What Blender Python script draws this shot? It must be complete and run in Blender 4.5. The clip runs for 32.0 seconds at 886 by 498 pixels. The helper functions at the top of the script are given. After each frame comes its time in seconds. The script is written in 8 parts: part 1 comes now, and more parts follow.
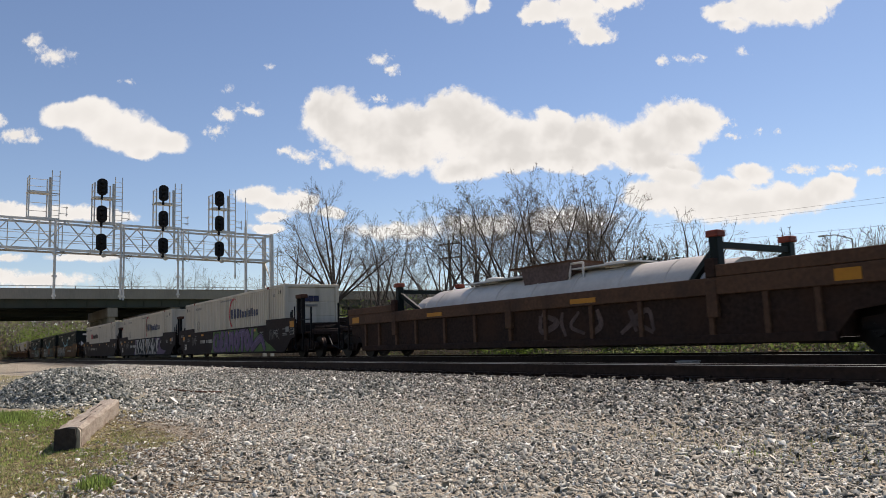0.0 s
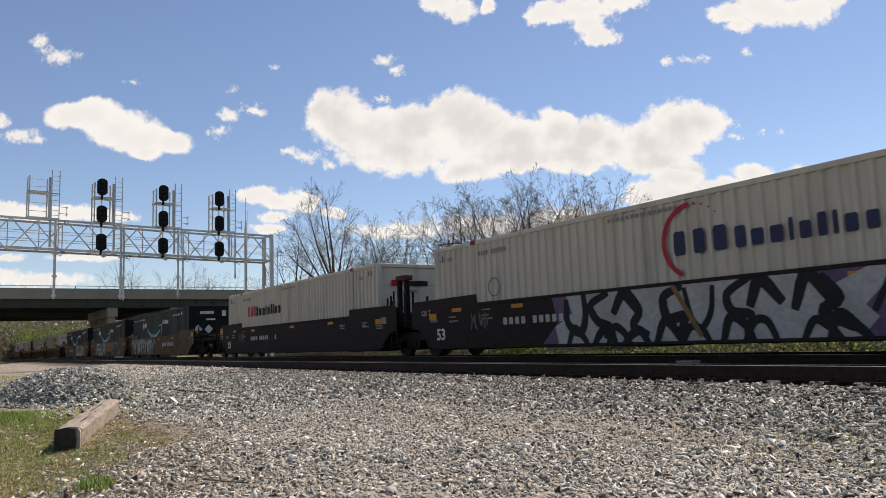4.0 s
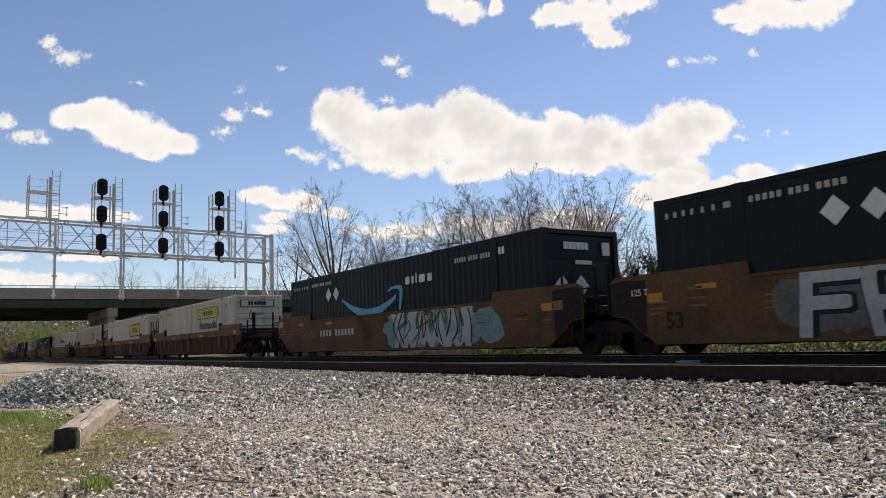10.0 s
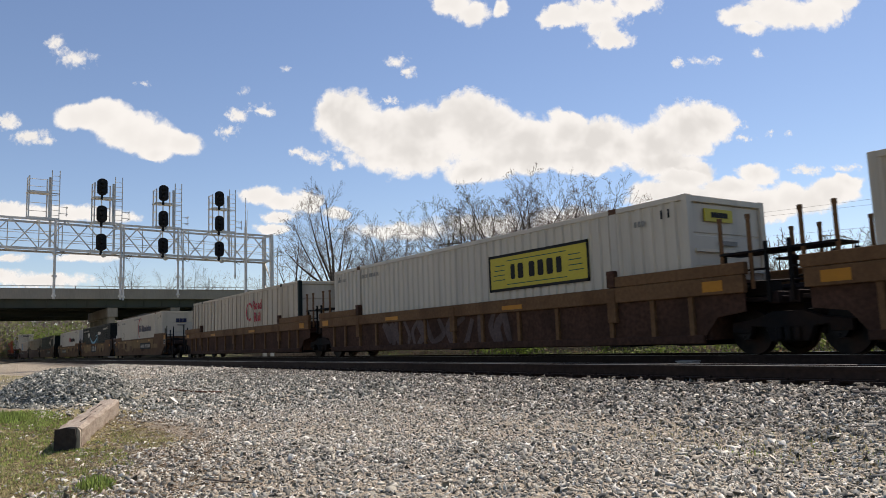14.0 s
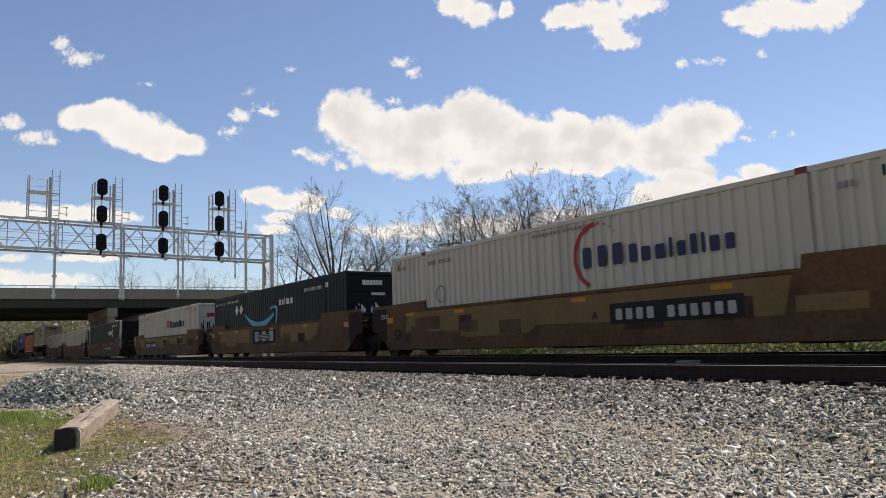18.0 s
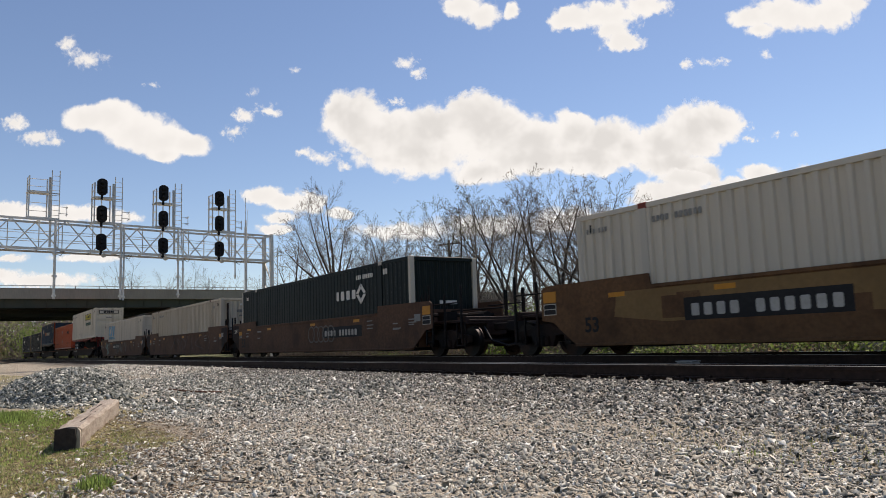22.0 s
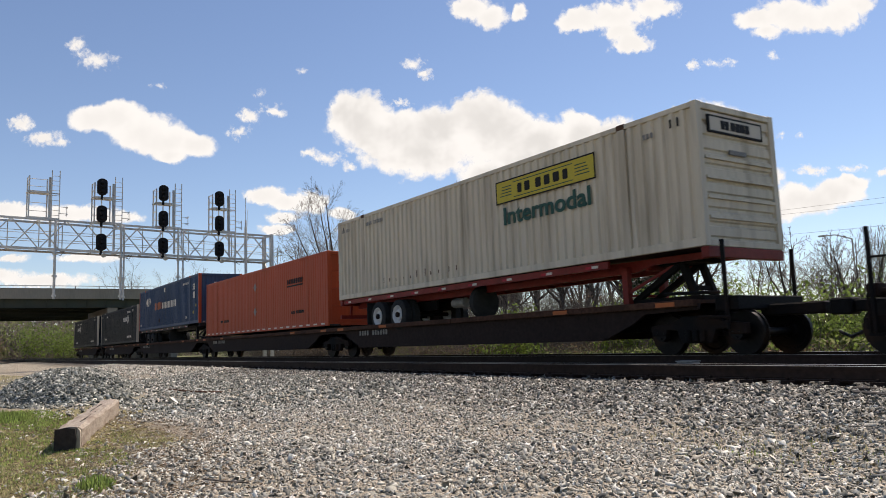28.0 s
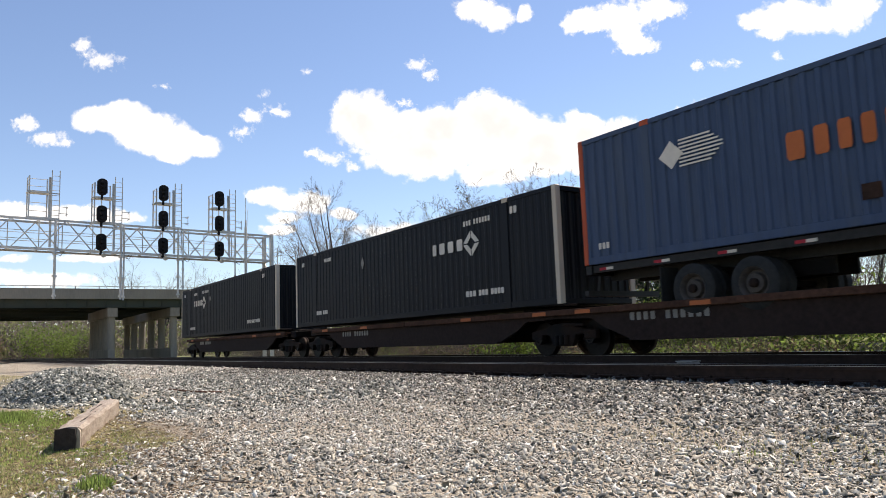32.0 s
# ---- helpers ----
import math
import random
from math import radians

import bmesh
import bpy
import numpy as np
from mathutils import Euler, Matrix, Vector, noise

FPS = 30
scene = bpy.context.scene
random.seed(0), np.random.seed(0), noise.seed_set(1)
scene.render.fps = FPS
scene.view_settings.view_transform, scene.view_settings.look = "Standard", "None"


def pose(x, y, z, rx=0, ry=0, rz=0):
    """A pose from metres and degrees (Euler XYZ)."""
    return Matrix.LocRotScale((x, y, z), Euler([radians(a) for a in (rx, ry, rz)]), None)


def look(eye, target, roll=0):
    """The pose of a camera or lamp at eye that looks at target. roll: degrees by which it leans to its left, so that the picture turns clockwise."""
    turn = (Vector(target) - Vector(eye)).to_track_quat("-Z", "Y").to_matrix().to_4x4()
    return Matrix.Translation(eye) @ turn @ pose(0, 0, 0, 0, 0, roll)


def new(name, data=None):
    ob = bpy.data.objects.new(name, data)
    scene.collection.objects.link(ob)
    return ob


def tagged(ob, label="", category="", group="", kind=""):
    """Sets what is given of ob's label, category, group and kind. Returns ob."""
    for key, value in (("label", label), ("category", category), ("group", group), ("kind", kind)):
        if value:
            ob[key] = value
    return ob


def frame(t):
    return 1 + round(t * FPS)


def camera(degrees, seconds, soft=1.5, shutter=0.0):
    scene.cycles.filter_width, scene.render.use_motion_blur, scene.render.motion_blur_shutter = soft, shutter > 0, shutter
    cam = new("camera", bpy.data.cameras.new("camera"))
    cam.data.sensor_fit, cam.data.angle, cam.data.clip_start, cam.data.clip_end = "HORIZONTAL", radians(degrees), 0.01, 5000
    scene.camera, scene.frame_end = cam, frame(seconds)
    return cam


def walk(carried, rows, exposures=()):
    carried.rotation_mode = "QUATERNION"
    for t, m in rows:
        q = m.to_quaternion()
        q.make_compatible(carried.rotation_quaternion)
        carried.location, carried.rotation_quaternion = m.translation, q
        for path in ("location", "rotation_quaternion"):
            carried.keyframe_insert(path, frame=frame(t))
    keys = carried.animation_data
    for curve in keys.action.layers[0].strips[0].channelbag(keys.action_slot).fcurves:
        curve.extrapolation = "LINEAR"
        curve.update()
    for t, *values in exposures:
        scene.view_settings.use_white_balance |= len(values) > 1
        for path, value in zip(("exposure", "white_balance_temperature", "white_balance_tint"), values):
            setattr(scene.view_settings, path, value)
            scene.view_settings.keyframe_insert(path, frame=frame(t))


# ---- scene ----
cam = camera(61.91, 32.0, soft=0.75, shutter=0.1)
EYE = Vector((0.0, 0.0, 0.455))
AHEAD = Vector((-0.82429937, 0.55238510, 0.12410177))
HELD = look(EYE, EYE + 10 * AHEAD, -2.059)
walk(cam, [(0.0, HELD), (32.0, HELD)], exposures=[(t, e, 7050, 18) for t, e in ((0, -0.05), (3, -0.03), (7, 0.04), (12, 0.04), (14, 0.0), (25, 0.0), (28, 0.08), (29, 0.16), (30, 0.30), (32, 0.42))])

# world and sun
SUN = Vector((-0.24 * 0.60, 0.97 * 0.60, 0.80)).normalized()
world = bpy.data.worlds.new("sky")
scene.world = world
world.use_nodes = True
wn = world.node_tree
sky = wn.nodes.new("ShaderNodeTexSky")
sky.sky_type = "NISHITA"
sky.sun_disc = False
sky.sun_elevation = math.asin(SUN.z)
sky.sun_rotation = math.atan2(SUN.x, SUN.y)
sky.altitude = 50
sky.air_density, sky.dust_density, sky.ozone_density = 1.0, 0.1, 4.0
wn.nodes["Background"].inputs[1].default_value = 0.124
wn.links.new(sky.outputs[0], wn.nodes["Background"].inputs[0])
sun = new("sun", bpy.data.lights.new("sun", "SUN"))
sun.data.energy, sun.data.angle, sun.data.color = 4.3, radians(0.53), (1.0, 0.95, 0.87)
sun.matrix_basis = look(SUN * 50, (0, 0, 0))

SPEED = 11.93
TRACK_Y = 13.35
NEAR_Y = 9.51
CANT = 0.055  # the near track lies on a curve, its far rail lower


# ---- materials ----
def surf(name, base, rough=0.6, metal=0.0, var=0.2, scale=2.0, stain=None, amount=0.4, stain_scale=1.2,
         bump=0.15, bump_scale=30.0, streak=False, island=0.0, rnd=0.0, spec=0.2, stretch=None):
    """A two-scale procedural surface: large stains over fine grain, with relief."""
    m = bpy.data.materials.new(name)
    m.use_nodes = True
    n, l = m.node_tree.nodes, m.node_tree.links
    b = n["Principled BSDF"]
    b.inputs["Roughness"].default_value = rough
    b.inputs["Metallic"].default_value = metal
    b.inputs["Specular IOR Level"].default_value = spec
    tc = n.new("ShaderNodeTexCoord")
    mp = n.new("ShaderNodeMapping")
    l.new(tc.outputs["Object"], mp.inputs[0])
    if stretch:
        mp.inputs["Scale"].default_value = stretch
    elif streak:
        mp.inputs["Scale"].default_value = (1.0, 1.0, 0.11)
    big, fine = n.new("ShaderNodeTexNoise"), n.new("ShaderNodeTexNoise")
    big.inputs["Scale"].default_value, big.inputs["Detail"].default_value = stain_scale, 5.0
    fine.inputs["Scale"].default_value, fine.inputs["Detail"].default_value = scale * 6, 4.0
    for t in (big, fine):
        l.new(mp.outputs[0], t.inputs["Vector"])
    ramp = n.new("ShaderNodeValToRGB")
    c = Vector(base)
    lo, hi = c * (1 - var), c * (1 + var)
    ramp.color_ramp.elements[0].color, ramp.color_ramp.elements[1].color = (*lo, 1), (*hi, 1)
    ramp.color_ramp.elements[0].position, ramp.color_ramp.elements[1].position = 0.3, 0.7
    l.new(fine.outputs["Fac"], ramp.inputs[0])
    col = ramp.outputs[0]
    mix = n.new("ShaderNodeMix")
    mix.data_type = "RGBA"
    sr = n.new("ShaderNodeValToRGB")
    sr.color_ramp.elements[0].position, sr.color_ramp.elements[1].position = 0.48, 0.72
    sr.color_ramp.elements[1].color = (amount, amount, amount, 1)
    l.new(big.outputs["Fac"], sr.inputs[0])
    l.new(sr.outputs[0], mix.inputs["Factor"])
    l.new(col, mix.inputs[6])
    st = stain if stain else tuple(c * 0.6)
    mix.inputs[7].default_value = (*st, 1)
    col = mix.outputs[2]
    if island or rnd:
        src = n.new("ShaderNodeNewGeometry").outputs["Random Per Island"] if island else n.new("ShaderNodeObjectInfo").outputs["Random"]
        k = island or rnd
        mr = n.new("ShaderNodeMapRange")
        mr.inputs["To Min"].default_value, mr.inputs["To Max"].default_value = 1 - k, 1 + k
        l.new(src, mr.inputs[0])
        mul = n.new("ShaderNodeMix")
        mul.data_type, mul.blend_type = "RGBA", "MULTIPLY"
        mul.inputs["Factor"].default_value = 1.0
        l.new(col, mul.inputs[6])
        l.new(mr.outputs[0], mul.inputs[7])
        col = mul.outputs[2]
    l.new(col, b.inputs["Base Color"])
    rr = n.new("ShaderNodeMapRange")
    rr.inputs["To Min"].default_value, rr.inputs["To Max"].default_value = max(0.05, rough - 0.12), min(1, rough + 0.12)
    l.new(big.outputs["Fac"], rr.inputs[0])
    l.new(rr.outputs[0], b.inputs["Roughness"])
    if bump:
        bn = n.new("ShaderNodeTexNoise")
        bn.inputs["Scale"].default_value, bn.inputs["Detail"].default_value = bump_scale, 3.0
        l.new(tc.outputs["Object"], bn.inputs["Vector"])
        bp = n.new("ShaderNodeBump")
        bp.inputs["Strength"].default_value, bp.inputs["Distance"].default_value = bump, 0.02
        l.new(bn.outputs["Fac"], bp.inputs["Height"])
        l.new(bp.outputs[0], b.inputs["Normal"])
    return m


RUST = (0.10, 0.045, 0.022)
M = dict(
    white=surf("white_container_paint", (0.54, 0.468, 0.366), 0.5, var=0.04, stain=(0.31, 0.265, 0.20), amount=0.55, streak=True, stain_scale=2.6, bump=0.04),
    cleanwhite=surf("fresh_white_paint", (0.535, 0.47, 0.37), 0.45, var=0.02, stain=(0.37, 0.335, 0.28), amount=0.5, streak=True, stain_scale=2.6, bump=0.03),
    oldwhite=surf("old_stained_white_paint", (0.49, 0.41, 0.305), 0.6, var=0.06, stain=(0.28, 0.225, 0.155), amount=0.6, streak=True, stain_scale=2.6, bump=0.05),
    cream=surf("cream_container_paint", (0.61, 0.535, 0.41), 0.55, var=0.05, stain=(0.29, 0.235, 0.165), amount=0.6, streak=True, stain_scale=2.6, bump=0.04),
    navy=surf("dark_teal_navy_paint", (0.0072, 0.0104, 0.0095), 0.5, spec=0.14, var=0.15, stain=(0.015, 0.019, 0.0185), amount=0.4, streak=True, bump=0.04),
    green=surf("dark_green_paint", (0.004, 0.009, 0.0078), 0.5, spec=0.14, var=0.15, stain=(0.011, 0.017, 0.016), amount=0.4, streak=True, bump=0.04),
    blueblack=surf("blue_black_paint", (0.0085, 0.0098, 0.012), 0.5, spec=0.14, var=0.15, stain=(0.014, 0.018, 0.024), amount=0.4, streak=True, bump=0.04),
    blue=surf("faded_blue_paint", (0.042, 0.070, 0.128), 0.5, var=0.12, stain=(0.07, 0.088, 0.11), amount=0.5, streak=True, stain_scale=2.6, bump=0.05),
    orange=surf("orange_container_paint", (0.42, 0.076, 0.030), 0.5, var=0.06, stain=(0.33, 0.08, 0.03), amount=0.45, streak=True, stain_scale=2.6, bump=0.04),
    wellblack=surf("dark_maroon_black_car_paint", (0.029, 0.018, 0.0148), 0.7, spec=0.1, var=0.25, stain=(0.042, 0.029, 0.024), amount=0.5, bump=0.1),
    wellyellow=surf("dirty_brownish_yellow_car_paint", (0.128, 0.064, 0.029), 0.7, spec=0.12, var=0.2, stain=(0.06, 0.032, 0.018), amount=0.7, bump=0.12),
    wellbrown=surf("brown_car_paint", (0.105, 0.054, 0.031), 0.7, spec=0.12, var=0.2, stain=(0.05, 0.032, 0.024), amount=0.6, bump=0.12),
    welldark=surf("grimy_dark_brown_car_paint", (0.038, 0.022, 0.016), 0.8, var=0.3, stain=(0.07, 0.034, 0.02), amount=0.6, bump=0.2, spec=0.1),
    wellrust=surf("rusty_brown_car_paint", (0.078, 0.038, 0.024), 0.8, var=0.3, stain=(0.035, 0.02, 0.014), amount=0.7, bump=0.2, spec=0.1),
    chord=surf("worn_yellow_brown_chord_paint", (0.165, 0.085, 0.038), 0.7, spec=0.12, var=0.2, stain=(0.09, 0.043, 0.02), amount=0.7, bump=0.12),
    patch=surf("faded_yellow_patch_paint", (0.205, 0.118, 0.045), 0.7, var=0.1, stain=(0.15, 0.085, 0.035), amount=0.5, bump=0.05),
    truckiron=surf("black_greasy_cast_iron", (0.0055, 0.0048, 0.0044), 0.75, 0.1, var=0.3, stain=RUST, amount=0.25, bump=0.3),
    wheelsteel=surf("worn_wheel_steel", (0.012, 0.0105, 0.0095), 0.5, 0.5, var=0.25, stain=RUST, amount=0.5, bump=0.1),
    black=surf("black_paint", (0.014, 0.014, 0.014), 0.5, var=0.3, stain=(0.03, 0.028, 0.025), amount=0.4, bump=0.05),
    redframe=surf("red_chassis_paint", (0.20, 0.022, 0.016), 0.5, var=0.15, stain=(0.08, 0.02, 0.015), amount=0.5, bump=0.06),
    tyre=surf("dusty_tyre_rubber", (0.025, 0.026, 0.025), 0.85, var=0.2, stain=(0.06, 0.055, 0.05), amount=0.4, bump=0.2),
    rim=surf("white_wheel_rim_paint", (0.62, 0.62, 0.60), 0.4, 0.1, var=0.05, stain=(0.35, 0.33, 0.3), amount=0.4, bump=0.03),
    yellowsign=surf("yellow_sign_film", (0.50, 0.40, 0.045), 0.5, var=0.05, stain=(0.45, 0.36, 0.06), amount=0.4, bump=0.02),
    ink=surf("black_lettering_film", (0.024, 0.022, 0.021), 0.6, var=0.15, bump=0.0, spec=0.1),
    greenink=surf("dark_green_lettering_film", (0.02, 0.075, 0.055), 0.5, var=0.1, bump=0.0),
    navyink=surf("navy_lettering_film", (0.030, 0.031, 0.066), 0.5, var=0.1, bump=0.0),
    redink=surf("red_lettering_film", (0.42, 0.02, 0.035), 0.5, var=0.1, bump=0.0),
    whiteink=surf("white_lettering_film", (0.64, 0.595, 0.51), 0.5, var=0.05, stain=(0.5, 0.48, 0.45), bump=0.0),
    dimwhite=surf("dull_white_stencil_paint", (0.40, 0.365, 0.31), 0.6, var=0.1, stain=(0.24, 0.22, 0.2), amount=0.5, bump=0.0),
    greyink=surf("grey_lettering_film", (0.225, 0.21, 0.185), 0.5, var=0.1, bump=0.0),
    cyan=surf("light_blue_swoosh_film", (0.075, 0.32, 0.45), 0.45, var=0.05, bump=0.0),
    csxblue=surf("mid_blue_lettering_film", (0.10, 0.30, 0.42), 0.5, var=0.1, bump=0.0),
    orangeink=surf("orange_lettering_film", (0.44, 0.12, 0.035), 0.5, var=0.05, bump=0.0),
    reflector=surf("yellow_reflector_film", (0.50, 0.20, 0.018), 0.45, var=0.05, bump=0.0),
    purple=surf("purple_spray_paint", (0.125, 0.078, 0.132), 0.6, var=0.2, stain=(0.065, 0.04, 0.10), amount=0.5, bump=0.03),
    lilac=surf("lilac_spray_paint", (0.22, 0.16, 0.30), 0.6, var=0.2, bump=0.03),
    limegreen=surf("green_spray_paint", (0.075, 0.13, 0.03), 0.6, var=0.2, stain=(0.04, 0.08, 0.025), amount=0.5, bump=0.03),
    greyspray=surf("grey_spray_paint", (0.13, 0.112, 0.092), 0.6, var=0.25, stain=(0.05, 0.044, 0.04), amount=0.5, bump=0.03),
    whitespray=surf("white_spray_paint", (0.40, 0.375, 0.34), 0.6, var=0.15, stain=(0.24, 0.22, 0.19), amount=0.5, bump=0.03),
    darkspray=surf("dark_grey_spray_paint", (0.058, 0.05, 0.043), 0.7, var=0.3, stain=(0.10, 0.085, 0.075), amount=0.5, bump=0.03),
    dustspray=surf("faded_dusty_spray_paint", (0.115, 0.075, 0.062), 0.7, var=0.25, stain=(0.05, 0.03, 0.024), amount=0.7, bump=0.03),
    tealspray=surf("teal_spray_paint", (0.16, 0.25, 0.215), 0.6, var=0.2, bump=0.03),
    redspray=surf("brick_red_spray_paint", (0.22, 0.05, 0.03), 0.6, var=0.2, bump=0.03),
    sagespray=surf("pale_sage_spray_paint", (0.165, 0.17, 0.13), 0.7, var=0.25, stain=(0.09, 0.085, 0.07), amount=0.6, bump=0.03),
    mauvespray=surf("grey_mauve_spray_paint", (0.085, 0.068, 0.08), 0.7, var=0.25, stain=(0.045, 0.036, 0.042), amount=0.6, bump=0.03),
    deepgreen=surf("dark_green_grey_spray_paint", (0.042, 0.052, 0.045), 0.7, var=0.25, stain=(0.02, 0.024, 0.021), amount=0.6, bump=0.03),
    tankgrey=surf("pale_grey_tank_shell", (0.60, 0.535, 0.455), 0.45, 0.0, var=0.05, stain=(0.34, 0.28, 0.23), amount=0.5, bump=0.03),
    boxgrey=surf("weathered_grey_box", (0.30, 0.28, 0.25), 0.8, var=0.12, stain=(0.16, 0.13, 0.10), amount=0.6, bump=0.05),
    galv=surf("galvanised_steel", (0.60, 0.58, 0.53), 0.5, 0.15, var=0.1, stain=(0.27, 0.26, 0.24), amount=0.5, bump=0.05),
    lampblack=surf("matt_black_signal_paint", (0.012, 0.012, 0.013), 0.7, var=0.2, bump=0.05),
    concrete=surf("weathered_concrete", (0.26, 0.235, 0.19), 0.9, var=0.1, stain=(0.13, 0.115, 0.095), amount=0.6, stain_scale=0.25, streak=True, bump=0.2, bump_scale=8),
    girder=surf("dull_green_girder_paint", (0.052, 0.062, 0.049), 0.7, var=0.1, stain=(0.08, 0.07, 0.05), amount=0.5, stain_scale=0.4, bump=0.05),
    railsteel=surf("rusty_rail_steel", (0.035, 0.021, 0.016), 0.7, 0.3, var=0.3, stain=(0.018, 0.013, 0.011), amount=0.5, bump=0.2),
    railhead=surf("polished_rail_head", (0.30, 0.29, 0.28), 0.35, 0.9, var=0.1, bump=0.02),
    tie=surf("weathered_dark_sleeper_wood", (0.045, 0.036, 0.030), 0.9, var=0.3, stain=(0.02, 0.017, 0.015), amount=0.6, bump=0.5, rnd=0.3),
    baulk=surf("tan_weathered_timber", (0.40, 0.335, 0.26), 0.9, var=0.25, stain=(0.20, 0.135, 0.10), amount=0.8, stain_scale=3, stretch=(1, 6, 6), bump=0.5, bump_scale=20),
    palewood=surf("pale_splintered_wood", (0.52, 0.44, 0.33), 0.9, var=0.2, stain=(0.3, 0.22, 0.15), amount=0.5, stain_scale=6, bump=0.4),
    bark=surf("grey_brown_bark", (0.075, 0.062, 0.052), 0.9, var=0.3, stain=(0.06, 0.05, 0.04), amount=0.5, bump=0.4, bump_scale=12),
    twig=surf("brown_grey_twigs", (0.15, 0.125, 0.102), 0.9, var=0.25, bump=0.0, island=0.3),
    bud=surf("pale_green_spring_buds", (0.20, 0.23, 0.085), 0.8, var=0.25, bump=0.0, island=0.4),
    leaf=surf("fresh_green_leaves", (0.19, 0.26, 0.06), 0.7, var=0.3, bump=0.0, island=0.5),
    ivy=surf("dark_green_ivy_leaves", (0.030, 0.055, 0.018), 0.6, var=0.3, bump=0.0, island=0.5),
    # distance haze is mixed into the next two colours: paler and greyer
    hazewood=surf("haze_tinted_brown_grey_brush", (0.25, 0.21, 0.175), 0.9, var=0.15, bump=0.0, island=0.25),
    hazegreen=surf("haze_tinted_spring_green_brush", (0.25, 0.27, 0.12), 0.9, var=0.15, bump=0.0, island=0.3),
    dryleaf=surf("dry_tan_leaves", (0.22, 0.16, 0.10), 0.8, var=0.3, bump=0.0, island=0.4),
    redstick=surf("reddish_dead_wood", (0.19, 0.105, 0.07), 0.9, var=0.3, stain=(0.10, 0.06, 0.04), amount=0.5, bump=0.4),
    pole=surf("brown_utility_pole_wood", (0.085, 0.065, 0.05), 0.9, var=0.2, bump=0.3),
    wire=surf("black_wire", (0.02, 0.02, 0.02), 0.6, bump=0.0),
    grass=surf("green_grass_blades", (0.27, 0.35, 0.095), 0.7, var=0.3, bump=0.0, island=0.65),
    drygrass=surf("dry_grass_blades", (0.47, 0.42, 0.22), 0.8, var=0.3, bump=0.0, island=0.65),
)


def translucent(m, share):
    """Lets light through thin leaves and blades."""
    n, l = m.node_tree.nodes, m.node_tree.links
    b = n["Principled BSDF"]
    t, mix = n.new("ShaderNodeBsdfTranslucent"), n.new("ShaderNodeMixShader")
    l.new(b.inputs["Base Color"].links[0].from_socket, t.inputs["Color"])
    mix.inputs[0].default_value = share
    l.new(b.outputs[0], mix.inputs[1])
    l.new(t.outputs[0], mix.inputs[2])
    l.new(mix.outputs[0], n["Material Output"].inputs["Surface"])


for leafy in ("hazewood", "hazegreen", "bud", "leaf", "dryleaf", "grass", "drygrass"):
    translucent(M[leafy], 0.5)


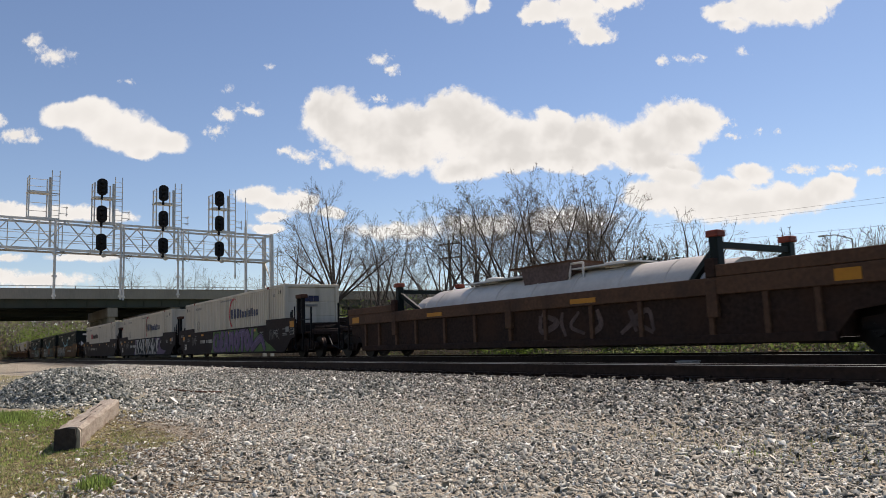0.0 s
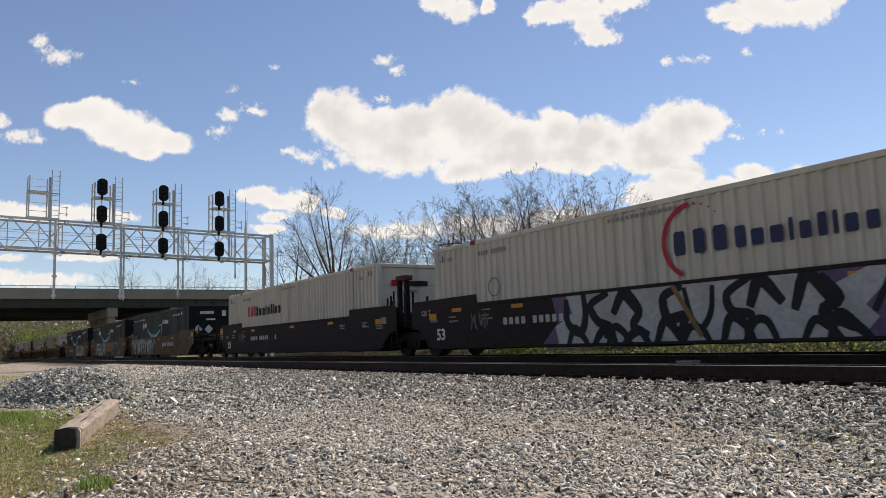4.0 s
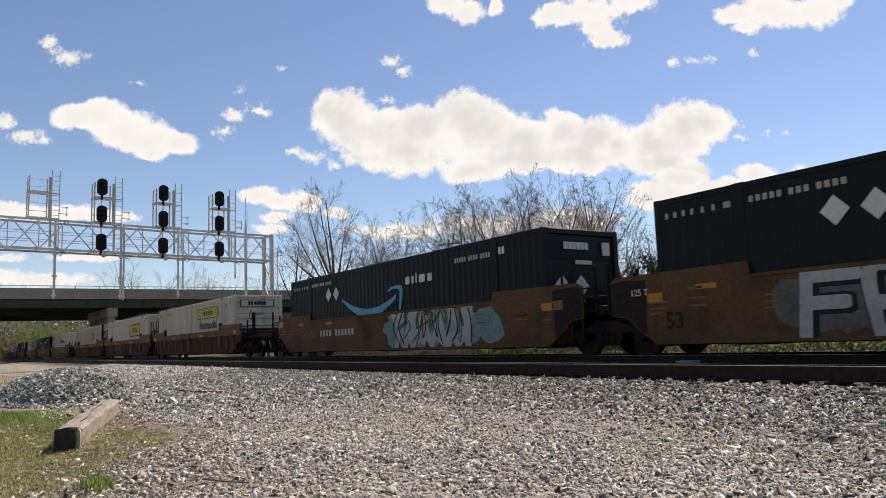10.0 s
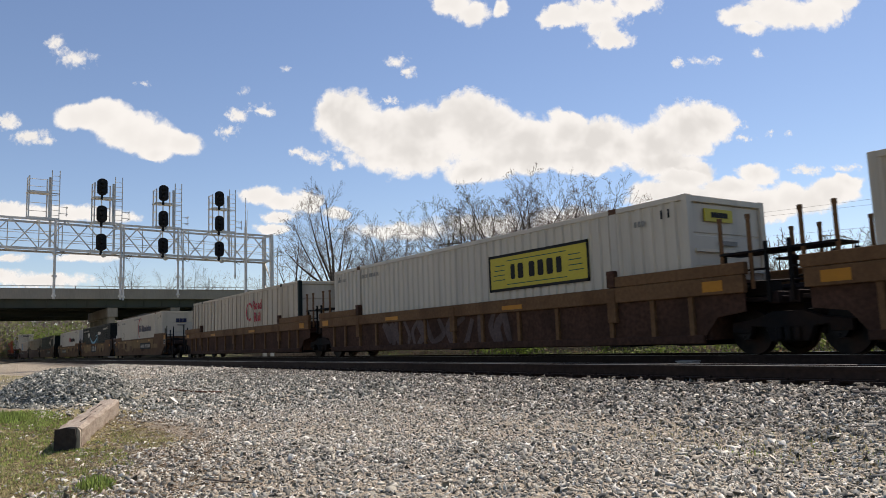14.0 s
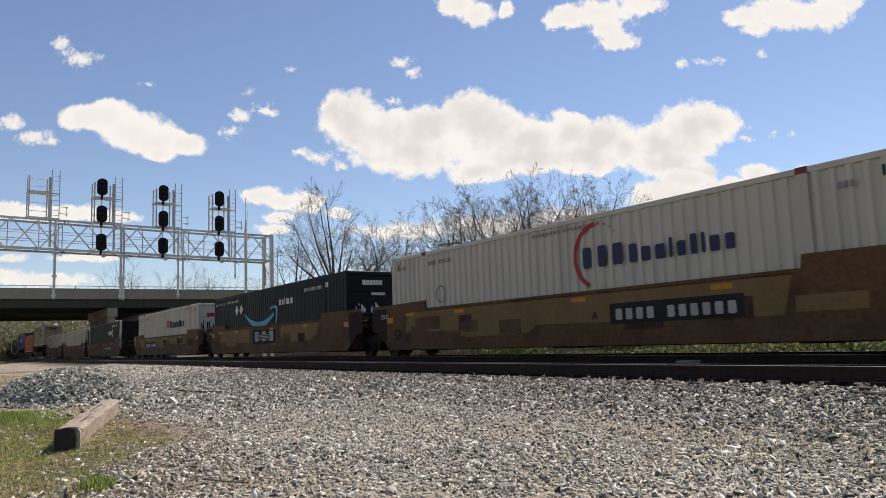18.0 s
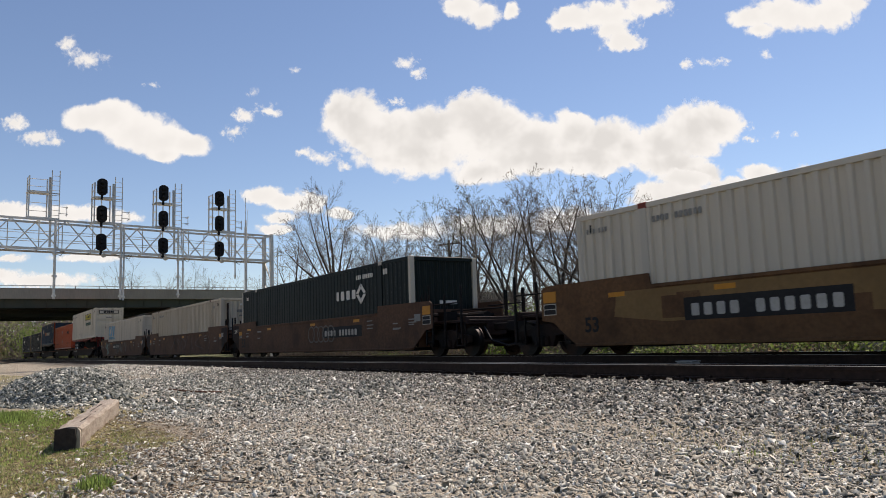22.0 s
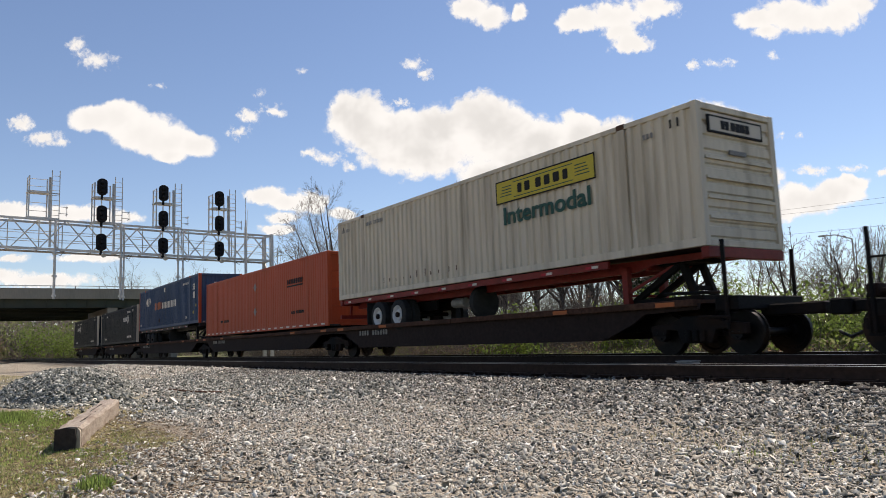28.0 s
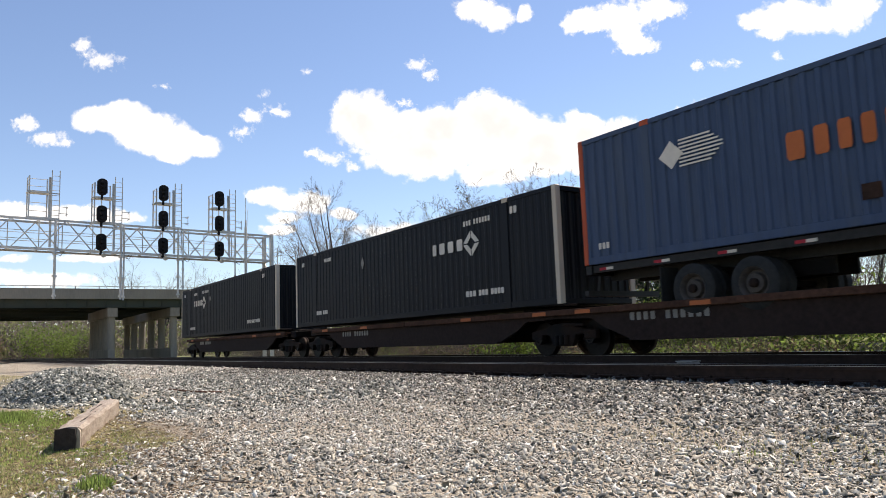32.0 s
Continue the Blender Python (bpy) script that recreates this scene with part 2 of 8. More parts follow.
# ---- mesh helpers ----
class Shape:
    """Collects simple solids into one mesh."""

    def __init__(self):
        self.v, self.f = [], []

    def add(self, vs, fs):
        k = len(self.v)
        self.v += [tuple(p) for p in vs]
        self.f += [tuple(i + k for i in q) for q in fs]
        return self

    def box(self, x0, x1, y0, y1, z0, z1):
        vs = [(x, y, z) for z in (z0, z1) for y in (y0, y1) for x in (x0, x1)]
        return self.add(vs, [(0, 2, 3, 1), (4, 5, 7, 6), (0, 1, 5, 4), (2, 6, 7, 3), (0, 4, 6, 2), (1, 3, 7, 5)])

    def extrude_y(self, outline, y0, y1):
        """A closed outline in x, z (counter-clockwise seen from -y), extruded along y."""
        n = len(outline)
        vs = [(x, y0, z) for x, z in outline] + [(x, y1, z) for x, z in outline]
        fs = [tuple(range(n)), tuple(range(2 * n - 1, n - 1, -1))]
        fs += [(i, i + n, (i + 1) % n + n, (i + 1) % n) for i in range(n)]
        return self.add(vs, fs)

    def tube(self, a, b, r0, r1=None, n=6, caps=True):
        a, b = Vector(a), Vector(b)
        r1 = r0 if r1 is None else r1
        d = b - a
        if d.length < 1e-6:
            return self
        d.normalize()
        u = d.orthogonal().normalized()
        w = d.cross(u)
        vs = []
        for c, r in ((a, r0), (b, r1)):
            for i in range(n):
                t = 2 * math.pi * i / n
                vs.append(c + u * (r * math.cos(t)) + w * (r * math.sin(t)))
        fs = [(i, (i + 1) % n, (i + 1) % n + n, i + n) for i in range(n)]
        if caps:
            fs += [tuple(range(n - 1, -1, -1)), tuple(range(n, 2 * n))]
        return self.add(vs, fs)

    def beam(self, a, b, w, h=None):
        """A square bar from a to b."""
        a, b = Vector(a), Vector(b)
        h = h or w
        d = (b - a).normalized()
        up = Vector((0, 0, 1)) if abs(d.z) < 0.9 else Vector((1, 0, 0))
        u = d.cross(up).normalized() * (w / 2)
        t = u.cross(d).normalized() * (h / 2)
        vs = [p + i * u + j * t for p in (a, b) for i, j in ((-1, -1), (1, -1), (1, 1), (-1, 1))]
        return self.add(vs, [(3, 2, 1, 0), (4, 5, 6, 7), (0, 1, 5, 4), (1, 2, 6, 5), (2, 3, 7, 6), (3, 0, 4, 7)])

    def lathe(self, profile, n=20, axis="y", caps=True):
        """A profile of (offset along axis, radius) turned round the axis."""
        vs, fs = [], []
        for o, r in profile:
            for i in range(n):
                t = 2 * math.pi * i / n
                c, s = r * math.cos(t), r * math.sin(t)
                vs.append((c, o, s) if axis == "y" else ((o, c, s) if axis == "x" else (c, s, o)))
        m = len(profile)
        for j in range(m - 1):
            for i in range(n):
                fs.append((j * n + i, j * n + (i + 1) % n, (j + 1) * n + (i + 1) % n, (j + 1) * n + i))
        if caps:
            fs += [tuple(range(n - 1, -1, -1)), tuple(range((m - 1) * n, m * n))]
        return self.add(vs, fs)

    def lathe_at(self, at, profile, n=8):
        """A small collar turned round the upright through a point."""
        q = Shape().lathe(profile, n, "z")
        return self.add([(x + at[0], y + at[1], z + at[2]) for x, y, z in q.v], q.f)

    def mesh(self, name, material, bevel=0.0, smooth=False):
        me = bpy.data.meshes.new(name)
        me.from_pydata(self.v, [], self.f)
        me.materials.append(material)
        bm = bmesh.new()
        bm.from_mesh(me)
        bmesh.ops.recalc_face_normals(bm, faces=bm.faces)
        if bevel:
            es = [e for e in bm.edges if len(e.link_faces) == 2 and e.calc_face_angle(0) > 0.5]
            bmesh.ops.bevel(bm, geom=es, offset=bevel, segments=1, affect="EDGES", clamp_overlap=True)
        bm.to_mesh(me)
        bm.free()
        if smooth:
            me.polygons.foreach_set("use_smooth", [True] * len(me.polygons))
            me.set_sharp_from_angle(angle=radians(40))
        return me


def part(name, shape, material, parent=None, label="", bevel=0.0, smooth=False):
    me = shape if isinstance(shape, bpy.types.Mesh) else shape.mesh(name, material, bevel, smooth)
    ob = new(name, me)
    if parent:
        ob.parent = parent
    if label:
        ob["label"] = label
    return ob


CACHE = {}


def cached(key, build):
    if key not in CACHE:
        CACHE[key] = build()
    return CACHE[key]


def thing(name, label, category, group="", kind=""):
    return tagged(new(name), label, category, group, kind)


def raw_mesh(name, verts, faces, material):
    """A mesh from numpy arrays of points and of equal-sized faces."""
    me = bpy.data.meshes.new(name)
    verts = np.asarray(verts, dtype=np.float32)
    faces = np.asarray(faces, dtype=np.int32)
    k = faces.shape[1]
    me.vertices.add(len(verts))
    me.vertices.foreach_set("co", verts.ravel())
    me.loops.add(faces.size)
    me.loops.foreach_set("vertex_index", faces.ravel())
    me.polygons.add(len(faces))
    me.polygons.foreach_set("loop_start", np.arange(0, faces.size, k, dtype=np.int32))
    me.materials.append(material)
    me.update(calc_edges=True)
    return me


# ---- ground ----
def smooth_step(a, b, x):
    t = np.clip((x - a) / (b - a), 0, 1)
    return t * t * (3 - 2 * t)


def ground_z(x, y):
    """Height of the ground: a gravel yard, the raised track bed, low ground beyond."""
    x, y = np.asarray(x, dtype=float), np.asarray(y, dtype=float)
    yard = -0.53 + 0.10 * smooth_step(-6, -22, x) * (y < 40)
    crest = 8.3
    z = yard + (-0.235 - yard) * smooth_step(4.6, crest, y)
    z = np.where(y > 15.6, -0.235 - 0.515 * smooth_step(15.6, 19.0, y), z)
    z = z + 0.03 * np.sin(x * 1.3 + 0.7 * y) * np.sin(y * 1.1 - 0.4 * x) * (y < crest - 1.0)
    # heap of fresh ballast
    px, py = x + 18.0, y - 2.2
    u, w = 0.995 * px + 0.1 * py, -0.1 * px + 0.995 * py
    heap = 0.56 * np.clip(1.0 - (u / 2.9) ** 2 - (w / 1.3) ** 2, 0, 1) ** 0.8
    # the turf falls away a little before the timber's end
    hollow = 0.07 * np.exp(-((x + 8.7) / 0.9) ** 2 - ((y - 0.6) / 0.55) ** 2)
    return z + heap - hollow


def ground_material():
    m = surf("gravelly_earth", (0.42, 0.36, 0.265), 0.95, var=0.3, scale=6, stain=(0.23, 0.195, 0.145), amount=0.8, stain_scale=0.5, bump=0.7, bump_scale=45)
    n, l = m.node_tree.nodes, m.node_tree.links
    b = n["Principled BSDF"]
    old = b.inputs["Base Color"].links[0].from_socket
    tc = n.new("ShaderNodeTexCoord")
    sep = n.new("ShaderNodeSeparateXYZ")
    l.new(tc.outputs["Object"], sep.inputs[0])
    noise_n = n.new("ShaderNodeTexNoise")
    noise_n.inputs["Scale"].default_value, noise_n.inputs["Detail"].default_value = 0.8, 6
    l.new(tc.outputs["Object"], noise_n.inputs["Vector"])

    def band(sock, lo, hi, wob):
        a = n.new("ShaderNodeMath")
        a.operation = "MULTIPLY_ADD"
        a.inputs[1].default_value = wob
        l.new(noise_n.outputs["Fac"], a.inputs[0])
        l.new(sock, a.inputs[2])
        r = n.new("ShaderNodeMapRange")
        r.interpolation_type = "SMOOTHSTEP"
        r.inputs["From Min"].default_value, r.inputs["From Max"].default_value = lo, hi
        l.new(a.outputs[0], r.inputs[0])
        return r.outputs[0]

    def blend(fac, first, colour):
        x = n.new("ShaderNodeMix")
        x.data_type = "RGBA"
        l.new(fac, x.inputs["Factor"])
        l.new(first, x.inputs[6])
        x.inputs[7].default_value = (*colour, 1)
        return x.outputs[2]

    # dark ballast on the bed, grassy waste beyond it, turf in the near corner
    c = blend(band(sep.outputs["Y"], 6.6, 8.4, 1.2), old, (0.10, 0.09, 0.075))
    c = blend(band(sep.outputs["Y"], 15.8, 18.4, 1.5), c, (0.18, 0.18, 0.085))
    turf = n.new("ShaderNodeMath")
    turf.operation = "MULTIPLY_ADD"
    turf.inputs[1].default_value = 0.33
    l.new(sep.outputs["X"], turf.inputs[0])
    l.new(sep.outputs["Y"], turf.inputs[2])
    near = n.new("ShaderNodeMapRange")
    near.interpolation_type = "SMOOTHSTEP"
    near.inputs["From Min"].default_value, near.inputs["From Max"].default_value = -17.0, -13.5
    l.new(sep.outputs["X"], near.inputs[0])
    where = n.new("ShaderNodeMath")
    where.operation = "MULTIPLY"
    l.new(band(turf.outputs[0], 0.7, -0.2, 2.6), where.inputs[0])
    l.new(near.outputs[0], where.inputs[1])
    c = blend(where.outputs[0], c, (0.31, 0.265, 0.125))
    # small grit, too fine to pick apart
    grit = n.new("ShaderNodeTexVoronoi")
    grit.inputs["Scale"].default_value = 75
    l.new(tc.outputs["Object"], grit.inputs["Vector"])
    tone = n.new("ShaderNodeSeparateColor")
    l.new(grit.outputs["Color"], tone.inputs[0])
    spread = n.new("ShaderNodeMapRange")
    spread.inputs["To Min"].default_value, spread.inputs["To Max"].default_value = 0.45, 1.45
    l.new(tone.outputs[0], spread.inputs[0])
    speck = n.new("ShaderNodeMix")
    speck.data_type, speck.blend_type = "RGBA", "MULTIPLY"
    speck.inputs["Factor"].default_value = 1.0
    l.new(c, speck.inputs[6])
    l.new(spread.outputs[0], speck.inputs[7])
    l.new(speck.outputs[2], b.inputs["Base Color"])
    old_bump = b.inputs["Normal"].links[0].from_node
    bump2 = n.new("ShaderNodeBump")
    bump2.inputs["Strength"].default_value, bump2.inputs["Distance"].default_value = 0.9, 0.012
    bump2.invert = True
    l.new(grit.outputs["Distance"], bump2.inputs["Height"])
    l.new(old_bump.outputs[0], bump2.inputs["Normal"])
    l.new(bump2.outputs[0], b.inputs["Normal"])
    return m


def graded(lo, hi, fine_lo, fine_hi, step, ratio=1.35):
    a = list(np.arange(fine_lo, fine_hi + step / 2, step))
    s, p = step, fine_hi
    while p < hi:
        s *= ratio
        p += s
        a.append(p)
    s, p = step, fine_lo
    while p > lo:
        s *= ratio
        p -= s
        a.insert(0, p)
    return np.array(a)


gx, gy = graded(-3500, 3500, -34, 4, 0.25), graded(-3500, 3500, -3, 20, 0.2)
GX, GY = np.meshgrid(gx, gy)
GZ = ground_z(GX, GY)
gi = np.arange(len(gx) * len(gy)).reshape(len(gy), len(gx))
quads = np.stack([gi[:-1, :-1], gi[:-1, 1:], gi[1:, 1:], gi[1:, :-1]], -1).reshape(-1, 4)
ground = new("ground", raw_mesh("ground", np.stack([GX, GY, GZ], -1).reshape(-1, 3), quads, ground_material()))
ground.data.polygons.foreach_set("use_smooth", [True] * len(ground.data.polygons))
tagged(ground, "gravel and sandy earth yard with turf beside the railway", "ground", kind="structure")


# ---- rails and sleepers ----
def rail(y, name_label, z=0.0):
    """One running rail on its foot, with a worn bright head."""
    root = thing("rail", name_label, "rail", "running rails", kind="structure")
    web = Shape()
    for y0, y1, z0, z1 in ((-0.075, 0.075, -0.178, -0.160), (-0.010, 0.010, -0.160, -0.045), (-0.037, 0.037, -0.045, -0.004)):
        web.box(-420, 60, y0, y1, z0, z1)
    part("rail_web", web, M["railsteel"], root)
    part("rail_head", Shape().box(-420, 60, -0.031, 0.031, -0.004, 0.0), M["railhead"], root, "bright worn rail head")
    root.matrix_basis = pose(0, y, z)
    return root


for yc in (NEAR_Y, TRACK_Y):
    for dy in (-0.752, 0.752):
        rail(yc + dy, "rusty steel running rail with bright worn head", -CANT if yc == NEAR_Y and dy > 0 else 0.0)

tie_mesh = Shape().box(-0.115, 0.115, -1.28, 1.28, -0.40, -0.220).mesh("sleeper", M["tie"], 0.012)
plate_mesh = Shape().box(-0.09, 0.09, -0.16, 0.16, -0.225, -0.174).box(-0.05, -0.02, -0.12, -0.08, -0.17, -0.14).box(0.02, 0.05, 0.08, 0.12, -0.17, -0.14).mesh("tie_plate", M["railsteel"])
for yc in (NEAR_Y, TRACK_Y):
    bed = thing("sleeper_row", "row of dark weathered wooden railway sleepers in ballast", "sleepers", kind="structure")
    bed.matrix_basis = pose(0, yc, -CANT / 2, math.degrees(-CANT / 1.504)) if yc == NEAR_Y else pose(0, yc, 0)
    for i in range(70):
        ob = part("sleeper", tie_mesh, None, bed)
        ob.location = (-34.5 + i * 0.55, random.uniform(-0.03, 0.03), random.uniform(-0.01, 0.004))
        if yc == NEAR_Y or i > 45:
            for s in (-0.752, 0.752):
                p = part("tie_plate", plate_mesh, None, ob)
                p.location = (0, s, 0.0)
far_ties = Shape()
for yc in (NEAR_Y, TRACK_Y):
    for i in range(360):
        x = -35.05 - i * 0.55
        far_ties.box(x - 0.115, x + 0.115, yc - 1.28, yc + 1.28, -0.40, -0.22)
tagged(part("sleepers_far", far_ties, M["tie"]), "dark wooden sleepers running on under the overpass", "sleepers", kind="stuff")

# small grey box between the tracks
relay = thing("trackside_box", "small grey trackside junction box between the rails", "junction box")
part("case", Shape().box(-0.19, 0.19, -0.11, 0.11, 0, 0.13), M["boxgrey"], relay, bevel=0.02)
part("lid", Shape().box(-0.20, 0.20, -0.12, 0.12, 0.13, 0.15), M["boxgrey"], relay, bevel=0.006)
relay.matrix_basis = pose(-9.05, 11.45, -0.21)

# ---- signal gantry ----
GA, GB = Vector((-48.1, -9.0, 0)), Vector((-50.0, 19.05, 0))
GDIR = (GB - GA).normalized()
GTURN = math.degrees(math.atan2(GDIR.y, GDIR.x))
GD = 1.25


def chord_top(u):
    return 8.62 - 0.0106 * u


def chord_low(u):
    return 6.85 - 0.0112 * u


def gantry():
    """A box truss on two braced legs; its near face lies in y 0, its far face in y GD."""
    root = thing("signal_gantry", "galvanised steel lattice signal gantry over the tracks", "signal gantry")
    root.matrix_basis = pose(GA.x, GA.y, 0, 0, 0, GTURN)
    L = 27.9
    n = 19
    for k, y in enumerate((0.0, GD)):
        for z in (chord_low, chord_top):
            part("chord", Shape().beam((0, y, z(0)), (L, y, z(L)), 0.115, 0.115), M["galv"], root)
        for i in range(n):
            xa, xb = L * i / n, L * (i + 1) / n
            rising = (i + k) % 2
            a, b = ((xa, y, chord_low(xa)), (xb, y, chord_top(xb))) if rising else ((xa, y, chord_top(xa)), (xb, y, chord_low(xb)))
            part("diagonal", Shape().beam(a, b, 0.06), M["galv"], root)
            if i % 2 == k:
                part("upright", Shape().beam((xb, y, chord_low(xb)), (xb, y, chord_top(xb)), 0.05), M["galv"], root)
    for i in range(n + 1):
        x = L * i / n
        for z in (chord_low(x), chord_top(x)):
            part("cross_strut", Shape().beam((x, 0, z), (x, GD, z), 0.055), M["galv"], root)
    part("walkway", Shape().beam((0, GD / 2, chord_low(0) + 0.10), (L, GD / 2, chord_low(L) + 0.10), 0.9, 0.04), M["galv"], root, "open steel walkway grating")
    for dz in (0.5, 1.0):
        for y in (0.14, GD - 0.14):
            part("handrail", Shape().tube((0, y, chord_low(0) + 0.1 + dz), (L, y, chord_low(L) + 0.1 + dz), 0.018), M["galv"], root)
    # legs at both ends
    for x in (0.0, L):
        for y in (0.0, GD):
            part("leg", Shape().beam((x, y, -0.9), (x, y, chord_top(x) + 0.12), 0.22), M["galv"], root)
        for k in range(4):
            z = 0.2 + k * 1.6
            part("leg_brace", Shape().beam((x, 0, z), (x, GD, z + 1.6), 0.08), M["galv"], root)
        part("leg_ladder", ladder(7.4), M["galv"], root).location = (x + (0.55 if x > 1 else -0.55), GD / 2, 0.2)
        part("footing", Shape().box(x - 0.5, x + 0.5, -0.5, GD + 0.5, -1.2, -0.75), M["concrete"], root, "concrete footing")
    # slim aerial mast and drop pipes with their clamps
    part("aerial", Shape().tube((25.95, -0.1, 3.2), (25.95, -0.1, 8.85), 0.10, n=8).tube((25.95, -0.1, 8.85), (25.95, -0.1, 9.3), 0.06).tube((25.95, -0.1, 9.3), (25.95, -0.1, 10.9), 0.022).tube((26.1, -0.1, 8.9), (26.1, -0.1, 10.1), 0.012), M["galv"], root)
    for x, z, r in ((14.07, 3.75, 0.075), (17.78, 3.75, 0.075), (17.95, 3.7, 0.06), (21.31, 3.9, 0.06), (21.63, 4.4, 0.05), (25.17, 5.2, 0.05)):
        pipe = Shape().tube((x, -0.12, z), (x, -0.12, chord_top(x)), r, n=8)
        for zz in (z + 0.2, z + 1.35, chord_low(x) - 0.25):
            pipe.lathe_at((x, -0.12, zz), [(-0.05, r * 1.9), (0.05, r * 1.9)])
        part("drop_pipe", pipe, M["galv"], root)
        hook = [(x + 0.05, -0.12, chord_low(x) - 0.2), (x + 0.3, -0.12, chord_low(x) - 0.38), (x + 0.48, -0.08, chord_low(x) - 0.1)]
        part("cable_loop", Shape().tube(hook[0], hook[1], 0.015).tube(hook[1], hook[2], 0.015), M["wire"], root)
    return root


def ladder(h, w=0.42):
    s = Shape()
    for x in (-w / 2, w / 2):
        s.beam((x, 0, 0), (x, 0, h), 0.045)
    for i in range(int(h / 0.3)):
        s.tube((-w / 2, 0, 0.15 + i * 0.3), (w / 2, 0, 0.15 + i * 0.3), 0.016, n=5, caps=False)
    return s


def signal_head(parent, x, y, z):
    """An oval black backplate with three hooded lenses and its bracket."""
    prof = []
    for i in range(24):
        t = 2 * math.pi * i / 24
        cx, cz = math.cos(t), math.sin(t)
        prof.append((0.30 * cx, 0.24 * cz + (0.29 if cz > 0 else -0.29)))
    plate = part("signal_head", Shape().extrude_y(prof, -0.04, 0.16), M["lampblack"], parent, "oval black signal head", bevel=0.03)
    plate.location = (x, y, z)
    for dz in (-0.27, 0.0, 0.27):
        part("hood", Shape().lathe([(-0.30, 0.10), (0.02, 0.115)], 12), M["lampblack"], plate).location = (0, 0, dz)
    part("mount", Shape().tube((0, 0.12, -0.78), (0, 0.12, -0.4), 0.07, n=8).beam((0, 0.12, -0.66), (0, 0.4, -0.66), 0.06), M["lampblack"], plate)
    return plate


def signal_mast(u, heads):
    """A four-post bracket frame on the truss, with platforms, guard bars, ladder and signal heads."""
    root = thing("signal_mast", "galvanised signal bracket frame with ladder" + (" and three black signal heads" if heads else ", no heads fitted"), "railway signal", "signals on the gantry")
    base = chord_top(u) + 0.07
    for dx in (-0.53, 0.53):
        for y in (0.05, 0.75):
            part("post", Shape().beam((dx, y, 0), (dx, y, 2.52), 0.07), M["galv"], root)
    part("post", Shape().beam((0.62, 0.05, -1.7), (0.62, 0.05, 2.52), 0.09), M["galv"], root)
    for z in (0.0, 1.56):
        part("platform", Shape().box(-0.6, 0.62, -0.02, 0.8, z, z + 0.05), M["galv"], root)
        part("platform_edge", Shape().box(-0.62, 0.64, -0.05, -0.02, z - 0.05, z + 0.07), M["galv"], root)
    for z in (0.55, 1.05, 2.05, 2.5):
        part("guard_bar", Shape().tube((-0.53, 0.75, z), (0.53, 0.75, z), 0.018), M["galv"], root)
        part("guard_bar", Shape().tube((-0.53, 0.05, z), (-0.53, 0.75, z), 0.018), M["galv"], root)
    lad = part("ladder", ladder(4.7), M["galv"], root)
    lad.location = (0.88, 0.05, -1.72)
    for z in (0.0, 1.52):
        part("ladder_bracket", Shape().box(0.62, 1.12, 0.03, 0.09, z, z + 0.06), M["galv"], root)
    for z in (0.35, 0.75):
        part("cage_hoop", Shape().beam((1.05, 0.0, z), (1.55, 0.0, z), 0.03).beam((1.55, 0.0, z), (1.55, 0.6, z), 0.03), M["galv"], root)
    part("cage_hoop", Shape().beam((1.5, 0.0, 0.2), (1.5, 0.0, 0.85), 0.03), M["galv"], root)
    if heads:
        for z in (2.2, 0.5, -1.26):
            signal_head(root, -0.16, -0.3, z)
        part("mount_pipe", Shape().tube((-0.16, -0.12, -2.05), (-0.16, -0.12, 1.6), 0.035), M["galv"], root)
        part("marker_lamp", Shape().lathe([(-0.1, 0.13), (0.06, 0.13)], 14), M["cream"], root, "round pale marker").location = (-0.02, -0.3, -2.08)
    root.matrix_basis = pose(GA.x, GA.y, 0, 0, 0, GTURN) @ pose(u, 0, base)
    return root


gantry()
for gu, heads in ((13.17, False), (16.75, True), (20.47, True), (24.18, True)):
    signal_mast(gu, heads)


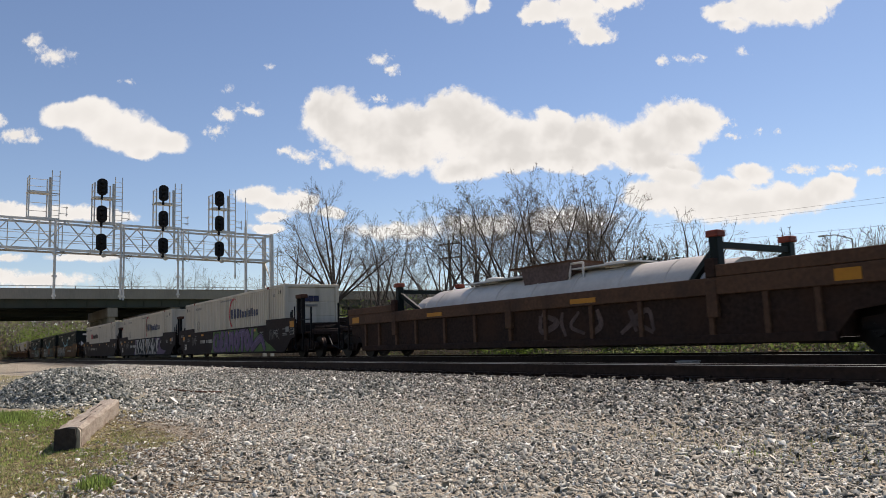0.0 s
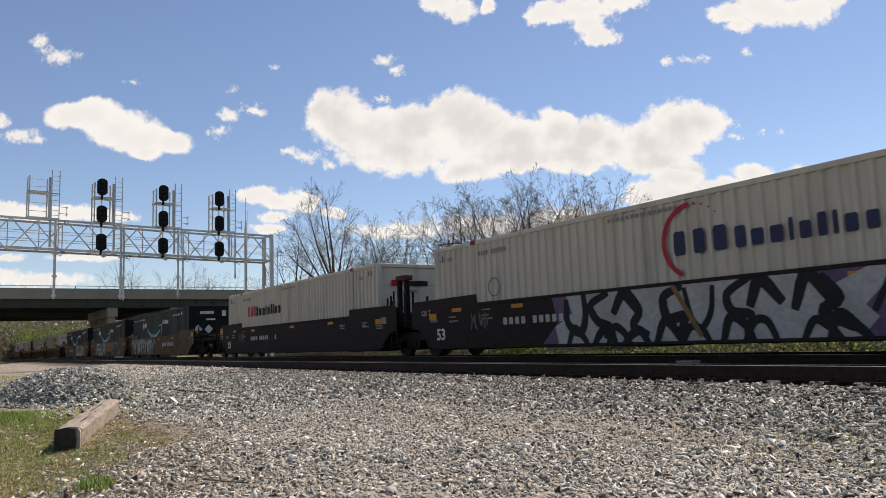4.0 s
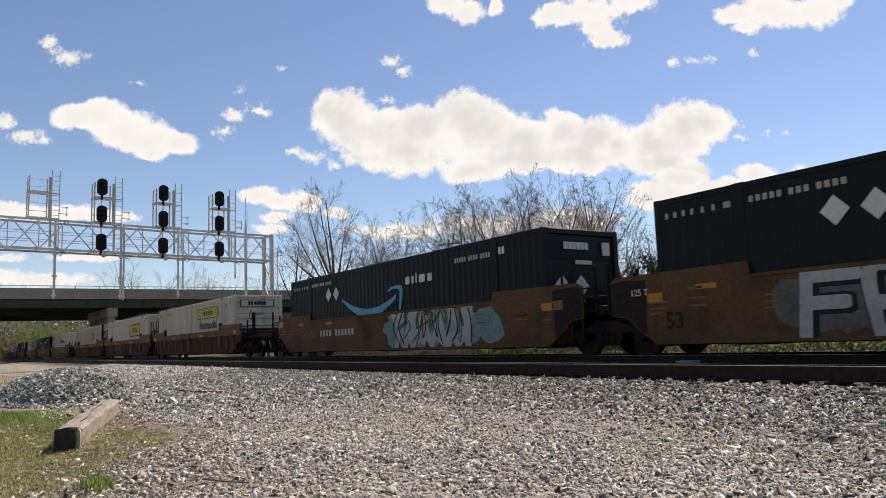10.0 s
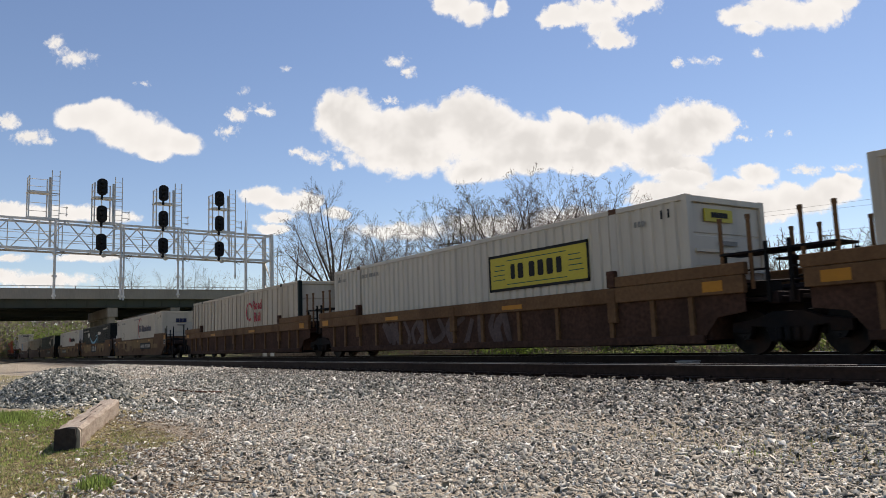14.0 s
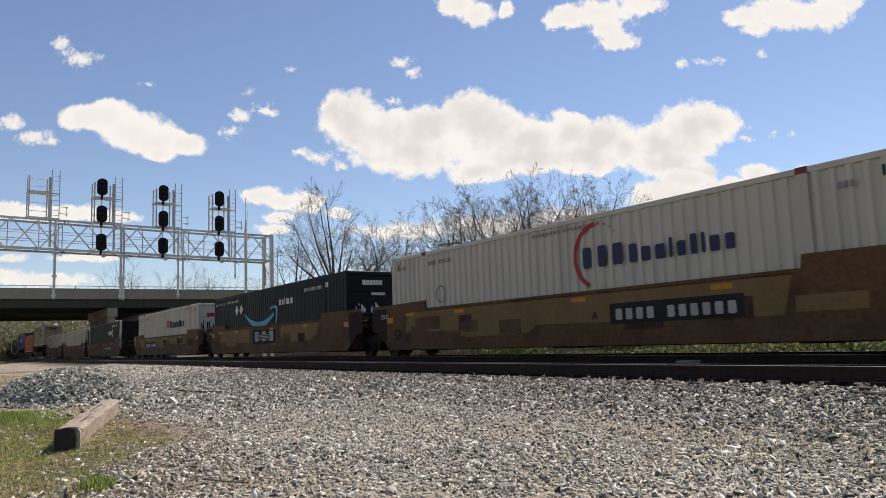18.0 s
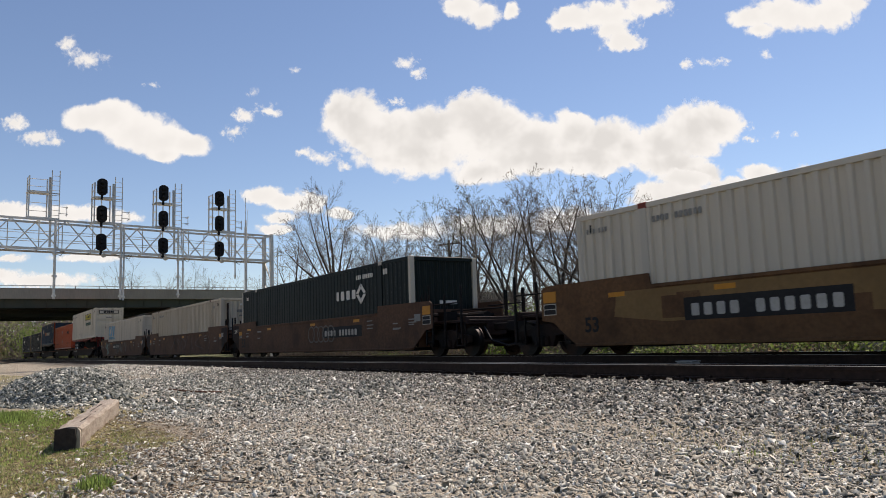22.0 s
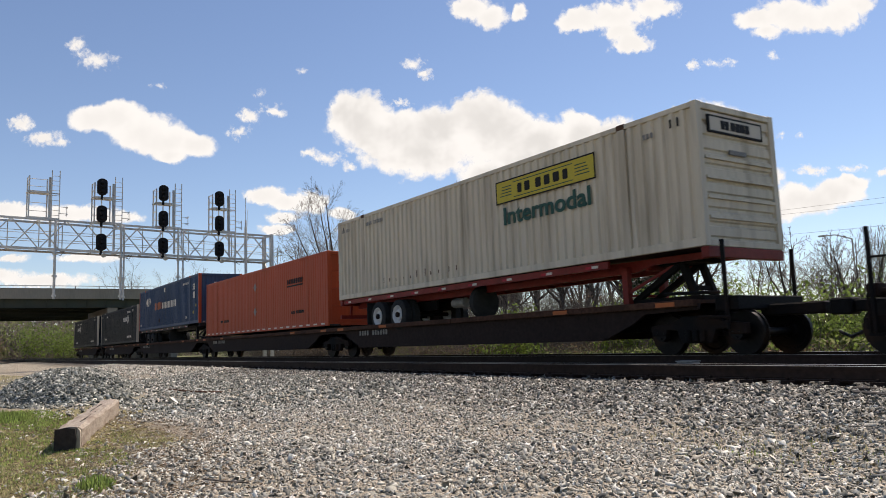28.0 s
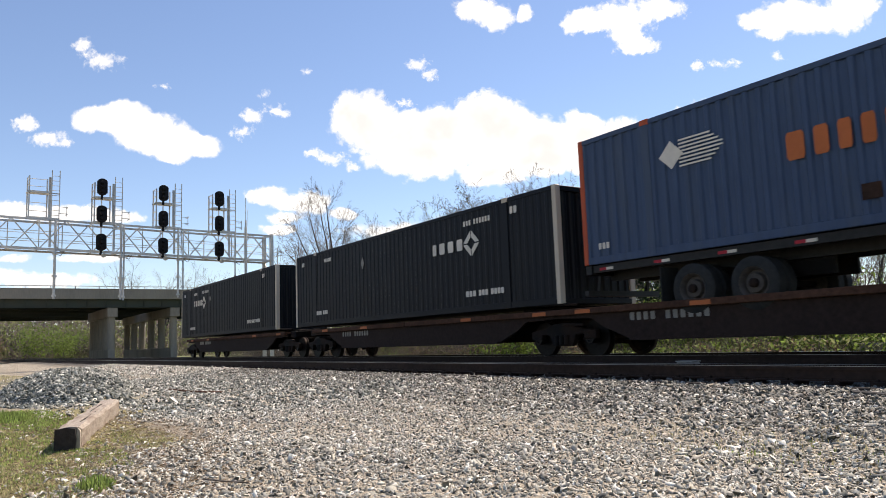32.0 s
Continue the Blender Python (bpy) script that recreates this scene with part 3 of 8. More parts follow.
# ---- overpass ----
def overpass():
    root = thing("overpass", "concrete and steel highway overpass on round column piers", "overpass")
    xa, xb = -108.0, -150.0
    y0, y1 = -60.0, 90.0
    for x, s in ((xa, 1), (xb, -1)):
        part("parapet", Shape().box(min(x, x - s * 0.45), max(x, x - s * 0.45), y0, y1, 7.75, 9.05), M["concrete"], root, "stained concrete parapet")
        part("coping", Shape().box(min(x + s * 0.05, x - s * 0.5), max(x + s * 0.05, x - s * 0.5), y0, y1, 9.05, 9.13), M["concrete"], root)
    part("deck", Shape().box(-124.6, xa - 0.5, y0, y1, 7.9, 8.25), M["concrete"], root)
    part("deck", Shape().box(xb + 0.5, -132.1, y0, y1, 7.9, 8.25), M["concrete"], root, "deck of the second carriageway")
    for x in (-125.1, -132.0):
        part("parapet", Shape().box(x, x + 0.45, y0, y1, 7.3, 9.05), M["concrete"], root, "stained concrete parapet")
    part("railing", Shape().beam((xa - 0.2, y0, 9.47), (xa - 0.2, y1, 9.47), 0.08), M["galv"], root, "steel parapet rail")
    for i in range(32):
        y = -24 + i * 2.9
        part("railing_post", Shape().box(xa - 0.27, xa - 0.13, y - 0.06, y + 0.06, 9.13, 9.44), M["galv"], root)
    for k, x in enumerate((-108.7, -112.2, -115.8, -119.4, -123.0, -133.0, -136.6, -140.2, -143.8, -149.2)):
        g = Shape().box(x - 0.02, x + 0.02, y0, y1, 6.68, 7.88).box(x - 0.22, x + 0.22, y0, y1, 6.62, 6.68)
        for i in range(40):
            y = -28 + i * 2.4
            g.box(x + 0.02, x + 0.2, y - 0.02, y + 0.02, 6.68, 7.88)
        part("girder", g, M["girder"], root, "green painted steel plate girder")
    near, far = (-109.6, -113.3, -117.0, -120.7, -124.4), (-109.6, -116.5, -123.3, -129.9, -136.3, -142.2)
    for yp, cols in ((18.4, near), (26.6, far), (-14.0, near), (52.0, far)):
        part("pier_cap", Shape().box(cols[-1] - 1.2, cols[0] + 1.0, yp - 0.65, yp + 0.65, 5.35, 6.62), M["concrete"], root, bevel=0.05)
        for x in cols:
            col = part("column", cached("column", lambda: Shape().lathe([(-0.9, 0.5), (5.36, 0.5)], 18, "z").mesh("column", M["concrete"], smooth=True)), None, root)
            col.location = (x, yp, 0)
        part("crash_wall", Shape().box(cols[-1] - 0.8, cols[0] + 0.7, yp - 0.45, yp + 0.45, -0.9, 0.95), M["concrete"], root, "low concrete crash wall", bevel=0.05)
    return root


overpass()


# ---- the train ----
MOVERS = []


def rolling(ob, s, z=0.0):
    """Sets a thing on the train: s is its place along the track at the clip's start."""
    ob.matrix_basis = pose(s, TRACK_Y, z)
    MOVERS.append((ob, s, z))
    return ob


CL, CW, CH = 16.154, 2.591, 2.896
HALF = CL / 2


def corrugated(x0, x1, z0, z1, pitch, depth, y, out):
    """A sheet with upright folds along x."""
    n = max(1, round((x1 - x0) / pitch))
    p = (x1 - x0) / n
    s = Shape()
    xs, ys = [], []
    for i in range(n):
        for f, d in ((0.0, 0), (0.30, 0), (0.42, 1), (0.88, 1)):
            xs.append(x0 + (i + f) * p)
            ys.append(y + out * (-depth if d else 0.0))
    xs.append(x1)
    ys.append(y)
    vs = [(x, yy, z0) for x, yy in zip(xs, ys)] + [(x, yy, z1) for x, yy in zip(xs, ys)]
    k = len(xs)
    return s.add(vs, [(i, i + 1, i + 1 + k, i + k) for i in range(k - 1)])


def container(label, paint, post=None, end="ribs", casting=None, pitch=0.28, depth=0.055, rail=None, group="intermodal containers", length=CL):
    """A long box container: folded side sheets, rails, posts, castings, two ends, roof. Its base is at z 0."""
    post, rail, casting = post or paint, rail or paint, casting or post or paint
    root = thing("shipping_container", label, "container", group)
    h, w = length / 2, CW / 2
    key = (paint.name, pitch, depth, length)
    for side in (-1, 1):
        me = cached(("side", side) + key, lambda: corrugated(-h + 0.12, h - 0.12, 0.16, CH - 0.10, pitch, depth, side * (w - 0.012), side).mesh("side_panel", paint))
        part("side_panel", me, None, root)
        part("bottom_rail", cached(("br", side, rail.name, length), lambda: Shape().box(-h + 0.1, h - 0.1, side * (w - 0.06) - 0.055, side * (w - 0.06) + 0.055, 0.0, 0.17).mesh("bottom_rail", rail, 0.01)), None, root)
        part("top_rail", cached(("tr", side, rail.name, length), lambda: Shape().box(-h + 0.1, h - 0.1, side * (w - 0.04) - 0.038, side * (w - 0.04) + 0.038, CH - 0.11, CH).mesh("top_rail", rail, 0.008)), None, root)
        for x in (-6.096, 6.096):
            lp = part("lift_post", cached(("lp", side, paint.name), lambda: Shape().box(-0.10, 0.10, side * (w - 0.03) - 0.034, side * (w - 0.03) + 0.034, 0.0, CH - 0.1).mesh("lift_post", paint, 0.006)), None, root)
            lp.location = (x, 0, 0)
            part("corner_casting", cached(("cc", side, casting.name), lambda: Shape().box(-0.12, 0.12, side * (w - 0.08) - 0.085, side * (w - 0.08) + 0.085, CH - 0.12, CH + 0.012).mesh("corner_casting", casting, 0.012)), None, lp)
    for e in (-1, 1):
        for side in (-1, 1):
            part("corner_post", cached(("cp", e, side, post.name, length), lambda: Shape().box(e * (h - 0.07) - 0.072, e * (h - 0.07) + 0.072, side * (w - 0.08) - 0.083, side * (w - 0.08) + 0.083, 0, CH + 0.006).mesh("corner_post", post, 0.012)), None, root)

        def make_end():
            """One folded sheet: level ribs, upright folds or shallow panels."""
            x = e * (h - 0.06)
            prof = []
            if end == "folds":
                lo, hi, n, d, f = -w + 0.16, w - 0.16, 9, 0.035, ((0.0, 0), (0.35, 0), (0.5, 1), (0.85, 1))
            elif end == "ribs":
                lo, hi, n, d, f = 0.12, CH - 0.14, 9, 0.040, ((0.0, 0), (0.22, 0), (0.32, 1), (0.92, 1))
            else:
                lo, hi, n, d, f = 0.12, CH - 0.14, 4, 0.020, ((0.0, 0), (0.06, 0), (0.08, 1), (0.97, 1))
            for k in range(n):
                for q, up in f:
                    prof.append((lo + (hi - lo) * (k + q) / n, up * d))
            prof.append((hi, 0.0))
            vs = []
            for side_y in (0, 1):
                for q, dd in prof:
                    if end == "folds":
                        vs.append((x + e * (dd - 0.02), q, CH - 0.12 if side_y else 0.12))
                    else:
                        vs.append((x + e * (dd - 0.02), (w - 0.15) if side_y else (-w + 0.15), q))
            m = len(prof)
            return Shape().add(vs, [(i, i + 1, i + 1 + m, i + m) for i in range(m - 1)]).mesh("end_panel", paint)
        part("end_panel", cached(("end", e, end, paint.name, length), make_end), None, root)
        for z, nm in ((0.06, "sill"), (CH - 0.08, "header")):
            part(nm, cached((nm, e, paint.name, length), lambda: Shape().box(e * (h - 0.06) - 0.062, e * (h - 0.06) + 0.062, -w + 0.15, w - 0.15, z - 0.06, z + 0.07).mesh(nm, paint, 0.01)), None, root)
    part("roof", cached(("roof", paint.name, length), lambda: Shape().box(-h + 0.1, h - 0.1, -w + 0.05, w - 0.05, CH - 0.05, CH - 0.015).mesh("roof", paint)), None, root)
    part("floor_frame", cached(("floor", length), lambda: Shape().box(-h + 0.1, h - 0.1, -w + 0.1, w - 0.1, 0.02, 0.14).mesh("floor_frame", M["black"])), None, root)
    return root


# lettering and marks, laid a few millimetres proud of the near side or of the leading end
FACE = -CW / 2 - 0.004


def glyph(kind, w, h):
    """A plain upright block standing for one character."""
    t = h if kind == "tall" else 0.76 * h
    a, q = 0.09 * w, 0.10 * w
    b = w - a
    return [[(a + q, 0), (b - q, 0), (b, 0.12 * t), (b, 0.88 * t), (b - q, t), (a + q, t), (a, 0.88 * t), (a, 0.12 * t)]]


def side_bars(parent, x0, z0, widths, h, mat, gap=0.25, name="lettering", label="", y=FACE, x1=None, kinds=("tall",)):
    """A row of letter-like blocks on the near side; a negative width leaves a blank. x1: where the row ends."""
    total = sum(abs(w) for w in widths)
    if x1 is not None:
        pad = (x1 - x0) * 0.22 / max(1, len(widths) - 1)
        k = (x1 - x0 - pad * (len(widths) - 1)) / total
        widths = [w * k for w in widths]
    else:
        pad = gap * h * 0.45
    x, i, s = x0, 0, Shape()
    for w in widths:
        if w > 0:
            big = h >= 0.2
            for o in glyph(kinds[i % len(kinds)] if big else "tall", w, h):
                s.extrude_y([(x + p, z0 + q) for p, q in o], y - 0.001, y + 0.004)
            if big:
                part("letter_block", s, mat, parent, label)
                s = Shape()
            i += 1
        x += abs(w) + pad
    if s.v:
        return tagged(part(name, s, mat, parent, label), kind="stuff")


def side_poly(parent, pts, mat, name="mark", label="", y=FACE, x=0.0, z=0.0, lift=0.0):
    return part(name, Shape().extrude_y([(x + a, z + b) for a, b in pts], y - 0.003 - lift, y + 0.004), mat, parent, label)


def end_bars(parent, y0, z0, widths, h, mat, gap=0.25, name="lettering", x=HALF + 0.0):
    s = Shape()
    y = y0
    for w in widths:
        if w > 0:
            s.box(x - 0.035, x + 0.004, y, y + w, z0, z0 + h)
        y += abs(w) + gap * h * 0.45
    return tagged(part(name, s, mat, parent), kind="stuff")


def diamond(r, rz=None):
    rz = rz or r
    return [(0, -rz), (r, 0), (0, rz), (-r, 0)]


def ring(cx, cz, r, w, a0=0.0, a1=360.0, n=28):
    """Outline of an arc band in x, z."""
    o, i = [], []
    for k in range(n + 1):
        t = radians(a0 + (a1 - a0) * k / n)
        o.append((cx + (r + w / 2) * math.cos(t), cz + (r + w / 2) * math.sin(t)))
        i.append((cx + (r - w / 2) * math.cos(t), cz + (r - w / 2) * math.sin(t)))
    return o + i[::-1]


def letters(text, size, mat, parent, x, z, y=FACE, name="lettering", bold=0.0, width=None, turn=0.0):
    """Real characters in the built-in font, as a thin mesh on the near side."""
    cu = bpy.data.curves.new(name, "FONT")
    cu.body, cu.size, cu.extrude, cu.resolution_u, cu.offset = text, size, 0.004, 3, bold
    ob = new(name, cu)
    dg = bpy.context.evaluated_depsgraph_get()
    me = bpy.data.meshes.new_from_object(ob.evaluated_get(dg))
    bpy.data.objects.remove(ob)
    me.materials.clear()
    me.materials.append(mat)
    lo = min(v.co.x for v in me.vertices)
    hi = max(v.co.x for v in me.vertices)
    k = width / (hi - lo) if width else 1.0
    me.transform(Matrix.Diagonal((k, 1, 1, 1)) @ Matrix.Translation((-lo, 0, 0)))
    t = part(name, me, None, parent)
    t.matrix_basis = pose(x, y - 0.001, z, 90, 0, turn)
    return t


# ---- rail cars ----
def wheel_set_mesh():
    s = Shape()
    for y in (-0.752, 0.752):
        f = 1 if y < 0 else -1
        s2 = Shape().lathe([(-0.065, 0.40), (-0.065, 0.42), (0.045, 0.425), (0.045, 0.455), (0.070, 0.455), (0.070, 0.36), (0.03, 0.33), (0.02, 0.16), (0.06, 0.13), (0.06, 0.02)], 24)
        s2b = Shape().lathe([(-0.065, 0.02), (-0.065, 0.13), (-0.02, 0.16), (-0.03, 0.36), (-0.065, 0.40), (-0.065, 0.42)], 24)
        for q in (s2, s2b):
            s.add([(a, f * b + y, c) for a, b, c in q.v], q.f)
    s.tube((0, -0.95, 0), (0, 0.95, 0), 0.085, n=10)
    for y in (-0.97, 0.97):
        s.tube((0, y - 0.08, 0), (0, y + 0.08, 0), 0.14, n=8)
    # end-cap bolts and a chalk dab, which show that it turns
    for k in range(3):
        t = 2 * math.pi * k / 3
        s.tube((0.08 * math.cos(t), -1.08, 0.08 * math.sin(t)), (0.08 * math.cos(t), -1.05, 0.08 * math.sin(t)), 0.02, n=6)
    return s.mesh("wheel_set", M["wheelsteel"], smooth=True)


WHEELS = []


def truck(parent, x):
    """A three-piece truck: cast side frames, bolster, springs and two wheel sets."""
    def frame_mesh():
        s = Shape()
        out = [(-1.12, 0.40), (-1.12, 0.60), (-0.62, 0.66), (-0.30, 0.78), (0.30, 0.78), (0.62, 0.66), (1.12, 0.60), (1.12, 0.40), (0.75, 0.40), (0.72, 0.52), (0.46, 0.50), (0.34, 0.24), (-0.34, 0.24), (-0.46, 0.50), (-0.72, 0.52), (-0.75, 0.40)]
        for y in (-1.0, 1.0):
            s.extrude_y(out, y - 0.07, y + 0.07)
        s.box(-0.22, 0.22, -1.05, 1.05, 0.46, 0.72)
        s.box(-0.35, 0.35, -0.3, 0.3, 0.70, 0.82)
        for y in (-1.0, 1.0):
            for dx in (-0.17, 0.0, 0.17):
                s.tube((dx, y - 0.09, 0.27), (dx, y - 0.09, 0.50), 0.07, n=8)
        for dx in (-0.5, 0.5):
            s.box(dx - 0.04, dx + 0.04, -0.85, 0.85, 0.36, 0.46)
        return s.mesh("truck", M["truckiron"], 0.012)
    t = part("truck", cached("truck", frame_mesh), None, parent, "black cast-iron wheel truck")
    t.location = (x, 0, 0)
    for dx in (-0.89, 0.89):
        w = part("wheel_set", cached("wheel", wheel_set_mesh), None, t)
        w.location = (dx, 0, 0.42)
        WHEELS.append((w, dx, parent, x + dx))
    return t


def stanchion(parent, x, y, z0, z1, mat, w=0.09):
    return part("stanchion", Shape().box(x - w / 2, x + w / 2, y - w / 2, y + w / 2, z0, z1), mat, parent, bevel=0.01)


def car_end(root, e, mat, free, brake):
    """The platform over the truck at one end, with steps, rails, air hoses; a coupler where the end is free."""
    x_in, x_out = 8.35, 10.75 if free else 9.75
    a, b = sorted((e * x_in, e * x_out))
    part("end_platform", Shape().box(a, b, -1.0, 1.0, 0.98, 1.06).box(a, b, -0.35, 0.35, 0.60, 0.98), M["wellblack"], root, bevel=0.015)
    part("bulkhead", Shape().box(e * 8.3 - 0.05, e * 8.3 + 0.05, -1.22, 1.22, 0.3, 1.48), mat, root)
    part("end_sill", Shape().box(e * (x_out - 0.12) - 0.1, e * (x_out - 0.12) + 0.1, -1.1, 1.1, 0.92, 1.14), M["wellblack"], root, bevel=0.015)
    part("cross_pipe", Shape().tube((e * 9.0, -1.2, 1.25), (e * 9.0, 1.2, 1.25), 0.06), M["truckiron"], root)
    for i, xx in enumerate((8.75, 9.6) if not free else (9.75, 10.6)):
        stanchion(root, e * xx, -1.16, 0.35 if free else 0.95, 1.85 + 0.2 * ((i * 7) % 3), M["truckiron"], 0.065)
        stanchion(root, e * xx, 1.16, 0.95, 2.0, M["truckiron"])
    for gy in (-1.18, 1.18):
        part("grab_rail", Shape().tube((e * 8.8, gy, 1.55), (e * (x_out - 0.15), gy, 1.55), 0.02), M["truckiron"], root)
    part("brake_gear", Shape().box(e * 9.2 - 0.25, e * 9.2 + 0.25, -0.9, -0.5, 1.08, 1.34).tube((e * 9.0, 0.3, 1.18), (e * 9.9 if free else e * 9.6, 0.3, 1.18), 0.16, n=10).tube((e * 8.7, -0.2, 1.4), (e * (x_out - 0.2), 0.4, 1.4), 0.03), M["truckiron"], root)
    if free:
        part("coupler", Shape().box(*sorted((e * 10.7, e * 11.45)), -0.11, 0.11, 0.72, 0.94).box(*sorted((e * 11.45, e * 11.85)), -0.2, 0.16, 0.68, 0.98), M["truckiron"], root, bevel=0.03)
        hose = Shape()
        pts = [(e * 10.7, -0.45, 0.85), (e * 11.0, -0.42, 0.45), (e * 11.5, -0.2, 0.28), (e * 11.8, 0.0, 0.38)]
        for p, q in zip(pts, pts[1:]):
            hose.tube(p, q, 0.03)
        part("air_hose", hose, M["black"], root)
        for y in (-1.12, 1.12):
            part("step", Shape().box(e * 10.5 - 0.22, e * 10.5 + 0.22, y - 0.03, y + 0.03, 0.30, 0.34).beam((e * 10.5 - 0.2, y, 0.32), (e * 10.5 - 0.2, y, 0.98), 0.035).beam((e * 10.5 + 0.2, y, 0.32), (e * 10.5 + 0.2, y, 0.98), 0.035), M["truckiron"], root)
        wheel = Shape()
        for k in range(16):
            t0, t1 = 2 * math.pi * k / 16, 2 * math.pi * (k + 1) / 16
            c = (e * 9.95, -1.05, 2.07)
            wheel.tube((c[0] + 0.21 * math.cos(t0), c[1], c[2] + 0.21 * math.sin(t0)), (c[0] + 0.21 * math.cos(t1), c[1], c[2] + 0.21 * math.sin(t1)), 0.016, n=5)
            if k % 4 == 0:
                wheel.tube(c, (c[0] + 0.21 * math.cos(t0), c[1], c[2] + 0.21 * math.sin(t0)), 0.011, n=5)
        wheel.box(e * 10.1 - 0.06, e * 10.1 + 0.06, -1.02, -0.9, 1.08, 2.2)
        if brake:
            part("hand_brake", wheel, M["truckiron"], root, "upright hand brake wheel")


def well_car(label, style, mat, front, rear, chord=None, group="articulated well cars"):
    """A 53-foot well car unit; style 'smooth' or 'ribbed'; front and rear: 'free', 'shared' (own truck) or 'none'."""
    root = thing("well_car", label, "rail car", group)
    chord = chord or mat
    for side in (-1, 1):
        def sheet():
            if style == "smooth":
                out = [(-9.35, 0.86), (-8.95, 0.80), (-8.72, 0.62), (-8.2, 0.25), (8.2, 0.25), (8.72, 0.62), (8.95, 0.80), (9.35, 0.86), (9.35, 1.60), (9.2, 1.68), (6.0, 1.71), (5.96, 1.47), (-5.96, 1.47), (-6.0, 1.71), (-9.2, 1.68), (-9.35, 1.60)]
                s = Shape().extrude_y(out, side * 1.34 - 0.02, side * 1.34 + 0.02)
            else:
                out = [(-9.2, 0.80), (-8.6, 0.72), (-8.2, 0.25), (8.2, 0.25), (8.6, 0.72), (9.2, 0.80), (9.2, 1.38), (-9.2, 1.38)]
                s = Shape().extrude_y(out, side * 1.30 - 0.015, side * 1.30 + 0.015)
            return s.mesh("side_sheet", mat)
        side_ob = part("side_sheet", cached(("sheet", style, mat.name, side), sheet), None, root)
        if style == "smooth":
            part("top_chord", cached(("chord", style, chord.name, side), lambda: Shape().box(-5.9, 5.9, side * 1.34 - 0.05, side * 1.34 + 0.045, 1.40, 1.475).mesh("top_chord", chord, 0.01)), None, root)
            part("bottom_chord", cached(("bchord", style, mat.name, side), lambda: Shape().box(-8.2, 8.2, side * 1.34 - 0.06, side * 1.34 + 0.03, 0.235, 0.30).mesh("bottom_chord", mat, 0.01)), None, root)
        else:
            part("top_chord", cached(("chord", style, chord.name, side), lambda: Shape().box(-9.25, 9.25, side * 1.34 - 0.07, side * 1.34 + 0.06, 1.14, 1.47).mesh("top_chord", chord, 0.012)), None, root)
            part("bottom_chord", cached(("bchord", style, mat.name, side), lambda: Shape().box(-8.3, 8.3, side * 1.33 - 0.06, side * 1.33 + 0.05, 0.235, 0.40).mesh("bottom_chord", mat, 0.012)), None, root)
            for x in (-8.05, -7.1, -5.95, -4.75, -3.15, -1.66, -0.12, 1.24, 2.79, 4.22, 5.95, 7.1, 8.05):
                rb = part("rib", cached(("rib", chord.name, side), lambda: Shape().box(-0.055, 0.055, side * 1.34 - 0.045, side * 1.34 + 0.04, 0.39, 1.145).mesh("rib", chord, 0.008)), None, side_ob)
                rb.location = (x, 0, 0)
            for x in (-6.02, -0.12, 6.02):
                st = part("stake_pocket", cached(("stake", chord.name, side), lambda: Shape().box(-0.12, 0.12, side * 1.37 - 0.06, side * 1.37 + 0.05, 0.72, 1.42).mesh("stake_pocket", chord, 0.012)), None, side_ob)
                st.location = (x, 0, 0)
            for e in (-1, 1):
                part("end_chord", cached(("echord", chord.name, side, e), lambda: Shape().box(*sorted((e * 6.15, e * 9.3)), side * 1.34 - 0.075, side * 1.34 + 0.06, 1.475, 1.70).mesh("end_chord", chord, 0.012)), None, root)
                part("chord_stop", cached(("cstop", mat.name, side, e), lambda: Shape().box(*sorted((e * 5.92, e * 6.14)), side * 1.34 - 0.085, side * 1.34 + 0.07, 1.475, 1.84).mesh("chord_stop", mat, 0.012)), None, root)
                if (front if e > 0 else rear) == "free":
                    continue
                part("walkway_grating", cached(("grate", side, e), lambda: Shape().box(*sorted((e * 8.7, e * 9.95)), *sorted((side * 0.55, side * 1.25)), 1.86, 1.90).mesh("walkway_grating", M["truckiron"])), None, root)
                for x in (8.72, 9.32):
                    part("hand_post", cached(("hpost", chord.name, side), lambda: Shape().tube((0, side * 1.2, 1.2), (0, side * 1.2, 2.55), 0.04).tube((0, side * 1.2, 2.5), (0, side * 1.2, 2.58), 0.05).mesh("hand_post", chord)), None, root).location = (e * x, 0, 0)
    part("well_floor", cached("wellfloor", lambda: Shape().box(-8.2, 8.2, -0.25, 0.25, 0.20, 0.28).box(-8.2, -7.6, -1.3, 1.3, 0.2, 0.29).box(7.6, 8.2, -1.3, 1.3, 0.2, 0.29).box(-0.4, 0.4, -1.3, 1.3, 0.2, 0.29).box(-6.4, -5.8, -1.3, 1.3, 0.2, 0.29).box(5.8, 6.4, -1.3, 1.3, 0.2, 0.29).mesh("well_floor", M["truckiron"])), None, root)
    car_end(root, 1, mat, front == "free", style == "ribbed")
    car_end(root, -1, mat, rear == "free", False)
    if front == "free":
        truck(root, 9.68)
    if rear == "free":
        truck(root, -9.68)
    elif rear == "shared":
        truck(root, -9.80)
    # reflectors and small stencils on the near side
    yk = -1.364 if style == "smooth" else -1.40
    for x, z in ((-6.9, 1.28), (-4.2, 1.24), (0.6, 1.24), (4.4, 1.24)):
        if style == "smooth":
            part("reflector", Shape().box(x - 0.23, x + 0.23, yk - 0.004, yk + 0.004, z, z + 0.10), M["reflector"], root)
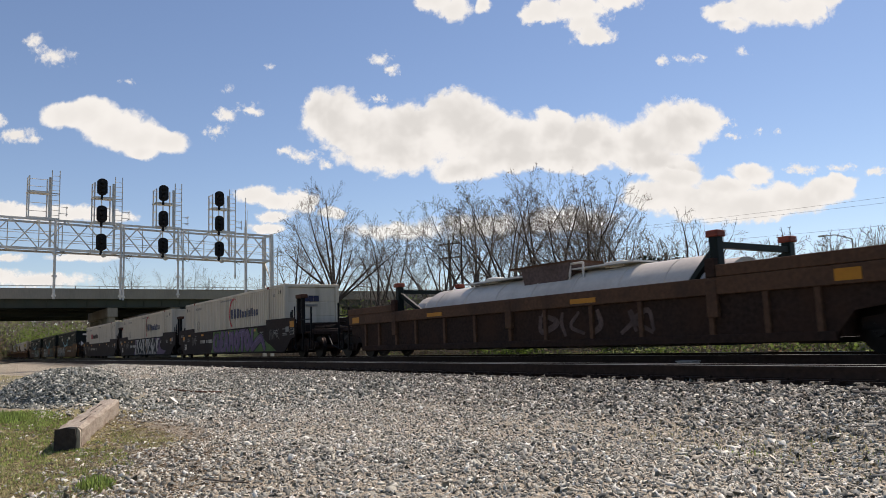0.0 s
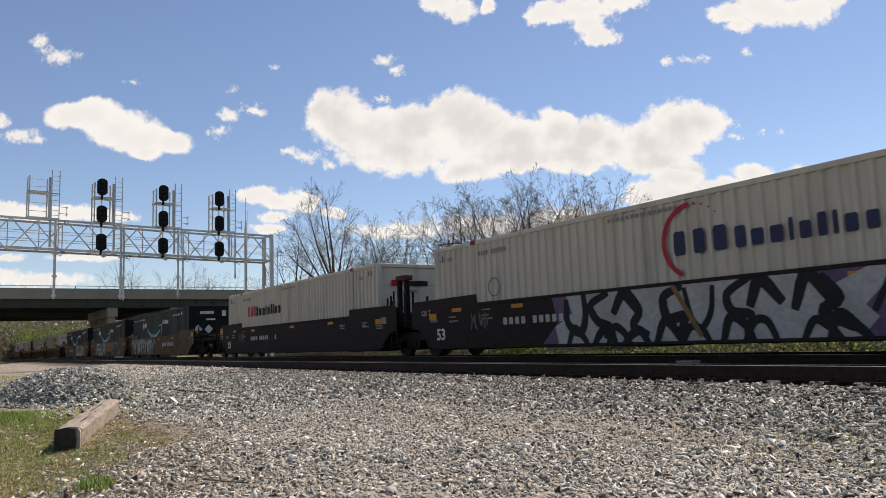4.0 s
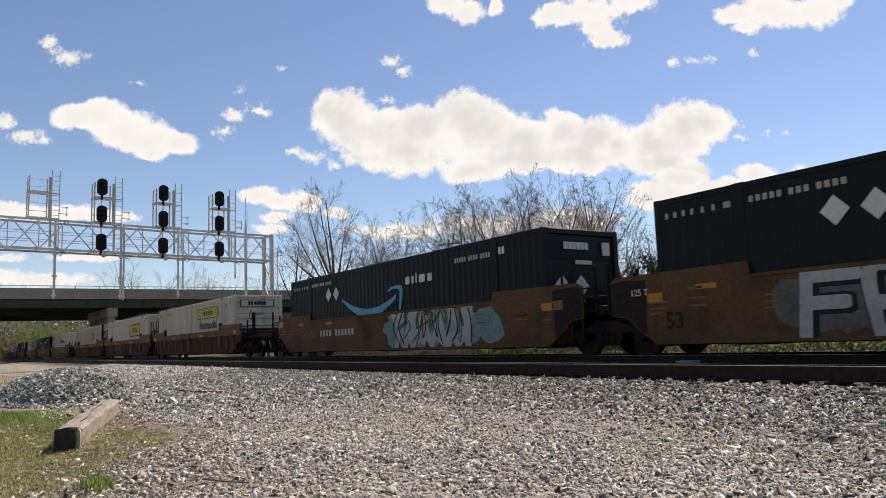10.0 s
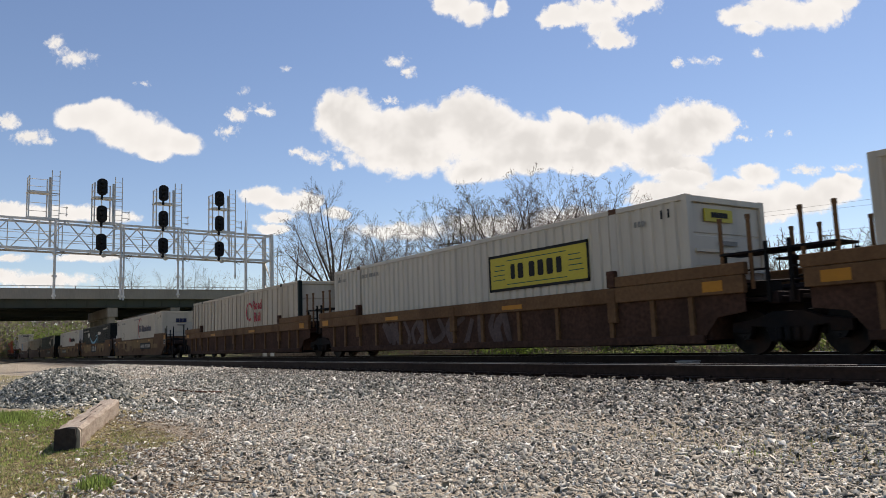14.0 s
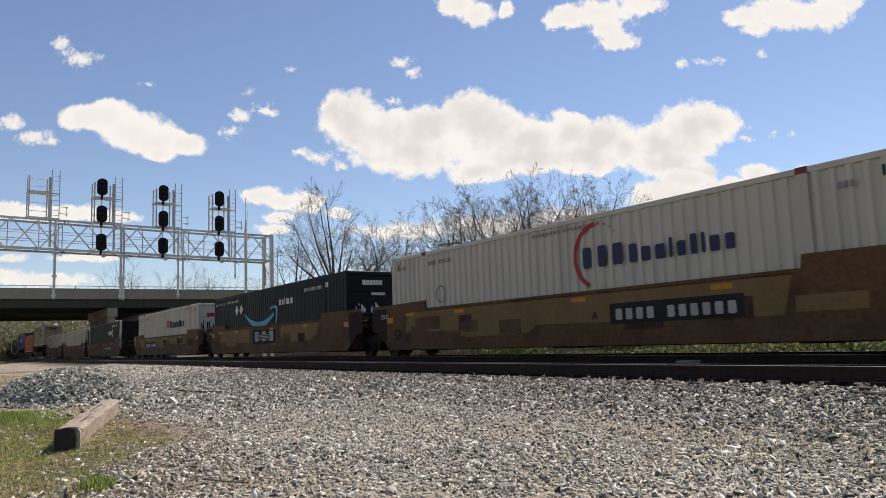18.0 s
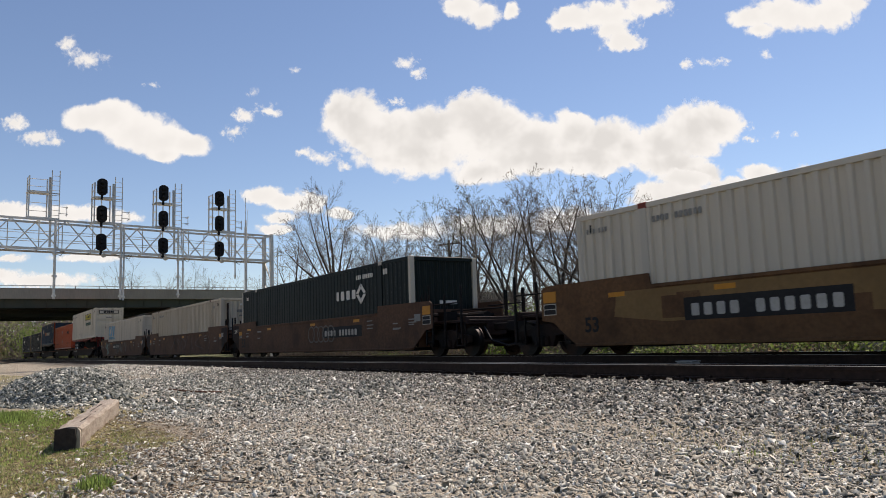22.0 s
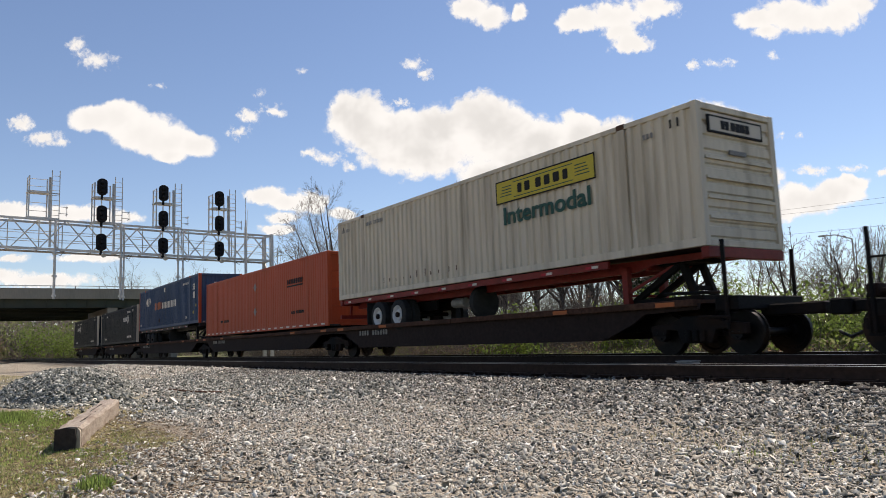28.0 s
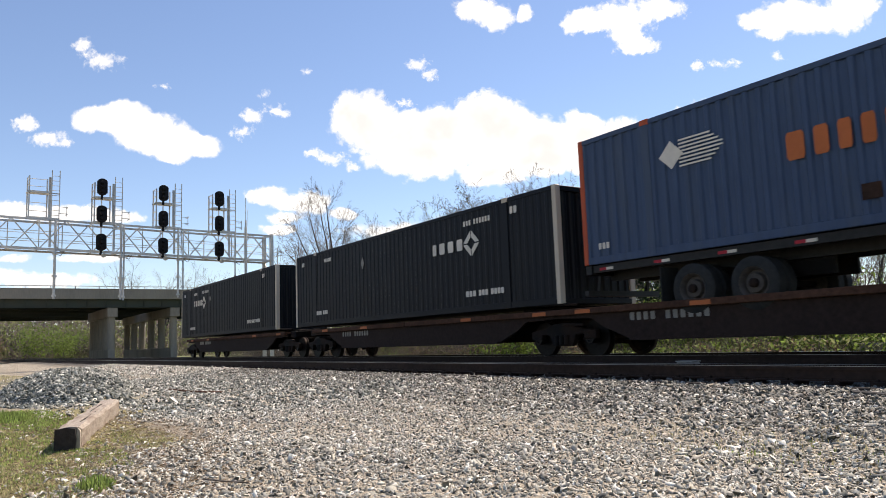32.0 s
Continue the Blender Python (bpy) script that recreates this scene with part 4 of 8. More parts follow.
    if style == "smooth":
        for e, how in ((-1, rear), (1, front)):
            if how == "free":
                part("end_reflector", Shape().box(e * 9.05 - 0.22, e * 9.05 + 0.22, yk - 0.006, yk + 0.004, 1.28, 1.54), M["reflector"], root, "amber reflector plate")
                part("data_frame", Shape().box(e * 9.05 - 0.22, e * 9.05 + 0.22, yk - 0.004, yk + 0.004, 0.98, 1.25), M["dimwhite"], root, "white framed data plate")
                part("data_field", Shape().box(e * 9.05 - 0.20, e * 9.05 + 0.20, yk - 0.006, yk + 0.004, 1.00, 1.11).box(e * 9.05 - 0.20, e * 9.05 + 0.20, yk - 0.006, yk + 0.004, 1.13, 1.23), M["ink"], root)
            else:
                part("end_wing", Shape().extrude_y([(e * 9.34, 0.875), (e * 8.94, 0.815), (e * 8.70, 0.63), (e * 8.42, 0.44), (e * 8.36, 1.56), (e * 9.1, 1.60), (e * 9.34, 1.55)][::e], -1.366, -1.362), M["wellblack"], root, "black painted end of the side")
                part("end_reflector", Shape().box(e * 8.15 - 0.19, e * 8.15 + 0.19, yk - 0.006, yk + 0.004, 1.10, 1.28), M["reflector"], root, "amber reflector plate")
        for x in (9.24, 9.70) if mat.name.startswith("dark_maroon") else ():
            part("brake_post", Shape().box(x - 0.06, x + 0.06, -1.2, -1.05, 1.0, 2.5), M["truckiron"], root, bevel=0.01)
        if mat.name.startswith("dark_maroon"):
            part("brake_housing", Shape().box(9.16, 9.80, -1.24, -0.95, 2.46, 2.62), M["wellrust"], root, "rusty brake housing", bevel=0.02)
        for x, top in ((8.55, 1.95), (8.97, 2.15)):
            part("hand_post", Shape().tube((x, -1.2, 1.2), (x, -1.2, top), 0.03), M["truckiron"], root)
        lad = Shape().beam((8.95, -1.3, 0.35), (8.95, -1.3, 2.0), 0.05).beam((9.3, -1.3, 0.35), (9.3, -1.3, 1.6), 0.05)
        for k in range(4):
            lad.tube((8.95, -1.3, 0.45 + 0.32 * k), (9.3, -1.3, 0.45 + 0.32 * k), 0.018, n=5)
        part("end_ladder", lad, M["truckiron"], root)
    if style == "ribbed":
        for x, w in ((-8.7, 0.25), (-3.6, 0.4), (2.6, 0.4), (8.6, 0.22)):
            part("reflector", Shape().box(x - w, x + w, -1.418, -1.408, 1.20, 1.20 + (0.2 if w < 0.3 else 0.11)), M["reflector"], root)
    return root


def flat_unit(label, x_front, x_rear, front, rear, plate):
    """A low flat unit with deep side sills; x_front and x_rear: its truck centres."""
    root = thing("flat_car", label, "rail car", "articulated flat cars")
    f, r = x_front, x_rear
    for side in (-1, 1):
        out = [(r + 1.15, 0.86), (r + 1.5, 0.66), (r + 2.3, 0.36), (f - 2.3, 0.36), (f - 1.5, 0.66), (f - 1.15, 0.86), (f + 0.2, 0.90), (f + 0.2, 1.02), (r - 0.2, 1.02), (r - 0.2, 0.90)]
        part("side_sill", Shape().extrude_y(out, side * 1.18 - 0.04, side * 1.18 + 0.04), M["wellblack"], root)
        part("sill_flange", Shape().box(r + 2.3, f - 2.3, side * 1.18 - 0.1, side * 1.18 + 0.08, 0.34, 0.39), M["wellblack"], root)
        for a, b in ((r - 0.2, (r + f) / 2 - 0.02), ((r + f) / 2 + 0.02, f + 0.2)):
            part("deck_edge", Shape().box(a, b, side * 1.28 - 0.06, side * 1.28 + 0.06, 0.96, 1.10), M["wellrust"], root, "rust-brown deck edge", bevel=0.012)
    for a, b in ((r - 0.2, r + 5.4), (f - 4.6, f + 0.2)):
        part("deck", Shape().box(a, b, -1.25, 1.25, 1.02, 1.09), M["wellrust"], root)
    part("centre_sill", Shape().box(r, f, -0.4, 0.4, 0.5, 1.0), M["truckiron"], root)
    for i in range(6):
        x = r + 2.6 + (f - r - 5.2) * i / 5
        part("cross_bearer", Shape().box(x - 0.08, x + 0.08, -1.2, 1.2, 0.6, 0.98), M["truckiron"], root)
    for x in (r + 1.0, r + 4.2, f - 3.6, f - 0.5):
        part("reflector", Shape().box(x - 0.24, x + 0.24, -1.346, -1.338, 0.98, 1.07), M["orangeink"], root)
    if plate:
        side_bars(root, r + 2.3, 0.76, [0.14, 0.14, 0.14, 0.14, -0.16, 0.14, 0.14, 0.14, 0.14, 0.14, 0.14], 0.17, M["greyink"], gap=0.6, y=-1.226)
    part("hitch_base", Shape().box(f - 2.1, f - 0.2, -0.5, 0.5, 1.08, 1.22), M["truckiron"], root, bevel=0.02)
    part("brake_rod", Shape().tube((f - 0.6, -1.2, 1.25), (f + 0.7, -1.2, 1.2), 0.035).tube((f + 0.2, -1.22, 0.75), (f + 0.9, -1.22, 0.72), 0.03), M["truckiron"], root)
    truck(root, f) if front else None
    truck(root, r) if rear else None
    return root


def road_wheel(parent, x, y, r=0.5, paint=None):
    paint = paint or M["rim"]
    t = part("tyre", cached("tyre", lambda: Shape().lathe([(-0.14, 0.30), (-0.14, 0.44), (-0.10, 0.495), (0.10, 0.495), (0.14, 0.44), (0.14, 0.30)], 24, caps=False).mesh("tyre", M["tyre"], smooth=True)), None, parent, "black trailer tyre")
    t.location = (x, y, r)
    def rim_mesh():
        s = Shape().lathe([(-0.10, 0.05), (-0.10, 0.17), (-0.02, 0.19), (-0.02, 0.24), (-0.12, 0.27), (-0.145, 0.305), (0.1, 0.305)], 24)
        return s.mesh("rim", paint, smooth=True)
    part("rim", cached(("rim", paint.name), rim_mesh), None, t, "white painted wheel rim" if paint == M["rim"] else "dull grey wheel rim")
    part("hub", cached("hub", lambda: Shape().lathe([(-0.19, 0.05), (-0.17, 0.085), (-0.02, 0.09)], 12).mesh("hub", M["truckiron"])), None, t)
    return t


def chassis(label, mat, rims=None):
    """A container trailer chassis: twin rails, tandem wheels at the tail, landing gear, kingpin end. Its rails' top is at z 1.24."""
    root = thing("trailer_chassis", label, "trailer")
    for y in (-0.48, 0.48):
        part("main_rail", Shape().extrude_y([(-8.0, 0.90), (-3.0, 0.90), (5.6, 0.96), (6.1, 1.08), (8.05, 1.08), (8.05, 1.22), (-8.0, 1.22)], y - 0.06, y + 0.06), mat, root)
    for x in (-8.0, -6.6, -5.0, -3.2, -1.4, 0.4, 2.2, 4.0, 5.9):
        part("cross_member", Shape().box(x - 0.05, x + 0.05, -0.5, 0.5, 0.98, 1.18), mat, root)
    for x in (-8.0, 8.0):
        part("bolster", Shape().box(x - 0.09, x + 0.09, -1.25, 1.25, 1.02, 1.23), mat, root, bevel=0.01)
    part("bumper", Shape().box(-8.2, -8.08, -1.2, 1.2, 0.55, 0.68).beam((-8.14, -0.8, 0.6), (-8.05, -0.8, 1.1), 0.08).beam((-8.14, 0.8, 0.6), (-8.05, 0.8, 1.1), 0.08), mat, root)
    part("side_rail", Shape().box(-8.0, 5.4, -1.2, -1.12, 1.06, 1.22).box(-8.0, 5.4, 1.12, 1.2, 1.06, 1.22), mat, root)
    for i in range(9):
        x = -7.5 + i * 1.55
        part("marker", Shape().box(x - 0.2, x, -1.206, -1.198, 1.10, 1.16), M["redink"], root, "red and white reflective tape")
        part("marker", Shape().box(x, x + 0.2, -1.206, -1.198, 1.10, 1.16), M["whiteink"], root)
    bogie = part("bogie", Shape().box(-6.3, -2.8, -0.42, -0.34, 0.6, 0.9).box(-6.3, -2.8, 0.34, 0.42, 0.6, 0.9).tube((-5.2, -1.0, 0.5), (-5.2, 1.0, 0.5), 0.07).tube((-3.87, -1.0, 0.5), (-3.87, 1.0, 0.5), 0.07), M["truckiron"], root)
    for x in (-5.2, -3.87):
        for y in (-1.12, -0.80, 0.80, 1.12):
            w = road_wheel(bogie, x, y, paint=rims)
            if y > 0:
                w.rotation_euler = (0, 0, math.pi)
    for y in (-0.62, 0.62):
        part("landing_leg", Shape().box(5.32, 5.48, y - 0.07, y + 0.07, 0.25, 1.1).box(5.2, 5.6, y - 0.14, y + 0.14, 0.2, 0.25), mat, root)
    part("leg_brace", Shape().beam((5.4, -0.62, 0.45), (5.4, 0.62, 0.45), 0.06).beam((5.4, -0.62, 0.5), (6.5, -0.3, 1.05), 0.06).beam((5.4, 0.62, 0.5), (6.5, 0.3, 1.05), 0.06), mat, root)
    part("mud_flap", Shape().box(-6.0, -5.97, -1.24, -0.68, 0.25, 1.0).box(-6.0, -5.97, 0.68, 1.24, 0.25, 1.0), M["tyre"], root)
    spare = part("spare_tyre", Shape().lathe([(-0.12, 0.25), (-0.13, 0.40), (-0.09, 0.47), (0.09, 0.47), (0.13, 0.40), (0.12, 0.25)], 24, "x").mesh("spare_tyre", M["tyre"], smooth=True), None, root, "spare tyre slung under the frame")
    spare.location = (-0.1, -0.55, 0.66)
    part("air_tank", Shape().tube((-1.65, -0.5, 0.72), (-1.05, -0.5, 0.72), 0.15, n=12), M["greyink"], root, "round air tank")
    return root


def hitch(label):
    """The folding stand on the flat car that carries a trailer's kingpin; base at z 0, plate at 1.0."""
    root = thing("trailer_hitch", label, "trailer hitch")
    part("top_plate", Shape().box(-0.45, 0.5, -0.48, 0.48, 0.93, 1.02), M["truckiron"], root, bevel=0.02)
    for y in (-0.32, 0.32):
        part("upright", Shape().beam((0.45, y, 0), (0.1, y, 0.95), 0.14), M["truckiron"], root)
        part("strut", Shape().beam((-1.6, y, 0.02), (0.0, y, 0.9), 0.12), M["truckiron"], root)
    part("cross_tie", Shape().beam((0.3, -0.35, 0.4), (0.3, 0.35, 0.4), 0.1), M["truckiron"], root)
    return root


# ---- the train's make-up, from front to tail ----
def small_codes(c, mat, x_from=-7.5, z=2.45):
    """Unreadable small codes high on the near side."""
    side_bars(c, -7.75, z, [0.07, 0.07, 0.07, -0.06, 0.07, 0.07, 0.07], 0.11, mat, gap=0.5)
    side_bars(c, -5.85, z, [0.09] * 4 + [-0.1] + [0.09] * 6, 0.13, mat, gap=0.4)
    side_bars(c, 6.7, z - 0.05, [0.08] * 3, 0.12, mat, gap=0.4)
    end_bars(c, -0.3, 1.9, [0.06] * 8, 0.09, mat)
    for x in (-7.62, 7.44, 7.62):
        part("lashing_slot", Shape().box(x - 0.022, x + 0.022, FACE - 0.002, FACE + 0.006, 2.48, 2.66), M["ink"], c, "dark upright slot")


def logo_stg(c):
    """A red arc with a run of heavy navy blocks."""
    side_poly(c, ring(1.22, 1.95, 0.72, 0.10, 95, 245), M["redink"], "logo_arc", "red arc of a logo")
    for k in range(4):
        t = radians(84 - 14 * k)
        side_poly(c, diamond(0.035 - 0.005 * k), M["redink"], "logo_dot", x=1.22 + 0.72 * math.cos(t), z=1.95 + 0.72 * math.sin(t))
    side_bars(c, 0.72, 1.68, [0.30, 0.28, 0.32], 0.48, M["navyink"], x1=2.0)
    side_bars(c, 2.12, 1.68, [0.24, 0.28, 0.28, 0.10, 0.24, 0.18, 0.10, 0.25, 0.24], 0.40, M["navyink"], x1=4.75, kinds=("tall", "low", "low", "tall", "low", "tall", "tall", "low", "low"))
    end_bars(c, -0.38, 2.12, [0.22, 0.20, 0.22], 0.26, M["navyink"])
    side_poly(c, ring(-5.2, 1.55, 0.24, 0.04), M["greyink"], "round_mark")
    side_bars(c, -1.0, 2.62, [0.1] * 8 + [-0.05] + [0.1] * 6, 0.08, M["greyink"], x1=0.9)
    small_codes(c, M["greyink"])


def logo_xpo(c, x, x1):
    k = x + 0.265 * (x1 - x)
    side_bars(c, x, 1.66, [0.42, 0.36, 0.42], 0.48, M["redink"], x1=k)
    side_bars(c, k + 0.05, 1.66, [0.26, 0.34, 0.34, 0.10, 0.30, 0.22, 0.10, 0.30, 0.28], 0.44, M["ink"], x1=x1, kinds=("tall", "low", "low", "tall", "low", "tall", "tall", "low", "low"))
    end_bars(c, -0.75, 2.12, [0.13, 0.12, 0.13], 0.20, M["redink"])
    end_bars(c, -0.25, 2.12, [0.12] * 7, 0.17, M["ink"])
    side_bars(c, x1 + 0.2, 2.62, [0.1] * 8 + [-0.05] + [0.1] * 6, 0.07, M["greyink"], x1=x1 + 1.6)
    small_codes(c, M["greyink"])


def logo_smile(c):
    """A long upward-curved light-blue swoosh with an arrow head, and a white word block."""
    top, low = [], []
    n = 28
    for k in range(n + 1):
        t = k / n
        x = -3.15 + 3.95 * t
        z = 1.90 - 0.62 * math.sin(math.pi * (0.02 + 0.90 * t)) ** 0.85
        w = 0.05 + 0.25 * math.sin(math.pi * min(1.0, 0.04 + 0.86 * t))
        top.append((x, z + w * 0.4))
        low.append((x, z - w * 0.6))
    out = low + top[::-1]
    s = Shape()
    m = len(top)
    s.add([(px, FACE - 0.003, pz) for px, pz in low + top], [(k, k + 1, k + 1 + m, k + m) for k in range(m - 1)])
    part("swoosh", s, M["cyan"], c, "light blue curved swoosh")
    side_poly(c, [(0.28, 1.88), (0.6, 1.95), (0.95, 1.93), (1.04, 1.85), (1.02, 1.6), (0.98, 1.25), (1.08, 1.25), (1.2, 1.6), (1.24, 1.92), (1.15, 2.02), (0.9, 2.05), (0.5, 2.02), (0.28, 1.94)], M["cyan"], "arrow_head", "light blue arrow head")
    side_bars(c, 1.40, 2.02, [0.28, 0.16, 0.08, 0.40, 0.28], 0.32, M["whiteink"], x1=3.0, kinds=("low", "low", "tall", "low", "low"))
    side_bars(c, 4.2, 2.40, [0.12] * 5 + [-0.08] + [0.12] * 4 + [-0.08] + [0.12] * 4, 0.14, M["dimwhite"], x1=5.9)
    side_bars(c, -5.9, 2.50, [0.10] * 5 + [-0.05] + [0.10] * 3 + [-0.05] + [0.10] * 4, 0.12, M["dimwhite"], x1=-4.1)
    side_bars(c, -7.8, 2.48, [0.07, -0.05] * 3 + [0.07, -0.08] * 3 + [0.16], 0.12, M["dimwhite"], x1=-6.25)
    side_bars(c, 6.26, 2.42, [0.12, 0.14], 0.19, M["whiteink"])
    for x in (-4.35, -3.68):
        side_poly(c, diamond(0.25, 0.26), M["whiteink"], "diamond_label", x=x, z=2.10)
    end_bars(c, -0.62, 2.38, [0.12] * 6, 0.18, M["whiteink"])
    end_bars(c, 0.72, 2.25, [0.25], 0.34, M["whiteink"])
    end_bars(c, -0.25, 2.0, [0.07] * 7, 0.10, M["whiteink"])
    for y in (-0.75, -0.10):
        s = Shape()
        s.add([(HALF + 0.004, y, 1.17), (HALF + 0.004, y + 0.27, 1.45), (HALF + 0.004, y, 1.73), (HALF + 0.004, y - 0.27, 1.45), (HALF - 0.05, y, 1.45)], [(0, 1, 2, 3), (1, 0, 4), (2, 1, 4), (3, 2, 4), (0, 3, 4)])
        part("diamond_placard", s, M["whiteink"], c)


def logo_yellow_board(c, x0, x1, z0, z1, word=True):
    """A framed yellow board with dark blocks; below it the word Intermodal."""
    side_poly(c, [(x0, z0), (x1, z0), (x1, z1), (x0, z1)], M["yellowsign"], "yellow_board", "yellow framed sign board")
    t = 0.035 if word else 0.07
    fr = Shape()
    for a, b, q, d in ((x0, x1, z0, z0 + t), (x0, x1, z1 - t, z1), (x0, x0 + t, z0, z1), (x1 - t, x1, z0, z1)):
        fr.box(a, b, FACE - 0.008, FACE - 0.002, q, d)
    part("board_frame", fr, M["ink"], c, "dark border")
    w, h = x1 - x0, z1 - z0
    side_bars(c, x0 + 0.24 * w, z0 + 0.30 * h, [0.06, 0.075, -0.01, 0.075, 0.075, 0.08, 0.065], 0.40 * h, M["ink"], y=FACE - 0.006, x1=x0 + 0.76 * w)
    for k in range(4):
        zz = z0 + (0.30 + 0.13 * k) * h
        part("sign_stroke", Shape().box(x0 + 0.05 * w + 0.03 * k, x0 + 0.18 * w, FACE - 0.008, FACE - 0.002, zz, zz + 0.022), M["greenink"], c)
        part("sign_stroke", Shape().box(x1 - 0.18 * w, x1 - 0.05 * w - 0.03 * k, FACE - 0.008, FACE - 0.002, zz, zz + 0.022), M["greenink"], c)
    for zz in (0.16, 0.80):
        part("sign_stroke", Shape().box(x0 + 0.2 * w, x1 - 0.2 * w, FACE - 0.008, FACE - 0.002, z0 + zz * h, z0 + zz * h + 0.02), M["greenink"], c)
    if word:
        letters("Intermodal", 0.62, M["greenink"], c, x0 + 0.28, z0 - 0.56, width=w * 0.87, bold=0.016)
    if word:
        part("end_board", Shape().box(HALF - 0.03, HALF + 0.005, -0.95, 0.85, 2.30, 2.66), M["ink"], c, "dark framed end board")
        part("end_label", Shape().box(HALF - 0.03, HALF + 0.009, -0.90, 0.80, 2.34, 2.62), M["cleanwhite"], c, "white end board")
        end_bars(c, -0.55, 2.39, [0.12, 0.12, -0.02, 0.14, 0.14, 0.14, 0.14], 0.18, M["ink"], x=HALF + 0.013)
    else:
        part("end_label", Shape().box(HALF - 0.03, HALF + 0.006, -0.75, 0.15, 2.38, 2.64), M["yellowsign"], c, "small yellow label")
        end_bars(c, -0.55, 2.46, [0.09, 0.09, 0.1, 0.1, 0.1], 0.11, M["ink"], x=HALF + 0.01)
    for z in (0.55, 0.95, 1.35, 1.75):
        part("end_rib", Shape().box(HALF - 0.05, HALF + 0.012, -1.1, 1.1, z, z + 0.06), M["cream"], c)
    small_codes(c, M["greyink"])


def logo_diamond(c, x=2.6, z=1.78):
    side_bars(c, x, z, [0.30, 0.42, 0.42, 0.42], 0.33, M["whiteink"], x1=x + 1.6)
    out = diamond(0.40, 0.38)
    for k in range(4):
        p, q = Vector(out[k]), Vector(out[(k + 1) % 4])
        i, j = p * 0.5, q * 0.5
        pts = [p.lerp(q, 0.06), p.lerp(q, 0.94), j.lerp(i, 0.08), i.lerp(j, 0.08)]
        side_poly(c, [tuple(v) for v in pts], M["whiteink"], "logo_bar", "bar of a white diamond logo", x=x + 2.0, z=z + 0.15)
    side_bars(c, x + 1.65, z + 0.66, [0.09] * 3 + [-0.06] + [0.09] * 6, 0.15, M["whiteink"], x1=x + 2.9)
    side_bars(c, 6.3, 2.45, [0.14, 0.14], 0.19, M["whiteink"])
    side_bars(c, -7.4, 2.45, [0.12, 0.12], 0.16, M["whiteink"])
    end_bars(c, -0.2, 1.35, [0.12] * 5, 0.12, M["whiteink"])


random.seed(7)
# containers carried low in the wells: (place, build)
STG = "white corrugated container with navy lettering blocks and a red arc"
placed = {}
for key, s in dict(c1=-30.48, c2=-50.05, c10=-219.65).items():
    c = container(STG, M["cleanwhite" if key == "c10" else "white"], end="panels", casting=M["redspray"])
    logo_stg(c)
    placed[key] = rolling(c, s - HALF, 0.30)
for key, s in dict(c3=-69.75, c12=-258.7).items():
    c = container("white corrugated container with red and black lettering blocks", M["cleanwhite" if key == "c12" else "white"], end="panels", casting=M["redspray"])
    logo_xpo(c, *((-5.12, -0.83) if key == "c3" else (0.65, 5.06)))
    placed[key] = rolling(c, s - HALF, 0.30)
for key, s in dict(c4=-93.6, c5=-113.25, c6=-132.85, c11=-239.18).items():
    c = container("dark teal-black container with a light blue swoosh", M["navy"], end="panels", depth=0.016)
    logo_smile(c)
    placed[key] = rolling(c, s - HALF, 0.27)
c = container("white corrugated container with a yellow sign board", M["white"], end="ribs", casting=M["wellbrown"])
logo_yellow_board(c, 1.6, 5.32, 1.90, 2.50)
rolling(c, -156.65 - HALF, 0.30)
c = container("clean white container with a large yellow sign board", M["cleanwhite"], end="panels", pitch=0.30, depth=0.05, casting=M["wellbrown"])
logo_yellow_board(c, 1.57, 5.33, 1.40, 2.36, word=False)
rolling(c, -176.3 - HALF, 0.30)
c = container("white container with dark green ends and a red emblem", M["oldwhite"], post=M["green"], end="panels", pitch=0.62, depth=0.03, rail=M["oldwhite"])
side_poly(c, ring(1.95, 1.90, 0.40, 0.10, 30, 300), M["redink"], "emblem", "red round emblem")
letters("Road", 0.6, M["redink"], c, 2.45, 1.98, bold=0.012)
letters("Rail", 0.6, M["redink"], c, 2.65, 1.42, bold=0.012)
for k in range(25):
    x = -7.5 + k * 0.625
    part("side_rib", cached("side_rib", lambda: Shape().box(-0.035, 0.035, FACE - 0.010, FACE + 0.03, 0.17, CH - 0.12).mesh("side_rib", M["oldwhite"], 0.008)), None, c).location = (x, 0, 0)
rolling(c, -195.9 - HALF, 0.30)
c = container("black-green container with white corner posts and a white diamond logo", M["green"], post=M["white"], end="folds", pitch=0.28, depth=0.016)
logo_diamond(c, 2.68, 1.78)
rolling(c, -282.35 - HALF, 0.30)
c = container("plain white corrugated container, dirty near its base", M["oldwhite"], end="folds", depth=0.07, casting=M["wellbrown"])
small_codes(c, M["greyink"])
for y, w in ((-0.98, 0.10), (0.72, 0.24)):
    part("rust_streak", Shape().box(HALF - 0.06, HALF + 0.003, y, y + w, 0.5, 2.62), M["welldark"], c, "dark run of rust and soot")
part("end_label", Shape().box(HALF - 0.05, HALF + 0.006, -0.25, 0.35, 2.50, 2.60), M["whiteink"], c)
end_bars(c, -0.42, 2.12, [0.10] * 8, 0.15, M["greyink"])
rolling(c, -301.95 - HALF, 0.30)
c = container("white container with large blue lettering blocks", M["white"], end="panels", depth=0.06)
for k, x in enumerate((-5.25, -4.35, -3.45)):
    side_poly(c, ring(x, 2.08, 0.36, 0.20, 40, 320) if k == 0 else [(x - 0.4, 1.65), (x + 0.1, 1.65), (x + 0.42, 2.52), (x - 0.08, 2.52)], M["csxblue"], "big_letter", "large blue letter block")
